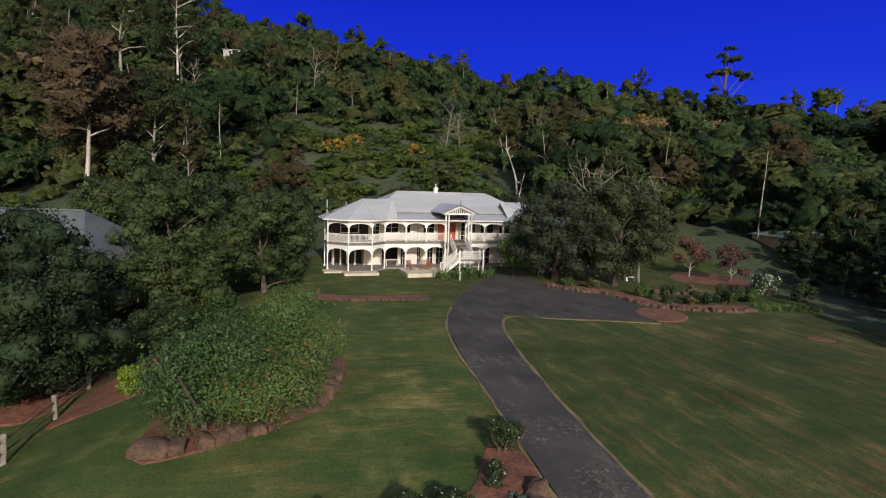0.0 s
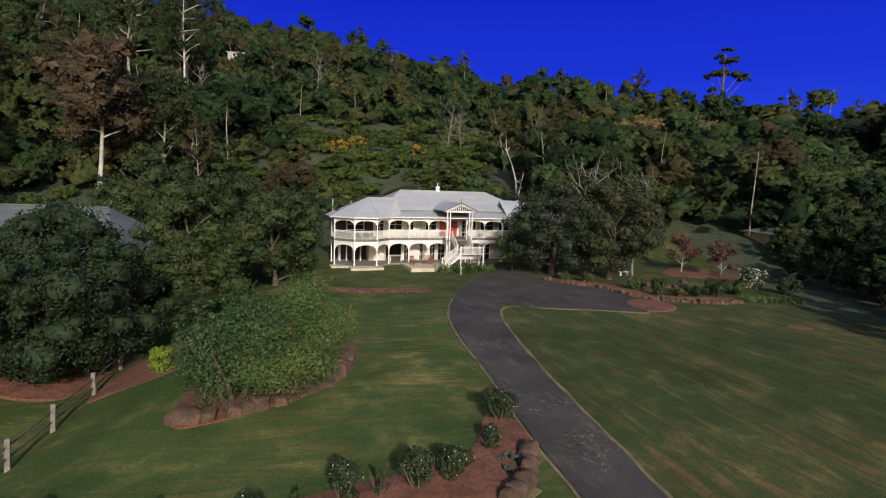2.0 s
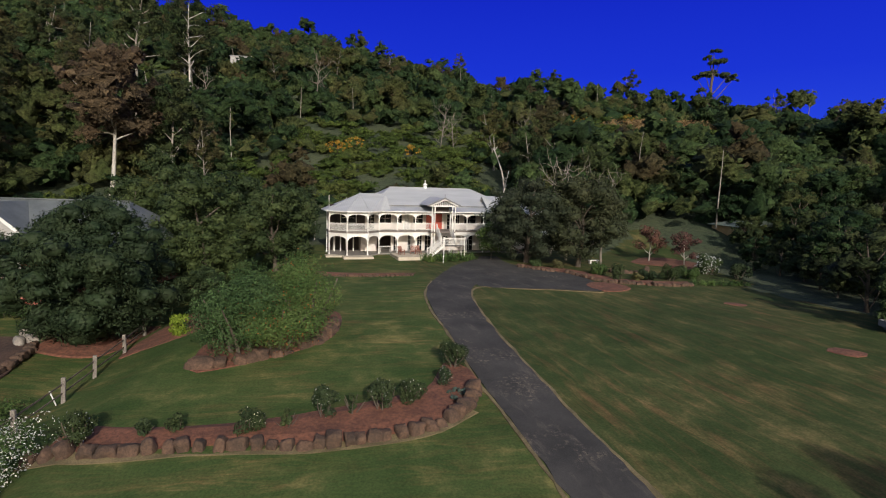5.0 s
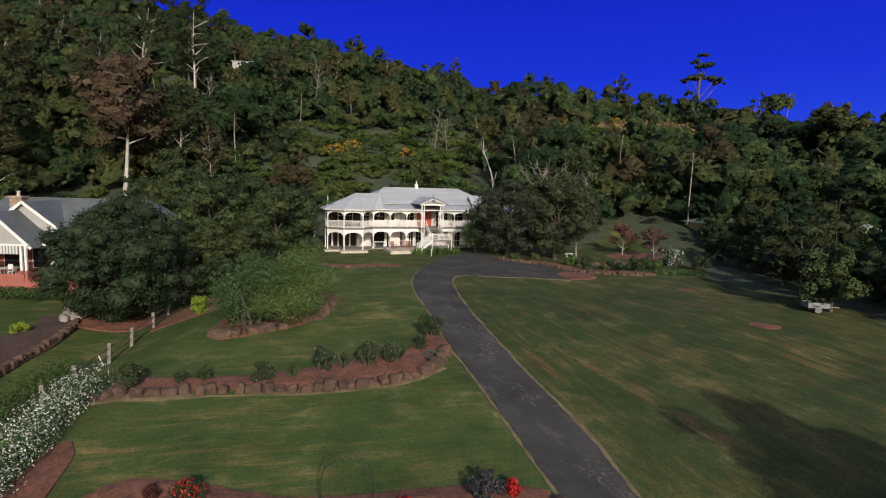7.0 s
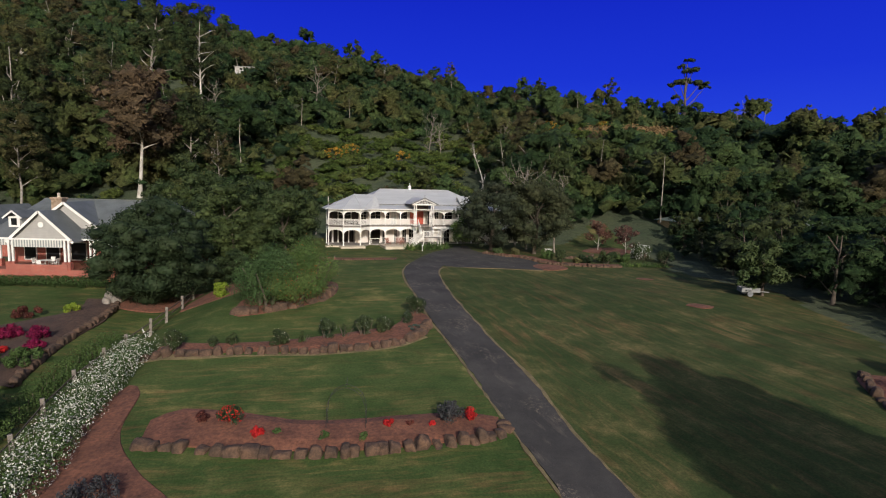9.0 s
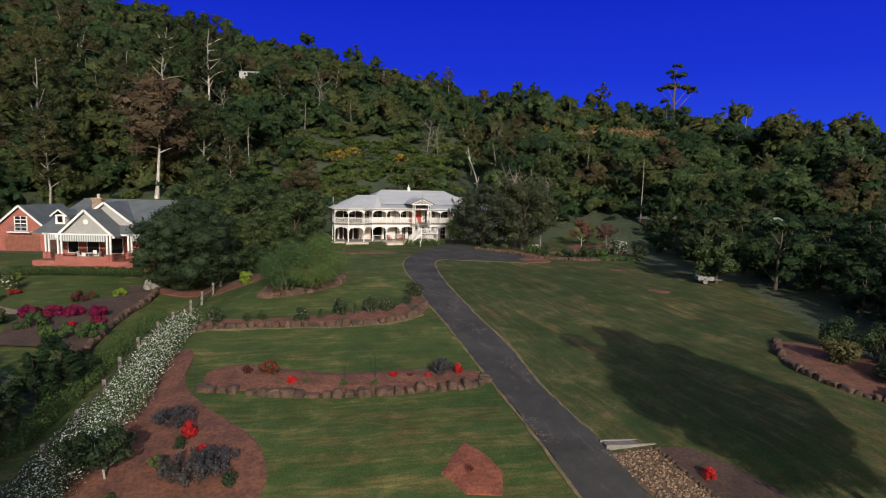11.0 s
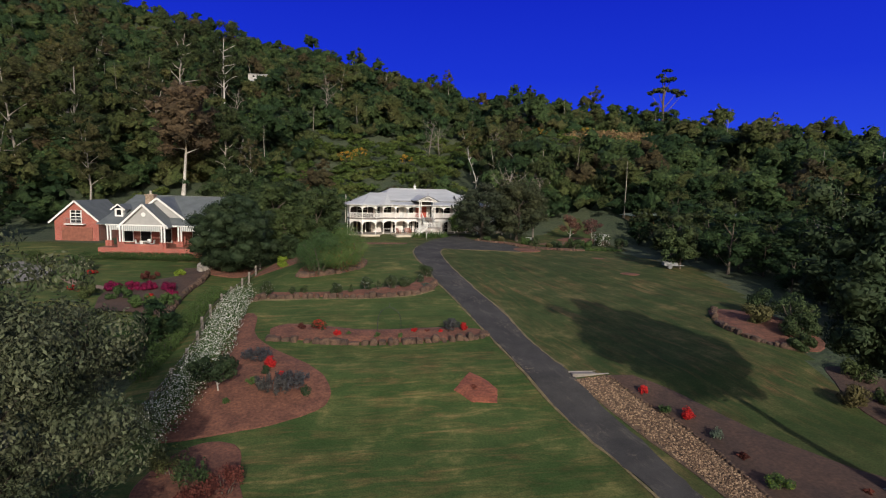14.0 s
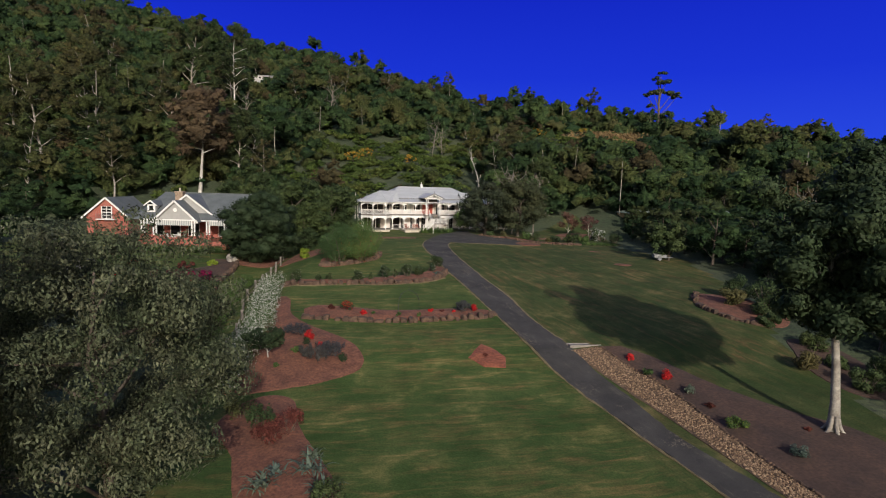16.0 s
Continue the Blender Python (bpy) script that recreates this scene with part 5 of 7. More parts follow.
# low carport behind the shade trees
def carport():
    r = thing("carport", "low open carport with dark interior beside the house", "carport", pose(19.5, 8.5, -0.1, 0, 0, 8))
    part("roof", box(-1.6, 6.0, -0.5, 6, 2.5, 2.62, 0.02), M_ROOF, r, "pale flat iron roof")
    part("fascia", box(-1.65, 6.05, -0.56, -0.5, 2.4, 2.66), M_WHITE, r)
    for x in (-1.4, 2.2, 5.8):
        part("post", box(x - 0.06, x + 0.06, -0.3, -0.18, 0, 2.5), M_WHITE, r)
    part("back_wall", box(-1.6, 6, 5.9, 6.0, 0, 2.5), M_REDWOOD, r)
    part("side_wall", box(5.9, 6.0, 0, 5.9, 0, 2.5), M_BOARD, r)
    part("half_wall", box(2.3, 5.7, -0.25, -0.15, 0, 0.5), M_PALEDECK, r)


carport()


# ---- garden beds, rocks, fence and hedges ----
def structure(ob, label, category="bed"):
    return tagged(ob, label, category, kind="structure")


def rock_mesh(seed):
    """A squarish boulder with worn, rounded edges."""
    rng = np.random.default_rng(seed)
    bm = bmesh.new()
    bmesh.ops.create_icosphere(bm, subdivisions=3, radius=1.0)
    off = Vector(rng.normal(size=3)) * 9
    for v in bm.verts:
        p = v.co.copy()
        q = Vector([math.copysign(abs(c) ** 0.55, c) * 0.46 for c in p])
        q *= 1 + 0.34 * noise.noise(p * 1.1 + off) + 0.18 * noise.noise(p * 2.7 + off)
        if q.z > 0:
            q.x *= 1 - 0.3 * q.z
            q.y *= 1 - 0.3 * q.z
        v.co = q
    me = bpy.data.meshes.new("rock")
    bm.to_mesh(me)
    bm.free()
    me.shade_smooth()
    return me


ROCKS = [rock_mesh(100 + k) for k in range(7)]
PALE_ROCKS = [rock_mesh(200 + k) for k in range(3)]
for me in ROCKS:
    me.materials.append(M_ROCK)
for me in PALE_ROCKS:
    me.materials.append(M_PALEROCK)
rock_rng = np.random.default_rng(300)


def rocks_along(line, size, group, label="brown basalt boulder edging the bed", lift=0.1, meshes=ROCKS, high=0.75):
    pts = smooth_line(line, 0.1)
    last = None
    for p in pts:
        w = size * (0.45 + 1.3 * rock_rng.random() ** 1.4)
        if last is not None and (p - last).length < w * 0.84:
            continue
        d = (p - last).normalized() if last is not None else Vector((1, 0, 0))
        last = p
        o = new("boulder", meshes[int(rock_rng.random() * len(meshes))])
        o.matrix_basis = Matrix.LocRotScale((p.x, p.y, ground_z(p.x, p.y) + lift + 0.08 * size * rock_rng.normal()), Euler((0.15 * rock_rng.normal(), 0.15 * rock_rng.normal(), math.atan2(d.y, d.x))),
                                            (w * 1.25, size * (0.7 + 0.3 * rock_rng.random()), size * high * (0.7 + 0.55 * rock_rng.random())))
        tagged(o, label, "rock", group)


def shrub(name, label, m, seed, h, w, leaf, n, size, flower=None, n_flower=0, f_size=0.06, upright=0.0, group="", stems=5, clumps=14):
    """Stems and a leafy head, with blossoms as a part of their own where it flowers."""
    rng = np.random.default_rng(seed)
    root = thing(name, label, "shrub", m, group)
    for k in range(stems):
        v, f = [], []
        a = 2 * math.pi * k / stems
        add_tube(v, f, limb_path(rng, (0.08 * w * math.cos(a), 0.08 * w * math.sin(a), -0.1), (0.4 * math.cos(a), 0.4 * math.sin(a), 1), h * 0.75, 3, 0.12), [0.03 * h, 0.022 * h, 0.015 * h, 0.008 * h], 4)
        solid("stem", v, f, M_BARK, root)
    cs, rs = [], []
    for k in range(clumps):
        d = rng.normal(size=3)
        d /= np.linalg.norm(d)
        q = 0.45 + 0.35 * rng.random()
        cs.append((d[0] * q * w / 2, d[1] * q * w / 2, h * (0.45 + 0.5 * d[2] * q)))
        rs.append(min(w, h) * (0.2 + 0.12 * rng.random()))
    if upright:
        for k in range(int(upright)):
            a, q = rng.random() * 6.28, rng.random() ** 0.5
            for s in range(4):
                cs.append((math.cos(a) * q * w * 0.46, math.sin(a) * q * w * 0.46, h * (0.6 + 0.14 * s) * (1 - 0.25 * q)))
                rs.append(0.17)
    lv, lf = leaves(rng, cs, rs, n, size, 0.9, 0.6)
    o = new("foliage", mesh_from("foliage", lv, lf, leaf))
    o.parent = root
    if flower:
        fv, ff = leaves(rng, cs, [r * 1.08 for r in rs], n_flower, f_size, 0.95, 0.93)
        o = new("blossoms", mesh_from("blossoms", fv, ff, flower))
        o.parent = root
    return root


M_WHITEFLOWER = foliage("white_blossom", [(0.62, 0.62, 0.58), (0.72, 0.72, 0.68)], 1.0, var=0.15)
M_REDFLOWER = foliage("red_blossom", [(0.34, 0.014, 0.016), (0.46, 0.026, 0.026)], 1.0, var=0.3)
M_PINK = foliage("magenta_blossom", [(0.10, 0.006, 0.030), (0.17, 0.010, 0.055)], 1.0, var=0.3)
M_LAVENDER = foliage("lavender_leaves", [(0.036, 0.038, 0.040), (0.058, 0.057, 0.064)], 1.0, var=0.4)
M_GREYLEAF = foliage("grey_green_leaves", [(0.06, 0.085, 0.07), (0.09, 0.12, 0.10)], 1.0, var=0.3)
M_REDLEAF = foliage("dark_red_leaves", [(0.07, 0.022, 0.018), (0.11, 0.035, 0.028)], 1.0, var=0.4)
M_PINKLEAF = foliage("pinkish_leaves", [(0.078, 0.042, 0.036), (0.12, 0.062, 0.052)], 0.8, var=0.4)
M_HEDGE = foliage("hedge_leaves", [(0.036, 0.066, 0.022), (0.062, 0.098, 0.031)], 0.7, var=0.35)
M_SHOOT = foliage("blue_green_shoots", [(0.040, 0.076, 0.028), (0.072, 0.116, 0.042)], 0.7, var=0.45)
M_STRAP = foliage("strap_leaves", [(0.05, 0.09, 0.03), (0.09, 0.14, 0.045)], 0.8, var=0.35)

# bed A: the big shrubs on the lawn
structure(patch("bed_mulch", [(-7.3, -40.6), (-5.4, -40.2), (-3.4, -38.7), (-1.2, -36.8), (-0.1, -34.8), (0.0, -32.2), (-0.8, -29.5), (-3.0, -29.0), (-6.2, -31.3), (-7.9, -36.0)], M_MULCH, 0.05, 0.12), "bark mulch bed under tall shrubs")
rocks_along([(-6.9, -40.1), (-5.3, -39.7), (-3.9, -38.8), (-2.5, -37.8), (-1.2, -36.3), (-0.5, -34.6), (-0.45, -32.4)], 1.3, "boulders round the shrub bed")
M_AUTUMN = foliage("orange_leaves", [(0.16, 0.05, 0.02), (0.24, 0.09, 0.03)], 0.8, var=0.4)
shrub("flowering_shrub", "large blue-green shrub with long upright shoots in a rock-edged bed", at(-5.4, -38.0), 401, 5.4, 5.6, M_SHOOT, 17000, 0.075, upright=60, clumps=30)
shrub("flowering_shrub", "broad leafy green shrub with some orange leaves in a rock-edged bed", at(-3.2, -37.3), 402, 4.2, 5.6, M_LEAF_FRESH, 15000, 0.07, M_AUTUMN, 700, 0.06, upright=12, clumps=30)
shrub("flowering_shrub", "large fresh-green shrub with a few orange leaves", at(-2.2, -34.0), 403, 5.6, 5.2, M_LEAF_FRESH, 15000, 0.07, M_AUTUMN, 200, 0.06, upright=14, clumps=32)
shrub("flowering_shrub", "large dark-green shrub behind the lawn bed", at(-5.8, -34.8), 404, 5.0, 4.8, M_HEDGE, 12000, 0.08, upright=14, clumps=26)
shrub("lime_shrub", "small lime-green shrub by the fence", at(-10.8, -33.7), 405, 1.5, 1.9, M_LEAF_LIME, 1500, 0.09)
structure(patch("bed_mulch", [(-13.9, -32.3), (-13.9, -35.9), (-12.7, -35.7), (-8.7, -33.3), (-8.0, -29.5), (-12.3, -27.6)], M_MULCH, 0.04, 0.05), "mulch under the trees by the fence")
structure(patch("bed_mulch", [(-21.1, -34.1), (-18.4, -35.5), (-15.8, -34.9), (-14.7, -32.7), (-14.4, -29.3), (-19.4, -28.9)], M_MULCH, 0.04, 0.05), "red-brown soil under the round tree")

# bed B: the row of small shrubs on the terrace edge
structure(strip("bed_mulch", [(-10.3, -48.8), (-7.8, -48.8), (-3.4, -48.2), (1.6, -47.9), (6.1, -46.5), (8.3, -44.4), (9.2, -42.0), (9.0, -40.1)],
                [(-10.6, -46.7), (-6.4, -46.8), (-2.5, -46.2), (0.9, -45.0), (4.3, -43.5), (6.3, -42.3), (7.1, -39.7), (7.7, -38.5)], M_MULCH, 0.05, 0.14), "bark mulch bed along the terrace edge")
structure(strip("dry_rim", [(-10.9, -49.5), (-7.8, -49.6), (-3.4, -48.9), (1.6, -48.6), (6.4, -47.2), (8.9, -44.9)], [(-10.5, -48.6), (-7.8, -48.7), (-3.3, -48.8), (1.6, -47.8), (5.9, -46.4), (8.2, -44.3)], M_DRYRIM, 0.035, 0.0, 3), "dry grass along the rocks", "grass")
rocks_along([(-10.5, -48.9), (-7.8, -48.9), (-3.4, -48.3), (1.6, -48.0), (6.1, -46.6), (8.2, -44.7), (8.9, -42.4)], 1.05, "boulders edging the terrace bed", lift=0.02, high=0.85)
for k, (x, y, h, w) in enumerate(((-9.0, -48.3, 1.5, 1.25), (-6.5, -47.5, 0.8, 0.6), (-5.3, -47.2, 0.85, 0.75), (-1.9, -47.1, 1.25, 1.15), (1.3, -45.7, 1.4, 1.1), (4.0, -44.9, 1.6, 1.3), (5.5, -44.1, 1.3, 1.3), (7.9, -39.6, 1.55, 1.45), (7.2, -42.0, 1.0, 0.8), (-0.3, -46.7, 1.0, 0.45), (2.6, -45.4, 1.3, 0.35))):
    shrub("camellia", "small dark shrub with scattered white blossoms in the mulch bed" if h > 0.9 else "young dark shrub in the mulch bed", at(x, y), 420 + k, h * 1.2, w * 1.2, M_LEAF_BLACK, int(1300 * h * w), 0.065, M_WHITEFLOWER if h > 0.9 and w > 0.5 else None, int(55 * h), 0.035, group="camellias in the terrace bed", clumps=12)
shrub("ground_cover", "pale grey-green ground cover over the rocks", at(7.9, -43.3), 440, 0.45, 1.9, M_GREYLEAF, 700, 0.07)

# bed C: red flowers
structure(strip("bed_mulch", [(-5.8, -59.1), (-4.2, -59.5), (-0.6, -59.8), (3.3, -59.9), (7.2, -59.6), (12.5, -58.5)], [(-6.2, -57.2), (-4.9, -56.0), (-1.2, -56.4), (2.7, -57.1), (10.3, -56.1), (12.9, -56.6)], M_MULCH, 0.06, 0.18), "bark mulch bed with red flowers")
rocks_along([(-5.5, -59.6), (-4.2, -59.7), (-0.6, -60.1), (3.3, -60.2), (7.1, -59.7), (12.6, -58.4), (13.0, -56.8)], 1.05, "boulders edging the flower bed", lift=0.02, high=0.75)
for k, (x, y, h, w, leaf, fl, nf, lab) in enumerate((
        (-3.4, -57.3, 0.6, 0.9, M_REDLEAF, None, 0, "low dark red-leaved shrub"), (-1.7, -57.7, 1.1, 1.35, M_LEAF_BLACK, M_REDFLOWER, 330, "round shrub with red blossom over dark leaves"),
        (-0.0, -58.8, 0.55, 0.7, M_REDFLOWER, M_REDFLOWER, 200, "small mound of bright red flowers"), (1.0, -58.5, 0.35, 0.6, M_HEDGE, None, 0, "low dark-green rounded mound plant"),
        (6.8, -57.7, 0.45, 0.65, M_REDFLOWER, M_REDFLOWER, 160, "small mound of bright red flowers"), (7.9, -57.6, 0.35, 0.45, M_REDLEAF, None, 0, "low dark red-leaved shrub"), (9.1, -57.6, 0.3, 0.4, M_REDFLOWER, None, 0, "small mound of bright red flowers"),
        (10.1, -57.2, 1.15, 1.5, M_LAVENDER, None, 0, "spiky purple-grey lavender bush"), (11.3, -56.9, 0.8, 0.75, M_REDFLOWER, M_REDFLOWER, 240, "bright red flowering bush"))):
    shrub("flower_bush", lab, at(x, y, 0, 1, -0.08), 450 + k, h, w, leaf, int(700 * max(0.5, h * w)), 0.07, fl, nf, 0.06, group="plants in the red flower bed", upright=18 if leaf == M_LAVENDER else 0)


M_BLACK = surface("black_iron", (0.012, 0.012, 0.012), (0.02, 0.02, 0.02), 2, 20, 0.6)


def garden_arch():
    r = thing("garden_arch", "thin black metal garden arch in the flower bed", "arch", Matrix.Translation((4.5, -57.9, ground_z(4.5, -57.9))))
    for y in (-0.25, 0.25):
        v, f = [], []
        pts = [(-1.05, y, -0.1), (-1.05, y, 0.8), (-1.0, y, 1.5), (-0.8, y, 2.0), (-0.45, y, 2.3), (0, y, 2.45), (0.45, y, 2.3), (0.8, y, 2.0), (1.0, y, 1.5), (1.05, y, 0.8), (1.05, y, -0.1)]
        add_tube(v, f, pts, [0.015] * len(pts), 5)
        solid("hoop", v, f, M_BLACK, r)
        part("spike", beam((0, y, 2.45), (0, y, 2.85), 0.018), M_BLACK, r)
    for x, z in ((-1.05, 0.5), (-1.04, 1.1), (1.05, 0.5), (1.04, 1.1), (-0.8, 2.0), (0.8, 2.0)):
        part("rung", beam((x, -0.25, z), (x, 0.25, z), 0.014), M_BLACK, r)


garden_arch()
for k, x in enumerate((3.5, 5.5)):
    shrub("climbing_rose", "small green climber at the foot of the arch", at(x, -59.1, 0, 1, -0.1), 470 + k, 0.6, 0.5, M_HEDGE, 260, 0.06)

# bed by the house, triangle bed, bed D and E
structure(strip("bed_mulch", [(-5.1, -14.8), (-3.6, -16.1), (1.1, -15.6), (4.7, -14.7)], [(-4.9, -13.8), (-3.2, -14.2), (1.1, -14.0), (5.2, -13.2)], M_MULCH, 0.05, 0.1), "narrow stone-edged bed before the house")
rocks_along([(-5.1, -14.9), (-3.6, -16.2), (1.1, -15.7), (4.8, -14.8)], 0.42, "stones edging the house bed", "small brown stone edging the bed", 0.03)
structure(patch("bed_mulch", [(9.8, -67.9), (11.1, -65.4), (12.4, -66.8), (12.9, -67.8), (12.7, -69.4), (11.0, -69.3)], M_REDMULCH, 0.05, 0.08, sharp=True), "small triangular bark mulch bed in the lawn")
shrub("rose_bush", "small red-leaved rose bush in a mulch bed", at(11.2, -67.8), 480, 0.5, 0.45, M_REDLEAF, 160, 0.05)
structure(patch("bed_mulch", [(-8.6, -73.8), (-6.8, -73.8), (-4.4, -73.0), (-2.1, -72.2), (0.3, -70.6), (1.0, -69.0), (0.4, -66.8), (-1.3, -64.5), (-5.0, -61.3), (-7.2, -58.4), (-8.3, -54.2), (-9.8, -54.0), (-9.2, -63.8), (-9.2, -69.8)], M_MULCH, 0.05, 0.1), "wide bark mulch bed beside the white hedge")
for k, (x, y, h, w, leaf, fl, nf, lab) in enumerate((
        (-3.0, -68.4, 1.15, 2.9, M_LAVENDER, None, 0, "spiky purple-grey lavender bush"), (-1.7, -68.0, 1.15, 2.5, M_LAVENDER, None, 0, "spiky purple-grey lavender bush"), (-0.6, -68.8, 0.7, 1.0, M_LEAF_BLACK, None, 0, "dark low shrub"),
        (-4.1, -65.1, 0.9, 0.9, M_REDFLOWER, M_REDFLOWER, 260, "bright red flowering bush"), (-4.1, -66.3, 0.7, 0.8, M_LEAF_BLACK, None, 0, "dark low shrub"), (-5.4, -63.9, 0.9, 2.5, M_LAVENDER, None, 0, "dark purple-leaved shrub"),
        (-5.8, -69.9, 0.45, 0.6, M_HEDGE, None, 0, "low green mound"), (-4.8, -67.5, 0.6, 1.0, M_LEAF_FRESH, None, 0, "low fresh-green shrub"), (-2.9, -66.4, 0.4, 0.5, M_REDFLOWER, None, 0, "small mound of bright red flowers"))):
    shrub("bed_shrub", lab + " in the mulch", at(x, y, 0, 1, -0.05), 500 + k, h, w, leaf, int(800 * max(0.5, h * w)), 0.065, fl, nf, 0.06, group="plants in the wide mulch bed", upright=22 if leaf == M_LAVENDER else 0)
tree("small_tree", "small leaning tree with a dark leafy dome", at(-6.8, -68.5), 520, 2.9, 1.0, 3.5, M_PALEBARK, M_LEAF_BLACK, 3400, 0.10, 0.07, 26, 6, patchy=0.24)
structure(patch("bed_mulch", [(-3.6, -86.5), (-5.4, -81.7), (-7.4, -79.1), (-6.8, -75.7), (-5.2, -74.2), (-3.3, -74.9), (-2.2, -78.3), (-0.4, -81.7), (1.2, -84.8), (2.2, -88), (-1, -89)], M_MULCH, 0.05, 0.08), "bark mulch bed with spiky plants by the road")


def strap_plant(name, label, m, seed, n, length, width, leaf, spread=1.0, group=""):
    """A rosette of long arching leaves."""
    rng = np.random.default_rng(seed)
    root = thing(name, label, "plant", m, group)
    verts, faces = [], []
    for k in range(n):
        a, up = rng.random() * 6.283, 0.5 + 0.9 * rng.random()
        L = length * (0.7 + 0.5 * rng.random())
        c, s = math.cos(a), math.sin(a)
        ox, oy = rng.normal() * 0.12 * spread * 2, rng.normal() * 0.12 * spread * 2
        b = len(verts)
        for i in range(4):
            q = i / 3
            r, z = L * q * 0.75 * spread, L * (up * q - 0.75 * q * q)
            w = width * (1 - q) ** 0.7 * 0.5 + 0.003
            verts += [(ox + c * r - s * w, oy + s * r + c * w, z), (ox + c * r + s * w, oy + s * r - c * w, z + 0.01)]
        for i in range(3):
            faces.append((b + 2 * i, b + 2 * i + 1, b + 2 * i + 3, b + 2 * i + 2))
    solid("strap_leaves", verts, faces, leaf, root)
    solid("crown_base", *[list(q) for q in cone_data(0.12, 0.18)], M_BARK, root)
    return root


def cone_data(r, h):
    v = [(r * math.cos(k * 1.047), r * math.sin(k * 1.047), -0.05) for k in range(6)] + [(0, 0, h)]
    return v, [(k, (k + 1) % 6, 6) for k in range(6)]


for k, (x, y, L) in enumerate(((-0.5, -83.4, 1.5), (-2.6, -85.0, 1.4), (0.6, -85.6, 1.6), (-0.6, -82.1, 1.0), (-2.2, -83.8, 0.9))):
    strap_plant("spiky_plant", "grey-green spiky rosette plant in the mulch", at(x, y), 540 + k, 46, L, 0.14, M_GREYLEAF, 0.9, "spiky plants in the road bed")
for k, (x, y, h, w, leaf) in enumerate(((-2.6, -79.1, 1.6, 1.8, M_REDLEAF), (-4.6, -78.3, 1.3, 2.2, M_LEAF), (-3.6, -80.5, 1.4, 1.9, M_REDLEAF), (-6.2, -77.3, 1.6, 2.2, M_LEAF_OLIVE), (1.0, -86.6, 1.3, 2.2, M_LEAF))):
    shrub("road_shrub", "twiggy dark red shrub" if leaf == M_REDLEAF else "loose green shrub by the road", at(x, y), 550 + k, h, w, leaf, int(700 * w), 0.07, group="shrubs in the road bed", upright=16)
for k in range(9):
    strap_plant("clump_lily", "green strap-leaved lilies beside the stair", at(6.2 + 0.72 * k - 0.1 * (k % 2), -4.4 + 0.22 * k - 0.9 * (k % 2)), 560 + k, 70, 1.75, 0.10, M_STRAP, 0.7, "lilies beside the stair")

# gravel drain, culvert slab and bed F
structure(strip("gravel_drain", [(18.8, -66.5), (20.3, -70.6), (22.6, -77.7), (24.7, -86.6), (26.6, -95), (29, -106)], [(21.5, -66.3), (22.8, -69.7), (24.4, -73.8), (25.4, -81.5), (26.4, -87.0), (28.2, -94), (30.6, -104)], M_GRAVEL, 0.05, -0.03, 8), "gravel drain along the drive", "gravel")
structure(strip("bed_mulch", [(21.7, -66.3), (22.9, -69.7), (24.5, -73.8), (25.5, -81.5), (26.5, -87.0), (28.4, -94)], [(23.3, -66.5), (25.5, -68.9), (28.1, -73.6), (31.0, -78.2), (33.5, -81.5), (34.5, -90)], M_SOIL, 0.06, 0.1), "dark soil bed under the street tree")


def pebbles():
    rng = np.random.default_rng(610)
    V, F = [], []
    a = resample(smooth_line([(18.9, -66.7), (20.4, -70.6), (22.7, -77.7), (24.8, -86.6), (26.6, -94)]), 200)
    b = resample(smooth_line([(21.4, -66.4), (22.8, -69.7), (24.4, -73.8), (25.4, -81.5), (26.4, -87.0), (28.2, -94)]), 200)
    for i in range(8000):
        k = int(rng.random() * 200)
        p = a[k].lerp(b[k], 0.03 + 0.94 * rng.random()) + Vector((rng.normal() * 0.05, rng.normal() * 0.05, 0))
        r = 0.04 + 0.05 * rng.random()
        z = ground_z(p.x, p.y) + 0.06
        n = len(V)
        t = rng.random() * 6.28
        for j in range(4):
            V.append((p.x + r * math.cos(t + j * 1.571) * 1.2, p.y + r * math.sin(t + j * 1.571), z - 0.02 + 0.02 * rng.random()))
        V.append((p.x, p.y, z + r * 0.8))
        F += [(n + j, n + (j + 1) % 4, n + 4) for j in range(4)]
    tagged(solid("pebbles", V, F, M_PEBBLE), "loose tan pebbles in the drain", "pebbles", kind="stuff")


def pebble_material():
    m, t, b = nodes_of("pebbles")
    g = t.nodes.new("ShaderNodeNewGeometry")
    t.links.new(ramp(t, g.outputs["Random Per Island"], [(0, (0.035, 0.020, 0.013)), (0.5, (0.12, 0.072, 0.042)), (1, (0.28, 0.19, 0.12))]), b.inputs["Base Color"])
    b.inputs["Roughness"].default_value = 0.9
    return m


M_PEBBLE = pebble_material()
pebbles()
rocks_along([(21.6, -66.5), (22.9, -69.9), (24.5, -74.0), (25.5, -81.7), (26.5, -87.2), (28, -92)], 0.3, "stones between drain and bed", "small brown stone beside the drain", 0.06)
culvert = thing("culvert", "concrete culvert headwall with two pale beams beside the drive", "culvert", Matrix.LocRotScale((20.4, -66.0, ground_z(20.4, -66.0)), Euler((0, 0, radians(4))), None))
M_CONC = surface("stained_concrete", (0.17, 0.15, 0.13), (0.28, 0.255, 0.225), 1.2, 8, 0.9)
part("beam", box(-1.5, 1.4, -0.1, 0.06, -0.2, 0.12, 0.02), M_CONC, culvert)
part("rear_beam", box(-1.6, 1.4, 0.55, 0.66, -0.2, 0.1, 0.02), M_CONC, culvert)
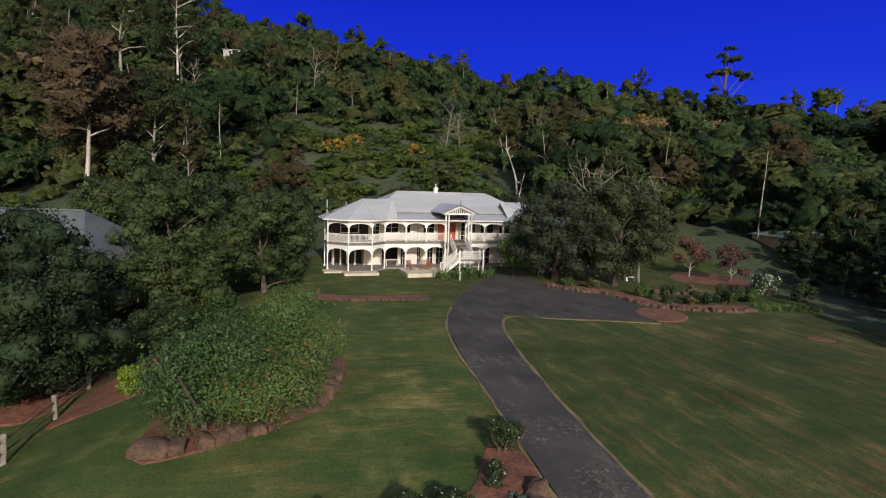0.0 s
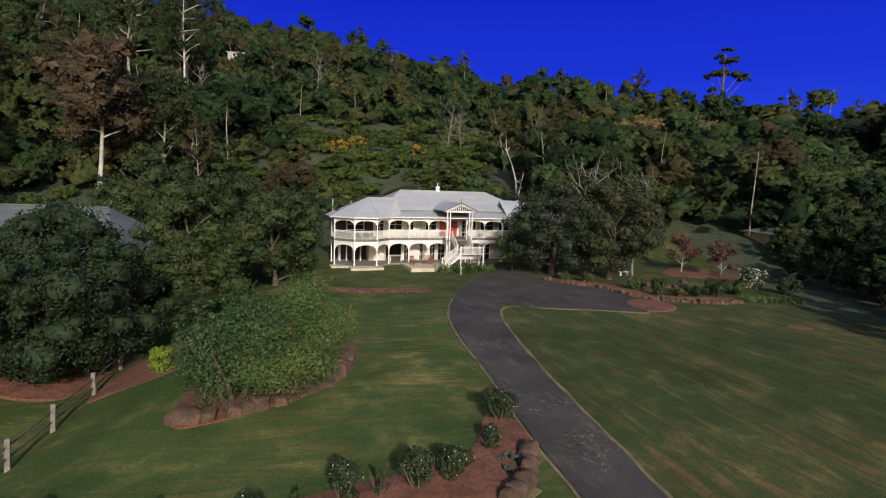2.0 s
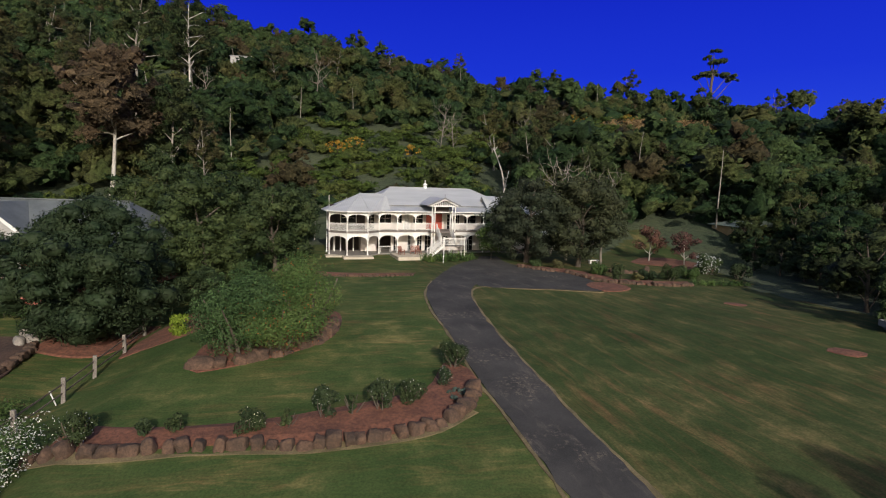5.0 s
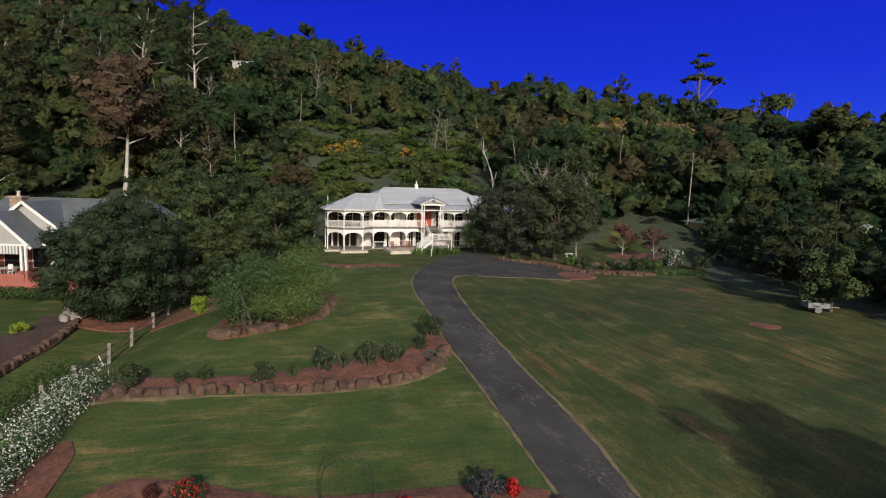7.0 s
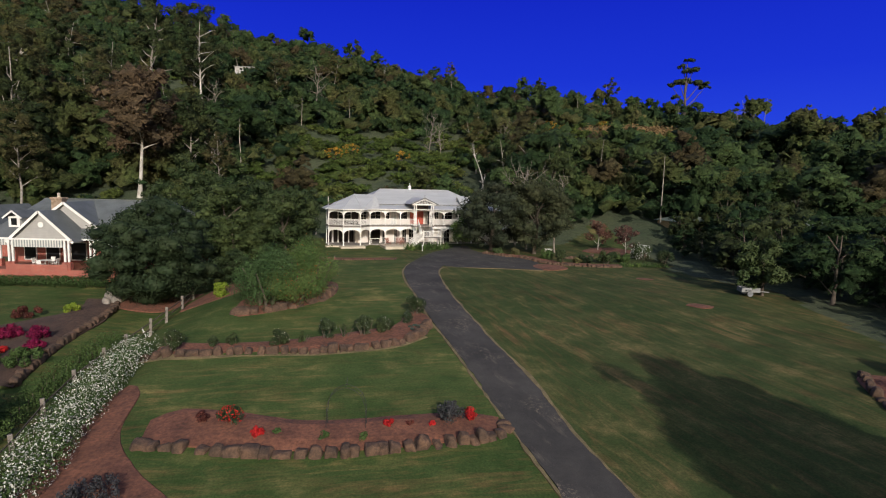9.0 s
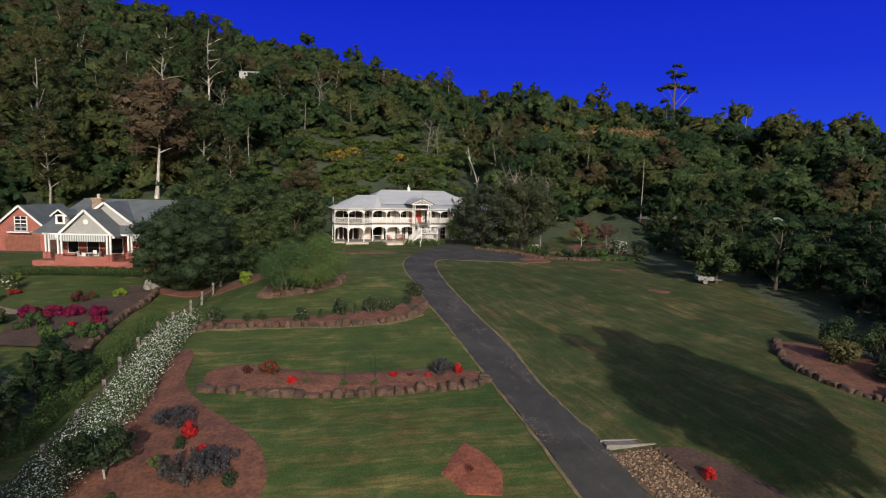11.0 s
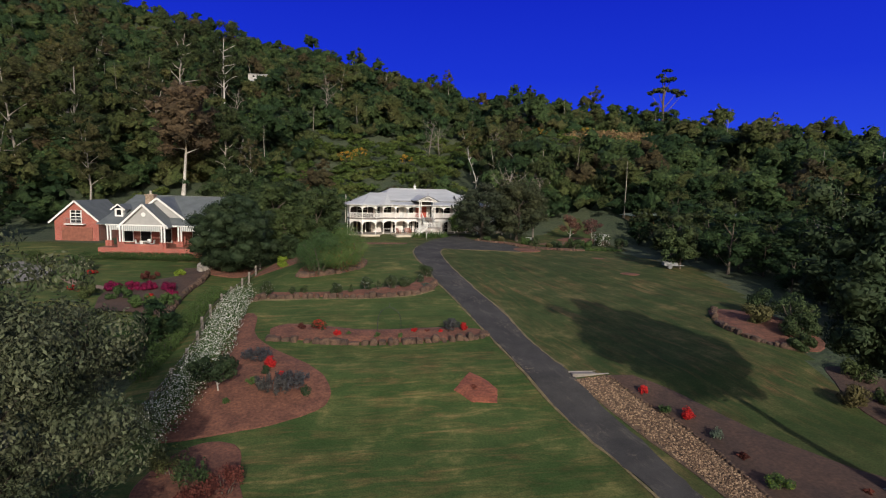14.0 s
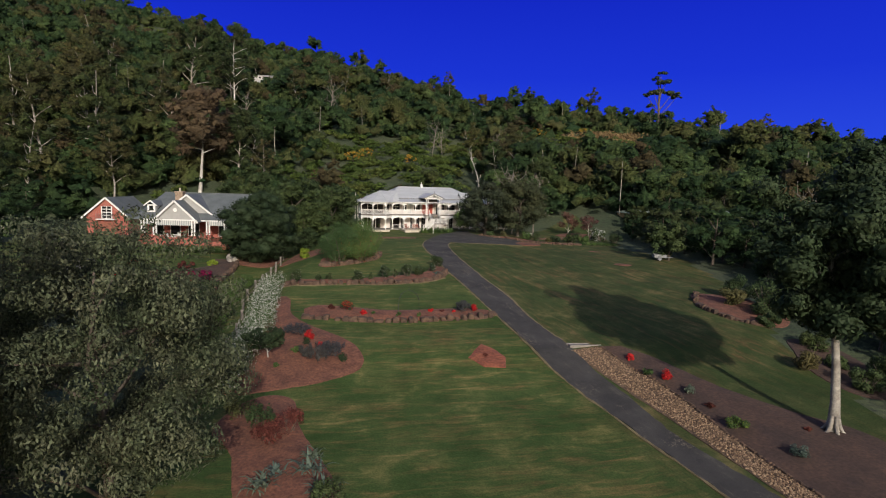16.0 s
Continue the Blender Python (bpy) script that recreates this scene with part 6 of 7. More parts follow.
part("cover", box(-1.5, 1.4, 0.06, 0.55, -0.2, 0.06), M_DECK, culvert)
for k, (x, y, h, w, leaf, fl, nf, lab) in enumerate((
        (23.2, -68.9, 0.6, 0.8, M_REDFLOWER, None, 0, "low red flowering shrub"), (23.7, -71.5, 0.7, 0.9, M_HEDGE, None, 0, "dark rounded green shrub"), (24.8, -72.3, 0.8, 0.95, M_REDFLOWER, M_REDFLOWER, 240, "bright red flowering bush"),
        (25.6, -74.6, 0.7, 0.9, M_GREYLEAF, None, 0, "grey-green rounded shrub"), (25.9, -76.8, 0.4, 0.7, M_REDLEAF, None, 0, "low dark red-leaved shrub"), (26.1, -79.6, 0.9, 1.5, M_HEDGE, M_LEAF_LIME, 140, "rounded green shrub with yellow flecks"),
        (27.8, -83.2, 0.8, 1.1, M_GREYLEAF, None, 0, "grey-green rounded shrub"), (30.2, -80.6, 0.3, 0.6, M_REDLEAF, None, 0, "low dark red-leaved shrub"))):
    shrub("bed_shrub", lab + " in the dark soil", at(x, y, 0, 1, -0.05), 620 + k, h, w, leaf, int(900 * max(0.5, h * w)), 0.06, fl, nf, 0.05, group="plants in the street bed")
v, f = [], []
for k in range(6):
    a = k * 1.05 + 0.3
    add_tube(v, f, [(0.9 * math.cos(a), 0.9 * math.sin(a), -0.1), (0.5 * math.cos(a), 0.5 * math.sin(a), 0.12), (0.28 * math.cos(a), 0.28 * math.sin(a), 0.5), (0.2 * math.cos(a), 0.2 * math.sin(a), 1.1)], [0.07, 0.12, 0.15, 0.08], 5)
solid("root_flare", v, f, M_GREYBARK, bpy.data.objects["street_gum_tree"], "pale flaring roots", smooth=True)

# bed G at the lawn's far edge, dirt rings
structure(patch("bed_mulch", [(36.6, -53.4), (35.0, -56.5), (34.8, -59.2), (36.2, -62.4), (39.2, -64.3), (41.7, -61.3), (41.2, -55.5)], M_MULCH, 0.05, 0.1), "mulch bed at the lawn's edge")
rocks_along([(36.6, -53.5), (35.1, -56.5), (34.8, -59.2), (36.0, -62.4), (38.3, -64.4)], 0.8, "boulders at the lawn's edge", lift=0.05)
shrub("bed_shrub", "bushy grey-green shrub at the lawn's edge", at(38.3, -57.9), 640, 2.2, 2.8, M_LEAF_OLIVE, 2600, 0.11)
for k, (x, y, h, w) in enumerate(((40.3, -55.5, 2.6, 3.0), (39.7, -61.5, 2.4, 3.2), (41.6, -58.1, 3.0, 3.4), (38.1, -64.2, 1.6, 2.2))):
    shrub("bed_shrub", "bushy dark shrub at the lawn's edge", at(x, y), 641 + 50 * k, h, w, M_LEAF, 2600, 0.11, group="shrubs at the lawn's edge")
structure(patch("bed_mulch", [(38.1, -67.0), (37.2, -69.1), (36.3, -72.0), (36.9, -76.1), (39.1, -76.6), (41.6, -71.6), (40.8, -67.9)], M_SOIL, 0.05, 0.08), "dark soil under the border trees")
for k, (x, y, h, w) in enumerate(((39.3, -68.7, 1.6, 2.4), (38.7, -72.0, 1.2, 2.0), (38.1, -75.6, 1.8, 2.6), (40.7, -74.6, 2.4, 3.0), (36.1, -72.2, 1.7, 2.0))):
    shrub("border_shrub", "loose dark shrub under the border trees", at(x, y), 645 + 40 * k, h, w, M_LEAF_OLIVE if k == 4 else M_LEAF, int(700 * h * w ** 0.5), 0.10, group="shrubs under the border trees")
structure(patch("dirt_ring", [(33.9, -22.4), (35.0, -23.4), (36.1, -22.4), (34.9, -21.5)], M_MULCH, 0.03, 0.02), "bare red dirt patch in the lawn", "ground")
structure(patch("dirt_ring", [(33.3, -36.4), (34.5, -37.6), (35.7, -36.9), (34.4, -35.8)], M_MULCH, 0.03, 0.02), "bare red dirt patch in the lawn", "ground")

# the bank and border beside the forecourt
structure(strip("bed_mulch", [(16.7, -7.0), (19.0, -8.9), (22.2, -10.2), (23.8, -12.9), (26.0, -14.4), (29.7, -14.7), (33.0, -14.2), (35.6, -13.1)], [(17.6, -5.0), (20.0, -6.6), (23.6, -7.4), (26, -10.2), (27.9, -12.1), (30.0, -12.3), (32.9, -11.8), (36, -10.8)], M_MULCH, 0.05, 0.15), "red-brown mulch border beside the forecourt")
structure(patch("bed_mulch", [(22.5, -17.3), (24.0, -15.2), (26.2, -15.4), (27.0, -17.2), (25.5, -19.1), (23.5, -19.7)], M_MULCH, 0.09, 0.04), "bare red soil at the forecourt's end")
rocks_along([(17.2, -7.6), (19.3, -9.2), (22.4, -10.5), (24.0, -13.1), (26.2, -14.5), (29.7, -14.7), (33.0, -14.3), (35.3, -13.2)], 0.75, "boulders along the forecourt border", lift=0.05)
rocks_along([(28.6, -7.6), (31.4, -7.0), (33.4, -5.4), (34.6, -2.8)], 0.7, "boulders in the grassy bank", lift=0.1)
for k, (x, y, h, w, leaf, fl, nf, lab) in enumerate((
        (25.6, -10.6, 1.7, 1.8, M_HEDGE, None, 0, "rounded green shrub"), (27.1, -13.1, 2.0, 1.5, M_LEAF_BLACK, None, 0, "upright dark shrub"), (21.8, -7.6, 1.3, 1.6, M_LEAF_OLIVE, None, 0, "rounded dull green shrub"), (19.4, -6.6, 1.2, 1.5, M_LEAF, None, 0, "rounded dark shrub"),
        (34.2, -10.6, 2.0, 3.4, M_LEAF, None, 0, "broad dark rounded shrub"), (31.0, -11.4, 1.6, 2.4, M_LEAF_BLACK, None, 0, "broad dark rounded shrub"), (37.0, -8.8, 1.8, 2.6, M_HEDGE, None, 0, "rounded green shrub"), (29.3, -12.8, 1.0, 1.4, M_LEAF_OLIVE, None, 0, "rounded dull green shrub"),
        (41.4, -5.2, 2.6, 4.2, M_LEAF, M_WHITEFLOWER, 420, "large shrub with clustered white blossom"), (43.6, -8.0, 2.0, 3.0, M_LEAF_BLACK, None, 0, "broad dark rounded shrub"))):
    shrub("border_shrub", lab + " in the mulch border", at(x, y), 650 + k, h, w, leaf, int(700 * h * w ** 0.5), 0.10, fl, nf, 0.12, group="shrubs in the forecourt border", upright=14 if k == 1 else 0)
for k in range(13):
    strap_plant("agapanthus", "bright green strap-leaved clump at the lawn's edge", at(36.0 + 0.5 * k, -12.6 + 0.6 * (k % 2)), 670 + k, 34, 0.95, 0.07, M_STRAP, 0.8, "agapanthus at the lawn's edge")
for k, (x, y, h, w) in enumerate(((37.8, 4.5, 5.6, 4.6), (41.5, 1.5, 5.0, 4.4))):
    tree("pink_tree", "small tree with sparse pinkish-brown leaves on the bank", at(x, y), 690 + k, h, 1.2, w, M_PALEBARK, M_PINKLEAF, 1500, 0.16, 0.09, 24, 7, patchy=0.26, group="pink-leaved trees on the bank")
structure(patch("bed_mulch", [(34.8, 3.0), (37.5, 0.6), (41, -2.4), (44, -1.5), (44, 5), (39, 8)], M_MULCH, 0.06, 0.1), "mulch bed on the grassy bank")


def bench(x, y, turn):
    r = thing("garden_bench", "white stone garden bench on the bank", "bench", at(x, y, turn))
    part("seat", box(-0.7, 0.7, -0.22, 0.22, 0.42, 0.52, 0.02), M_WHITE, r)
    for sx in (-0.5, 0.5):
        part("leg", box(sx - 0.1, sx + 0.1, -0.18, 0.18, 0, 0.42, 0.02), M_WHITE, r)


bench(28.2, -0.9, 15)


# fence of grey posts with two rails, between the gardens
def fence():
    line = [(-14.5, -31.5), (-14.0, -35.1), (-13.7, -39.0), (-13.5, -42.2), (-13.5, -45.8), (-13.6, -48.4), (-13.4, -52.1), (-12.7, -56.0), (-11.5, -60.0), (-10.8, -64.0), (-10.5, -67.4), (-10.5, -70.3), (-10.6, -73.6), (-10.5, -77.1)]
    r = thing("fence", "weathered grey timber post and rail fence between the gardens", "fence")
    rng = np.random.default_rng(700)
    for x, y in line:
        z = ground_z(x, y)
        o = part("post", box(-0.11, 0.11, -0.09, 0.09, -0.3, 1.3, 0.025), M_FENCE, r)
        o.matrix_basis = Matrix.LocRotScale((x, y, z), Euler((0.04 * rng.normal(), 0.04 * rng.normal(), rng.random())), None)
    for (x0, y0), (x1, y1) in zip(line, line[1:]):
        for h in (0.45, 0.95):
            part("rail", beam((x0, y0, ground_z(x0, y0) + h), (x1, y1, ground_z(x1, y1) + h), 0.04, 0.08), M_BARK, r)


M_FENCE = surface("weathered_timber", (0.16, 0.135, 0.115), (0.28, 0.245, 0.21), 1.5, 12, 0.9, relief=0.5, dist=0.02, spread=0.4)
fence()
stick = part("survey_stake", box(-0.03, 0.03, -0.02, 0.02, -0.1, 0.75), M_WHITE)
stick.matrix_basis = Matrix.LocRotScale((-13.8, -42.4, ground_z(-13.8, -42.4)), Euler((0, radians(-22), 0)), None)
tagged(stick, "leaning white wooden stake by the fence", "stake")
tap = part("garden_tap", add_box(box(-0.03, 0.03, -0.03, 0.03, -0.1, 0.9), -0.09, 0.09, -0.05, 0.05, 0.78, 0.86), M_WHITE)
tap.matrix_basis = at(8.3, -5.6)
tagged(tap, "thin white garden post on the lawn", "post")


def hedge_run(name, label, line, width, height, leaf, n, size, flower=None, n_flower=0, f_size=0.07, ragged=0.2):
    """A long hedge: leaf sprays over its whole top and sides, on a dark core of stems."""
    rng = np.random.default_rng(len(line) * 31 + int(height * 100))
    root = thing(name, label, "hedge")
    pts = resample(smooth_line(line, 0.4), 60)
    cs, rs = [], []
    for p in pts:
        for k in range(3):
            o = (k - 1) * width * 0.3
            q = p + Vector((o + rng.normal() * 0.12, rng.normal() * 0.2, 0))
            cs.append((q.x, q.y, ground_z(q.x, q.y) + height * 0.5 * (1 + ragged * rng.normal() * 0.5)))
            rs.append(height * 0.52)
    v, f = leaves(rng, cs, rs, n, size, 1.0, 0.75)
    o = new("foliage", mesh_from("foliage", v, f, leaf))
    o.parent = root
    if flower:
        v, f = leaves(rng, cs, [r * 1.05 for r in rs], n_flower, f_size, 1.0, 0.96)
        o = new("blossoms", mesh_from("blossoms", v, f, flower))
        o.parent = root
    sv, sf = [], []
    for p in pts[::2]:
        add_tube(sv, sf, [(p.x, p.y, ground_z(p.x, p.y) - 0.1), (p.x + 0.1 * rng.normal(), p.y, ground_z(p.x, p.y) + height * 0.7)], [0.05, 0.02], 4)
    tagged(solid("stems", sv, sf, M_BARK, root), kind="stuff")
    return root


hedge_run("flowering_hedge", "long hedge thick with small white blossom along the fence", [(-11.7, -47.9), (-10.9, -53.8), (-9.4, -61.3), (-8.9, -67.9), (-8.9, -74.1)], 2.1, 1.55, M_HEDGE, 19000, 0.075, M_WHITEFLOWER, 13000, 0.05)
hedge_run("clipped_hedge", "low clipped green hedge beyond the fence", [(-16.0, -42.8), (-15.7, -49.4), (-14.8, -55.9), (-13.3, -66.2)], 2.0, 0.95, M_HEDGE, 12000, 0.07, ragged=0.05)

# box trailer on the lawn
def trailer():
    r = thing("box_trailer", "small grey metal box trailer parked on the grass", "trailer", at(41.8, -32.1, -8))
    M_TR = surface("galvanised_steel", (0.16, 0.165, 0.17), (0.27, 0.27, 0.27), 2, 20, 0.5, 0.3)
    bm = bmesh.new()
    add_box(bm, -0.9, 0.9, -0.6, 0.6, 0.45, 0.5)
    for a in ((-0.9, 0.9, -0.6, -0.56), (-0.9, 0.9, 0.56, 0.6), (-0.9, -0.86, -0.6, 0.6), (0.86, 0.9, -0.6, 0.6)):
        add_box(bm, a[0], a[1], a[2], a[3], 0.5, 0.9)
    part("tray", bm, M_TR, r)
    part("drawbar", beam((0.9, 0, 0.48), (2.0, 0, 0.45), 0.08), M_TR, r)
    for sy in (-0.68, 0.68):
        w = part("wheel", lathe([(0.1, -0.08), (0.28, -0.08), (0.3, 0), (0.28, 0.08), (0.1, 0.08)], 14), M_GUTTER, r)
        w.matrix_basis = Matrix.LocRotScale((-0.1, sy, 0.3), Euler((radians(90), 0, 0)), None)
        part("mudguard", box(-0.5, 0.3, sy - 0.1, sy + 0.1, 0.66, 0.7), M_TR, r)


trailer()


# ---- the brick neighbour and its garden ----
def brick_material():
    m, t, b = nodes_of("red_brick")
    tc = t.nodes.new("ShaderNodeTexCoord")
    mp = t.nodes.new("ShaderNodeMapping")
    mp.inputs["Rotation"].default_value = (radians(90), 0, 0)
    t.links.new(tc.outputs["Object"], mp.inputs[0])
    br = t.nodes.new("ShaderNodeTexBrick")
    br.inputs["Scale"].default_value = 1.0
    br.inputs["Brick Width"].default_value, br.inputs["Row Height"].default_value, br.inputs["Mortar Size"].default_value = 0.24, 0.086, 0.008
    for k, c in (("Color1", (0.33, 0.074, 0.052)), ("Color2", (0.25, 0.055, 0.041)), ("Mortar", (0.30, 0.2, 0.16))):
        br.inputs[k].default_value = (*c, 1)
    t.links.new(mp.outputs[0], br.inputs["Vector"])
    n = noise_node(t, 0.8, 4, "obj")
    col = mixed(t, br.outputs[0], ramp(t, n.outputs[0], [(0.3, (0.8, 0.8, 0.8)), (0.7, (1.1, 1.05, 1.0))]), 1.0, "MULTIPLY")
    t.links.new(col, b.inputs["Base Color"])
    b.inputs["Roughness"].default_value = 0.85
    return m


M_BRICK = brick_material()
M_SLATE = surface("dark_grey_tiles", (0.085, 0.094, 0.096), (0.125, 0.135, 0.138), 0.7, 9, 0.6, relief=0.3, spread=0.25)
M_CREAM = boards("pale_grey_boards", (0.27, 0.26, 0.25), (0.335, 0.325, 0.31), 0.18)
M_STONE = surface("stone_chimney", (0.22, 0.15, 0.10), (0.40, 0.30, 0.22), 3.5, 9, 0.9, relief=0.8, dist=0.05, spread=0.4)


def stripe_material():
    m, t, b = nodes_of("striped_canvas")
    tc = t.nodes.new("ShaderNodeTexCoord")
    w = t.nodes.new("ShaderNodeTexWave")
    w.bands_direction = "X"
    w.inputs["Scale"].default_value = 1.15
    t.links.new(tc.outputs["Object"], w.inputs["Vector"])
    t.links.new(ramp(t, w.outputs[0], [(0.45, (0.19, 0.21, 0.21)), (0.55, (0.5, 0.485, 0.455))]), b.inputs["Base Color"])
    b.inputs["Roughness"].default_value = 0.9
    return m


M_STRIPE = stripe_material()
NZ = -1.0
nb = thing("brick_house", "red brick house with dark grey gabled roof and striped verandah awnings", "house", Matrix.Translation((-32.4, -25.0, NZ - 0.05)))


def npart(name, bm, m, label="", parent=None):
    return part(name, bm, m, parent or nb, label)


npart("wall", box(-5.6, 12.0, 2.2, 13.0, -0.4, 3.8), M_BRICK)
npart("plinth", box(-5.2, 8.5, -3.4, 2.2, -0.5, 0.62), M_BRICK, "red brick verandah plinth")
npart("verandah_floor", box(-5.1, 8.4, -3.3, 2.2, 0.62, 0.68), M_REDWOOD)
# main roof with hipped ends
RX0, RX1, RY, RZZ = -4.6, 10.5, 6.2, 7.75
EX0, EX1, EY0, EY1, EZZ = -6.6, 14.5, -1.2, 13.6, 3.75
for poly in ([(EX0, EY0, EZZ), (EX1, EY0, EZZ), (RX1, RY, RZZ), (RX0, RY, RZZ)], [(EX1, EY1, EZZ), (EX0, EY1, EZZ), (RX0, RY, RZZ), (RX1, RY, RZZ)],
             [(EX0, EY1, EZZ), (EX0, EY0, EZZ), (RX0, RY, RZZ)], [(EX1, EY0, EZZ), (EX1, EY1, EZZ), (RX1, RY, RZZ)]):
    npart("roof", sheet([poly], 0.1), M_SLATE, "dark grey tiled roof")
npart("ridge_tiles", beam((RX0, RY, RZZ + 0.03), (RX1, RY, RZZ + 0.03), 0.3, 0.1), M_SLATE)


def gable(cx, y, half, base, apex, back, wall_z, mat_wall, name="gable", valance=True):
    """A gable end: boarded wall, two roof planes, white bargeboards."""
    bm = bmesh.new()
    a = [bm.verts.new(p) for p in ((cx - half, y, base), (cx + half, y, base), (cx, y, apex))]
    b = [bm.verts.new((v.co.x, y + 0.15, v.co.z)) for v in a]
    bm.faces.new(a); bm.faces.new(b[::-1])
    for i in range(3):
        j = (i + 1) % 3
        bm.faces.new((a[j], a[i], b[i], b[j]))
    bmesh.ops.recalc_face_normals(bm, faces=bm.faces)
    g = npart(name, bm, mat_wall, "pale grey boarded gable" if mat_wall == M_CREAM else "brick gable")
    k = (apex - base) / half
    for s in (-1, 1):
        e = (cx + s * (half + 0.45), base - 0.45 * k)
        npart("gable_roof", sheet([[(cx, y - 0.35, apex + 0.12), (e[0], y - 0.35, e[1] + 0.12), (e[0], back, e[1] + 0.12), (cx, back, apex + 0.12)][::s]], 0.1), M_SLATE)
        npart("bargeboard", beam((cx, y - 0.38, apex + 0.03), (e[0], y - 0.38, e[1] + 0.03), 0.06, 0.26), M_WHITE, "white bargeboard")
    return g


g1 = gable(0.75, -2.6, 3.0, 3.85, 6.65, 4.5, 0, M_CREAM)
npart("louvre", lathe([(0.3, 0), (0.3, 0.05), (0.24, 0.06)], 14), M_WHITE, "round white gable vent", g1).matrix_basis = Matrix.LocRotScale((0.75, -2.62, 5.3), Euler((radians(90), 0, 0)), None)
gable(1.3, 0.6, 4.0, 4.4, 7.5, 6.0, 0, M_CREAM)
# chimney of stone
ch = npart("chimney", add_box(box(-0.6 - 0.7, 0.6 - 0.7, 2.2, 3.2, 3.0, 8.0, 0.05), -1.38, -0.02, 2.12, 3.28, 7.8, 8.05, 0.03), M_STONE, "stone chimney")
npart("chimney_pot", lathe([(0.16, 0), (0.14, 0.35), (0.2, 0.4), (0.1, 0.5)], 10), M_PALEDECK, "", ch).location = (-0.7, 2.7, 8.05)
# dormer
dm = npart("dormer", box(-4.9, -3.7, 0.6, 3.0, 4.6, 5.9), M_WHITE, "small white dormer")
npart("pane", box(-4.6, -4.0, 0.56, 0.59, 4.95, 5.7), M_GLASS, "", dm)
for s in (-1, 1):
    npart("dormer_roof", sheet([[(-4.3, 0.3, 6.55), (-4.3 + s * 1.0, 0.3, 5.75), (-4.3 + s * 1.0, 3.6, 5.75), (-4.3, 3.6, 6.55)][::s]], 0.06), M_SLATE)
    npart("dormer_bargeboard", beam((-4.3, 0.27, 6.5), (-4.3 + s * 1.02, 0.27, 5.7), 0.05, 0.18), M_WHITE)
# verandah posts on brick piers, awnings
for x, y in ((-5.0, -1.2), (-4.6, -1.2), (-2.3, -3.1), (-1.9, -3.1), (3.4, -3.1), (3.8, -3.1), (4.9, -1.2), (5.3, -1.2), (7.6, -1.2), (8.0, -1.2), (10.8, -1.2)):
    npart("pier", box(x - 0.26, x + 0.26, y - 0.26, y + 0.26, -0.3, 1.45, 0.02), M_BRICK)
    npart("post", box(x - 0.1, x + 0.1, y - 0.1, y + 0.1, 1.45, 3.75, 0.02), M_WHITE)
npart("front_wall", box(-2.3, 3.8, -3.45, -3.2, 0.5, 1.2), M_BRICK)
npart("beam", box(-2.6, 4.1, -3.2, -3.0, 3.72, 3.9), M_WHITE)
npart("side_beam", box(-5.3, 11.2, -1.3, -1.1, 3.55, 3.75), M_WHITE)
npart("awning", box(-1.8, 3.3, -3.3, -3.24, 3.0, 3.75), M_STRIPE, "grey and cream striped awning")
npart("awning", box(5.4, 7.5, -1.42, -1.36, 2.95, 3.6), M_STRIPE, "grey and cream striped awning")
npart("awning", box(-4.5, -2.4, -1.42, -1.36, 2.95, 3.6), M_STRIPE, "grey and cream striped awning")
npart("awning", box(8.0, 10.6, -1.42, -1.36, 2.95, 3.6), M_STRIPE, "grey and cream striped awning")
for x0, x1 in ((-2.0, -0.6), (0.8, 2.4), (5.6, 7.0), (-4.4, -3.2)):
    w = npart("window", box(x0 - 0.1, x1 + 0.1, 2.12, 2.2, 0.9, 3.0), M_WHITE)
    npart("pane", box(x0, x1, 2.08, 2.118, 1.0, 2.9), M_GLASS, "", w)

pt = thing("patio_table", "white garden table on the brick verandah", "table", Matrix.Translation((-32.1, -26.6, NZ + 0.63)))
part("tabletop", lathe([(0.62, 0.70), (0.64, 0.73), (0.62, 0.75)], 18), M_WHITE, pt)
part("pedestal", lathe([(0.3, 0.0), (0.08, 0.06), (0.06, 0.7)], 10), M_WHITE, pt)


def patio_chair(x, y, turn):
    r = thing("patio_chair", "white garden chair on the brick verandah", "chair", Matrix.Translation((x + 1.1, y, NZ + 0.63)) @ pose(0, 0, 0, 0, 0, turn), "chairs round the patio table")
    part("seat", box(-0.25, 0.25, -0.25, 0.25, 0.42, 0.47, 0.015), M_WHITE, r)
    part("backrest", beam((0, 0.24, 0.45), (0, 0.34, 0.95), 0.46, 0.04, up=(0, 1, 0)), M_WHITE, r)
    for sx in (-0.21, 0.21):
        for sy in (-0.21, 0.21):
            part("leg", box(sx - 0.025, sx + 0.025, sy - 0.025, sy + 0.025, 0, 0.42), M_WHITE, r)


for x, y, tn in ((-34.2, -26.5, 90), (-32.2, -26.5, -90), (-33.2, -25.6, 0), (-33.0, -27.6, 180)):
    patio_chair(x, y, tn)


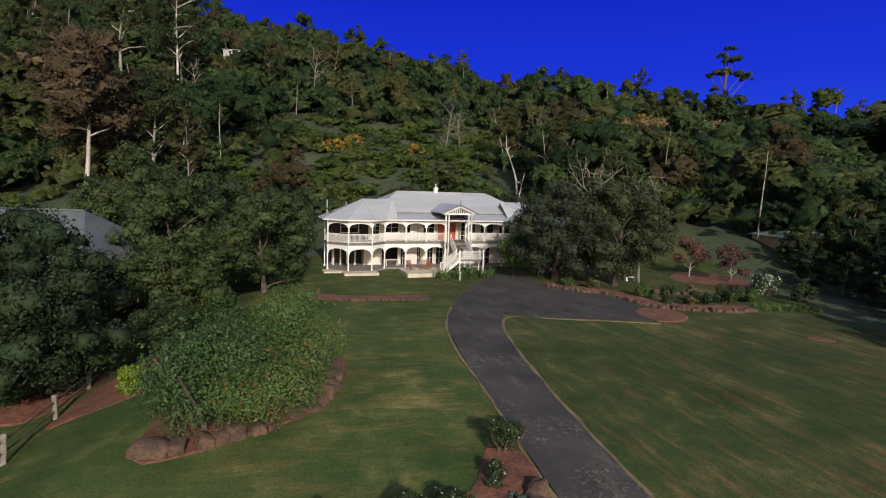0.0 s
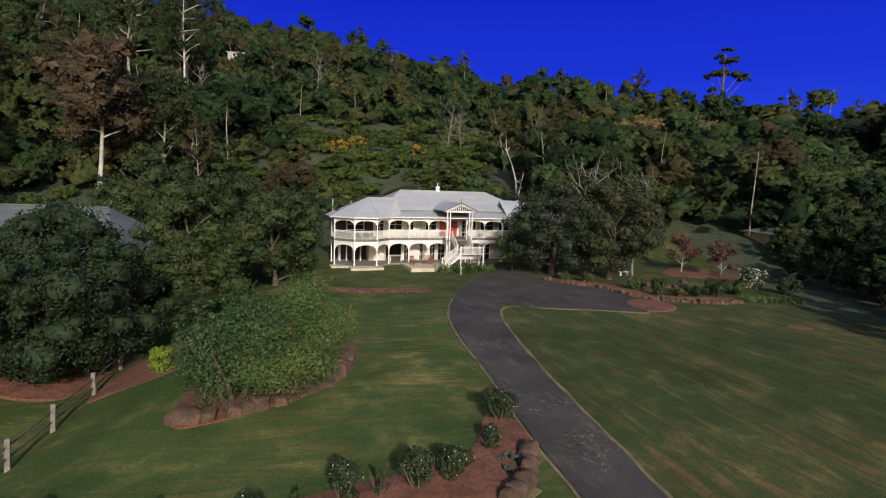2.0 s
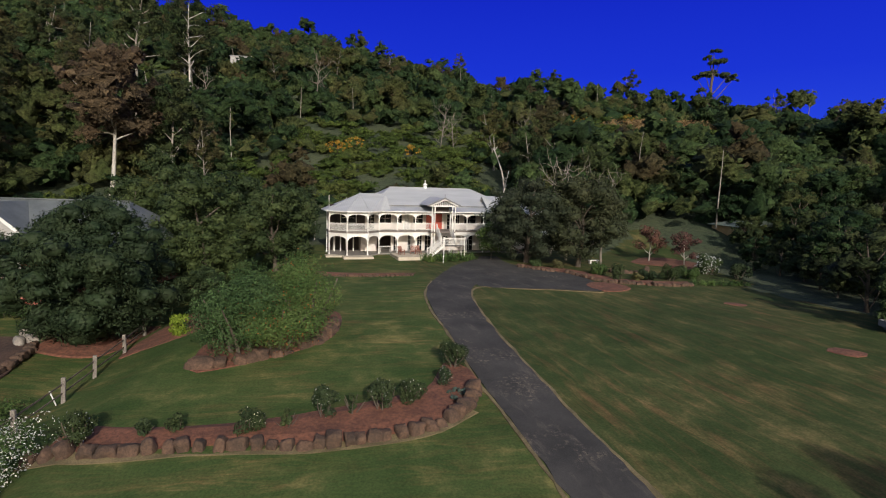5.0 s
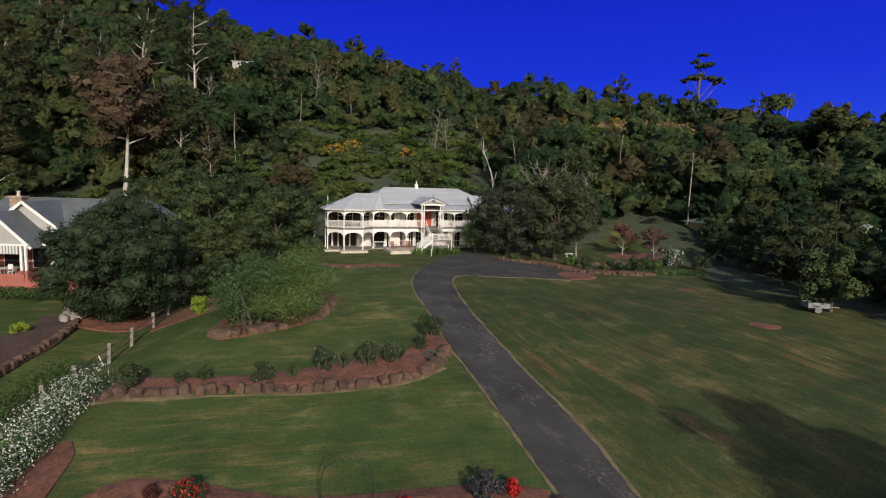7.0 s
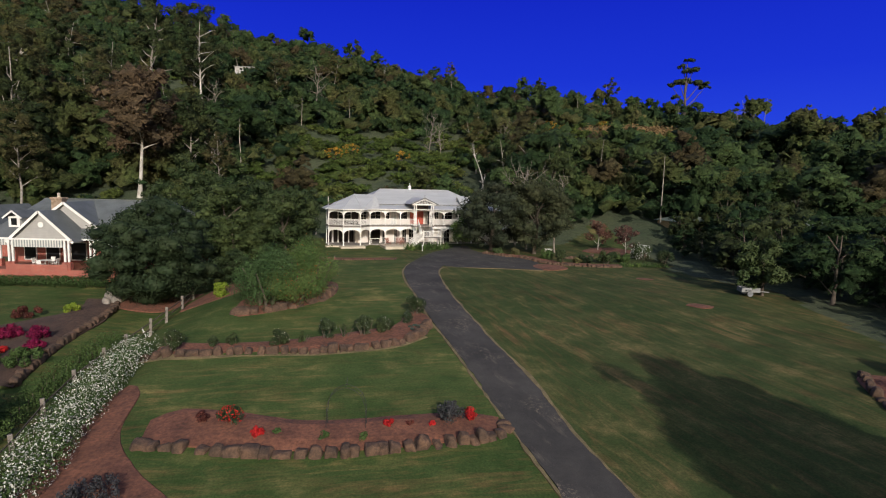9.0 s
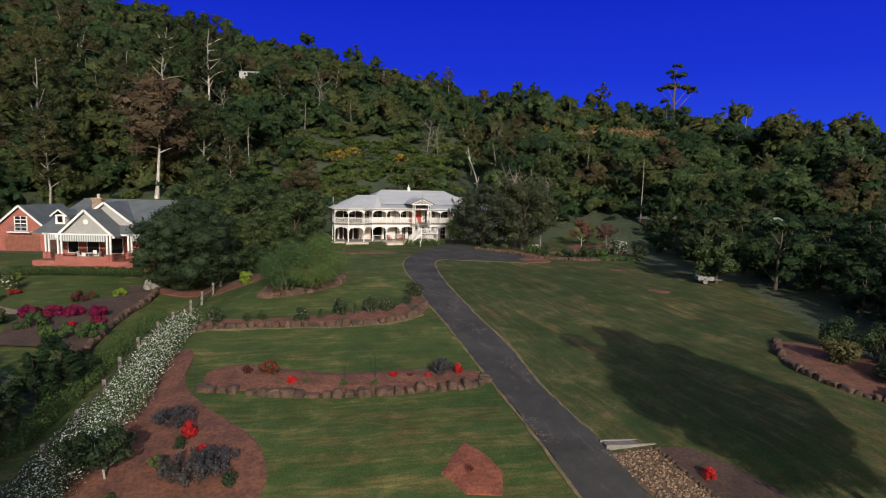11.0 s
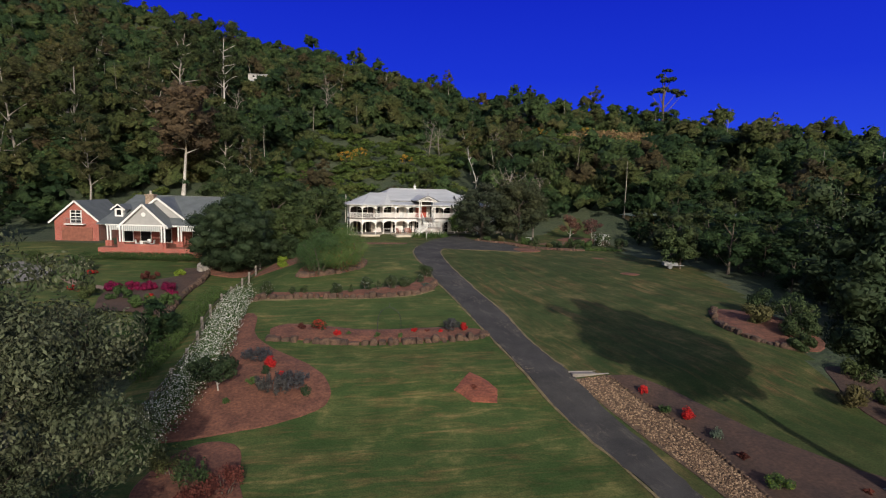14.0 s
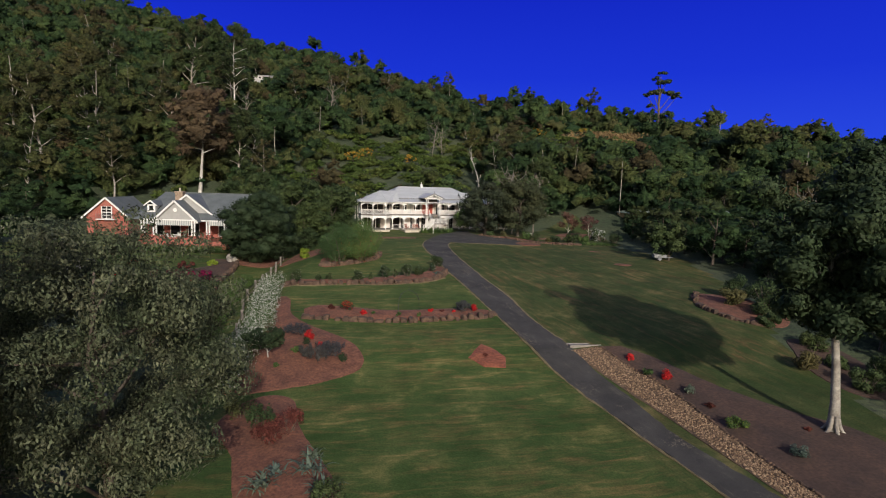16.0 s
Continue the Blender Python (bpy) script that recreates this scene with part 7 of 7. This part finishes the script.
def garage():
    r = thing("brick_garage", "red brick garage wing with white balcony window in its gable", "garage", Matrix.Translation((-50.6, -11.6, -1.4)))
    part("wall", box(-3.6, 3.6, 0.02, 9, -0.3, 3.4), M_BRICK, r)
    bm = bmesh.new()
    a = [bm.verts.new(p) for p in ((-3.6, 0, 3.4), (3.6, 0, 3.4), (0, 0, 6.5))]
    b = [bm.verts.new((v.co.x, 0.2, v.co.z)) for v in a]
    bm.faces.new(a); bm.faces.new(b[::-1])
    for i in range(3):
        j = (i + 1) % 3
        bm.faces.new((a[j], a[i], b[i], b[j]))
    bmesh.ops.recalc_face_normals(bm, faces=bm.faces)
    part("gable", bm, M_BRICK, r)
    for s in (-1, 1):
        part("roof", sheet([[(0, -0.4, 6.75), (s * 4.3, -0.4, 3.05), (s * 4.3, 9.4, 3.05), (0, 9.4, 6.75)][::s]], 0.1), M_SLATE, r)
        part("bargeboard", beam((0, -0.43, 6.62), (s * 4.32, -0.43, 2.9), 0.06, 0.28), M_WHITE, r, )
    w = part("window", box(-0.95, 0.95, -0.08, 0.0, 2.9, 5.1), M_WHITE, r)
    for x in (-0.78, 0.06):
        for z in (3.0, 3.55, 4.1, 4.65):
            part("pane", box(x, x + 0.72, -0.1, -0.085, z, z + 0.42), M_GLASS, w)
    bal = part("balcony", box(-1.6, 1.6, -0.75, 0.0, 2.7, 2.85), M_WHITE, r)
    for i in range(17):
        part("bar", box(-1.56 + i * 0.195, -1.54 + i * 0.195, -0.74, -0.72, 2.85, 3.75), M_GUTTER, bal)
    part("rail", box(-1.6, 1.6, -0.76, -0.7, 3.72, 3.78), M_GUTTER, bal)
    part("door", box(-2.4, 2.6, -0.06, 0.015, -0.2, 2.2), M_REDWOOD, r, "brown garage door")


garage()

# garden of the neighbour
hedge_run("front_hedge", "long dark-green hedge before the brick verandah", [(-39.0, -29.7), (-34.2, -29.1), (-29.0, -29.0), (-24.1, -29.2)], 1.8, 1.1, M_HEDGE, 9000, 0.09, ragged=0.08)
for k, (x, y, h, w, leaf, fl, nf, lab) in enumerate((
        (-22.6, -37.7, 0.9, 1.7, M_LEAF_LIME, None, 0, "bright yellow-green rounded shrub"), (-36.9, -32.2, 1.0, 1.4, M_LEAF_LIME, None, 0, "bright yellow-green rounded shrub"), (-25.4, -39.2, 1.0, 2.4, M_REDLEAF, None, 0, "dark red-leaved rounded shrub"),
        (-21.1, -43.8, 1.2, 2.0, M_PINK, M_PINK, 300, "magenta flowering azalea"), (-23.2, -44.2, 1.2, 2.2, M_PINK, M_PINK, 300, "magenta flowering azalea"), (-25.0, -44.4, 1.2, 2.2, M_PINK, M_PINK, 300, "magenta flowering azalea"), (-26.9, -44.6, 1.1, 2.0, M_PINK, M_PINK, 300, "magenta flowering azalea"), (-19.8, -46.3, 1.0, 1.6, M_PINK, M_PINK, 300, "magenta flowering azalea"),
        (-30.8, -44.6, 0.8, 2.0, M_REDFLOWER, M_REDFLOWER, 300, "bright red flowering bush"), (-21.8, -46.9, 0.5, 1.2, M_REDFLOWER, None, 0, "low red flowering mound"), (-33.1, -37.4, 0.6, 1.8, M_REDFLOWER, M_LEAF, 200, "low red flowering mound"), (-34.5, -36.4, 2.2, 1.8, M_LEAF, M_WHITEFLOWER, 160, "small shrub with large white blossoms"),
        (-18.9, -48.5, 1.4, 2.8, M_HEDGE, None, 0, "clipped rounded green shrub"), (-21.2, -49.6, 1.4, 3.0, M_HEDGE, None, 0, "clipped rounded green shrub"), (-24.7, -47.5, 1.5, 3.0, M_HEDGE, None, 0, "clipped rounded green shrub"), (-36.9, -34.7, 1.8, 3.4, M_HEDGE, None, 0, "clipped rounded green shrub"), (-28.4, -46.8, 1.6, 3.0, M_LEAF, None, 0, "rounded dark shrub"), (-33.7, -40.3, 1.2, 2.6, M_HEDGE, None, 0, "clipped rounded green shrub"), (-42.4, -33.3, 2.4, 4.0, M_LEAF, None, 0, "rounded dark shrub"))):
    shrub("garden_shrub", lab + " in the neighbour's garden", at(x, y), 720 + k, h, w, leaf, int(900 * max(0.6, h * w ** 0.6)), 0.085, fl, nf, 0.09, group="shrubs in the neighbour's garden")
structure(strip("bed_mulch", [(-20.8, -33.5), (-19.1, -38.4), (-19.0, -43.6), (-17.7, -51.5)], [(-23.6, -33.6), (-22.8, -37.6), (-27.5, -43.9), (-25.2, -51.3)], M_SOIL, 0.05, 0.1), "dark soil bed in the neighbour's garden")
rocks_along([(-20.6, -33.4), (-19.7, -36.6), (-19.4, -39.3), (-19.3, -43.0), (-18.7, -47.3), (-17.9, -51.2)], 0.8, "boulders of the rockery", "brown boulder in the garden rockery", 0.15)
rocks_along([(-21.8, -33.0), (-20.5, -33.7), (-21.4, -34.8)], 1.1, "pale rocks by the tree", "pale weathered boulder beside the tree", 0.2, PALE_ROCKS)
M_PATHGREY = surface("grey_gravel", (0.13, 0.12, 0.11), (0.20, 0.185, 0.17), 1.0, 14, 0.9, coord="pos")
structure(strip("path_gravel", [(-45.9, -31.4), (-42.0, -33.5), (-38.7, -36.4), (-37.5, -40.8)], [(-47, -37), (-43.8, -36.3), (-41.5, -38.6), (-40.5, -42.8)], M_PATHGREY, 0.06, 0.0, 5), "pale gravel drive of the neighbour", "path")
M_PATH = surface("pink_gravel", (0.16, 0.10, 0.08), (0.25, 0.17, 0.13), 1.0, 14, 0.9, coord="pos")
structure(strip("path_garden", [(-35.6, -38.3), (-32.7, -41.0), (-30.2, -42.3), (-28.1, -43.1)], [(-36.0, -39.3), (-33.1, -42.1), (-30.4, -43.2), (-28.3, -44.0)], M_PATH, 0.06, 0.0, 4), "pinkish curving garden path", "path")

# shrubs and trees in the shaded hollow beside the road
rngh = np.random.default_rng(900)
for k in range(58):
    x, y = -15.5 - 28 * rngh.random(), -56 - 36 * rngh.random()
    copy_thing((edge_a, edge_b)[k % 2], at(x, y, rngh.random() * 360, 0.30 + 0.28 * rngh.random(), 0.3))
for x, y, s in ((-47, -50, 0.8), (-54, -44, 0.9), (-60, -36, 1.0), (-62, -24, 1.0), (-45, -62, 0.9), (-58, -60, 1.1), (-68, -50, 1.2), (-64, -12, 1.1), (-42, -4, 0.9)):
    copy_thing(edge_b, at(x, y, x * 53 % 360, s))


# roofs among the trees
def cottage(name, label, x, y, z, w, d, h, wall, roof, turn=0, rise=1.1):
    r = thing(name, label, "house", Matrix.Translation((x, y, z)) @ pose(0, 0, 0, 0, 0, turn))
    part("wall", box(-w / 2, w / 2, -d / 2, d / 2, -2.5, h), wall, r)
    o = 0.5
    for poly in ([(-w / 2 - o, -d / 2 - o, h), (w / 2 + o, -d / 2 - o, h), (w / 4, 0, h + rise), (-w / 4, 0, h + rise)], [(w / 2 + o, d / 2 + o, h), (-w / 2 - o, d / 2 + o, h), (-w / 4, 0, h + rise), (w / 4, 0, h + rise)],
                 [(-w / 2 - o, d / 2 + o, h), (-w / 2 - o, -d / 2 - o, h), (-w / 4, 0, h + rise)], [(w / 2 + o, -d / 2 - o, h), (w / 2 + o, d / 2 + o, h), (w / 4, 0, h + rise)]):
        part("roof", sheet([poly], 0.1), roof, r)
    for k in (-0.28, 0.12):
        q = part("window", box(w * k, w * k + 1.2, -d / 2 - 0.05, -d / 2, h - 1.6, h - 0.5), M_WHITE, r)
        part("pane", box(w * k + 0.08, w * k + 1.12, -d / 2 - 0.07, -d / 2 - 0.052, h - 1.52, h - 0.58), M_GLASS, q)


M_GREENROOF = surface("grey_green_roof", (0.16, 0.20, 0.17), (0.24, 0.28, 0.25), 1, 8, 0.6)
M_YELLOWWALL = surface("ochre_render", (0.42, 0.27, 0.12), (0.52, 0.35, 0.17), 1, 8, 0.8)
cottage("far_cottage", "low house with grey-green roof among the trees", 58, 14, 1.6, 9, 7, 2.6, M_YELLOWWALL, M_GREENROOF, 10)
cottage("far_cottage", "small ochre house with grey-green roof among the trees", 71, 0.8, 1.8, 3.6, 4, 2.7, M_YELLOWWALL, M_GREENROOF, -10)
cottage("ridge_house", "white-roofed house on the ridge among the trees", -69.5, 160, ground_z(-69.5, 160) + 5.4, 8.5, 4, 0.9, M_CREAM, M_ROOF, 5, 0.5)

# tall trees beside the road, mostly out of view, added to shade the hollow
for x, y, s, src in ((-26, -88, 0.5, hill_a), (-33, -80, 0.5, hill_b), (-22, -98, 0.5, hill_b), (-40, -92, 0.6, hill_a), (-18, -82, 0.36, hill_a), (-16, -96, 0.42, hill_b), (-15.5, -76, 0.3, hill_b), (-28, -74, 0.4, hill_a), (-20, -92, 0.6, hill_a), (-24, -104, 0.62, hill_b), (-30, -98, 0.66, hill_a), (-36, -86, 0.6, hill_b), (-44, -80, 0.6, hill_a), (-19, -106, 0.6, hill_a), (-13.5, -99, 0.58, hill_b), (-9.5, -102, 0.55, hill_a), (-21, -113, 0.8, hill_b), (-28, -111, 0.85, hill_a), (-35, -109, 0.85, hill_b), (-43, -106, 0.85, hill_a), (-52, -100, 0.85, hill_b), (-12, -111, 0.95, hill_b), (-17, -116, 1.0, hill_a), (-13, -121, 1.05, hill_a), (-27, -120, 0.95, hill_a), (-38, -118, 0.95, hill_b)):
    copy_thing(src, at(x, y, x * 41 % 360, s))
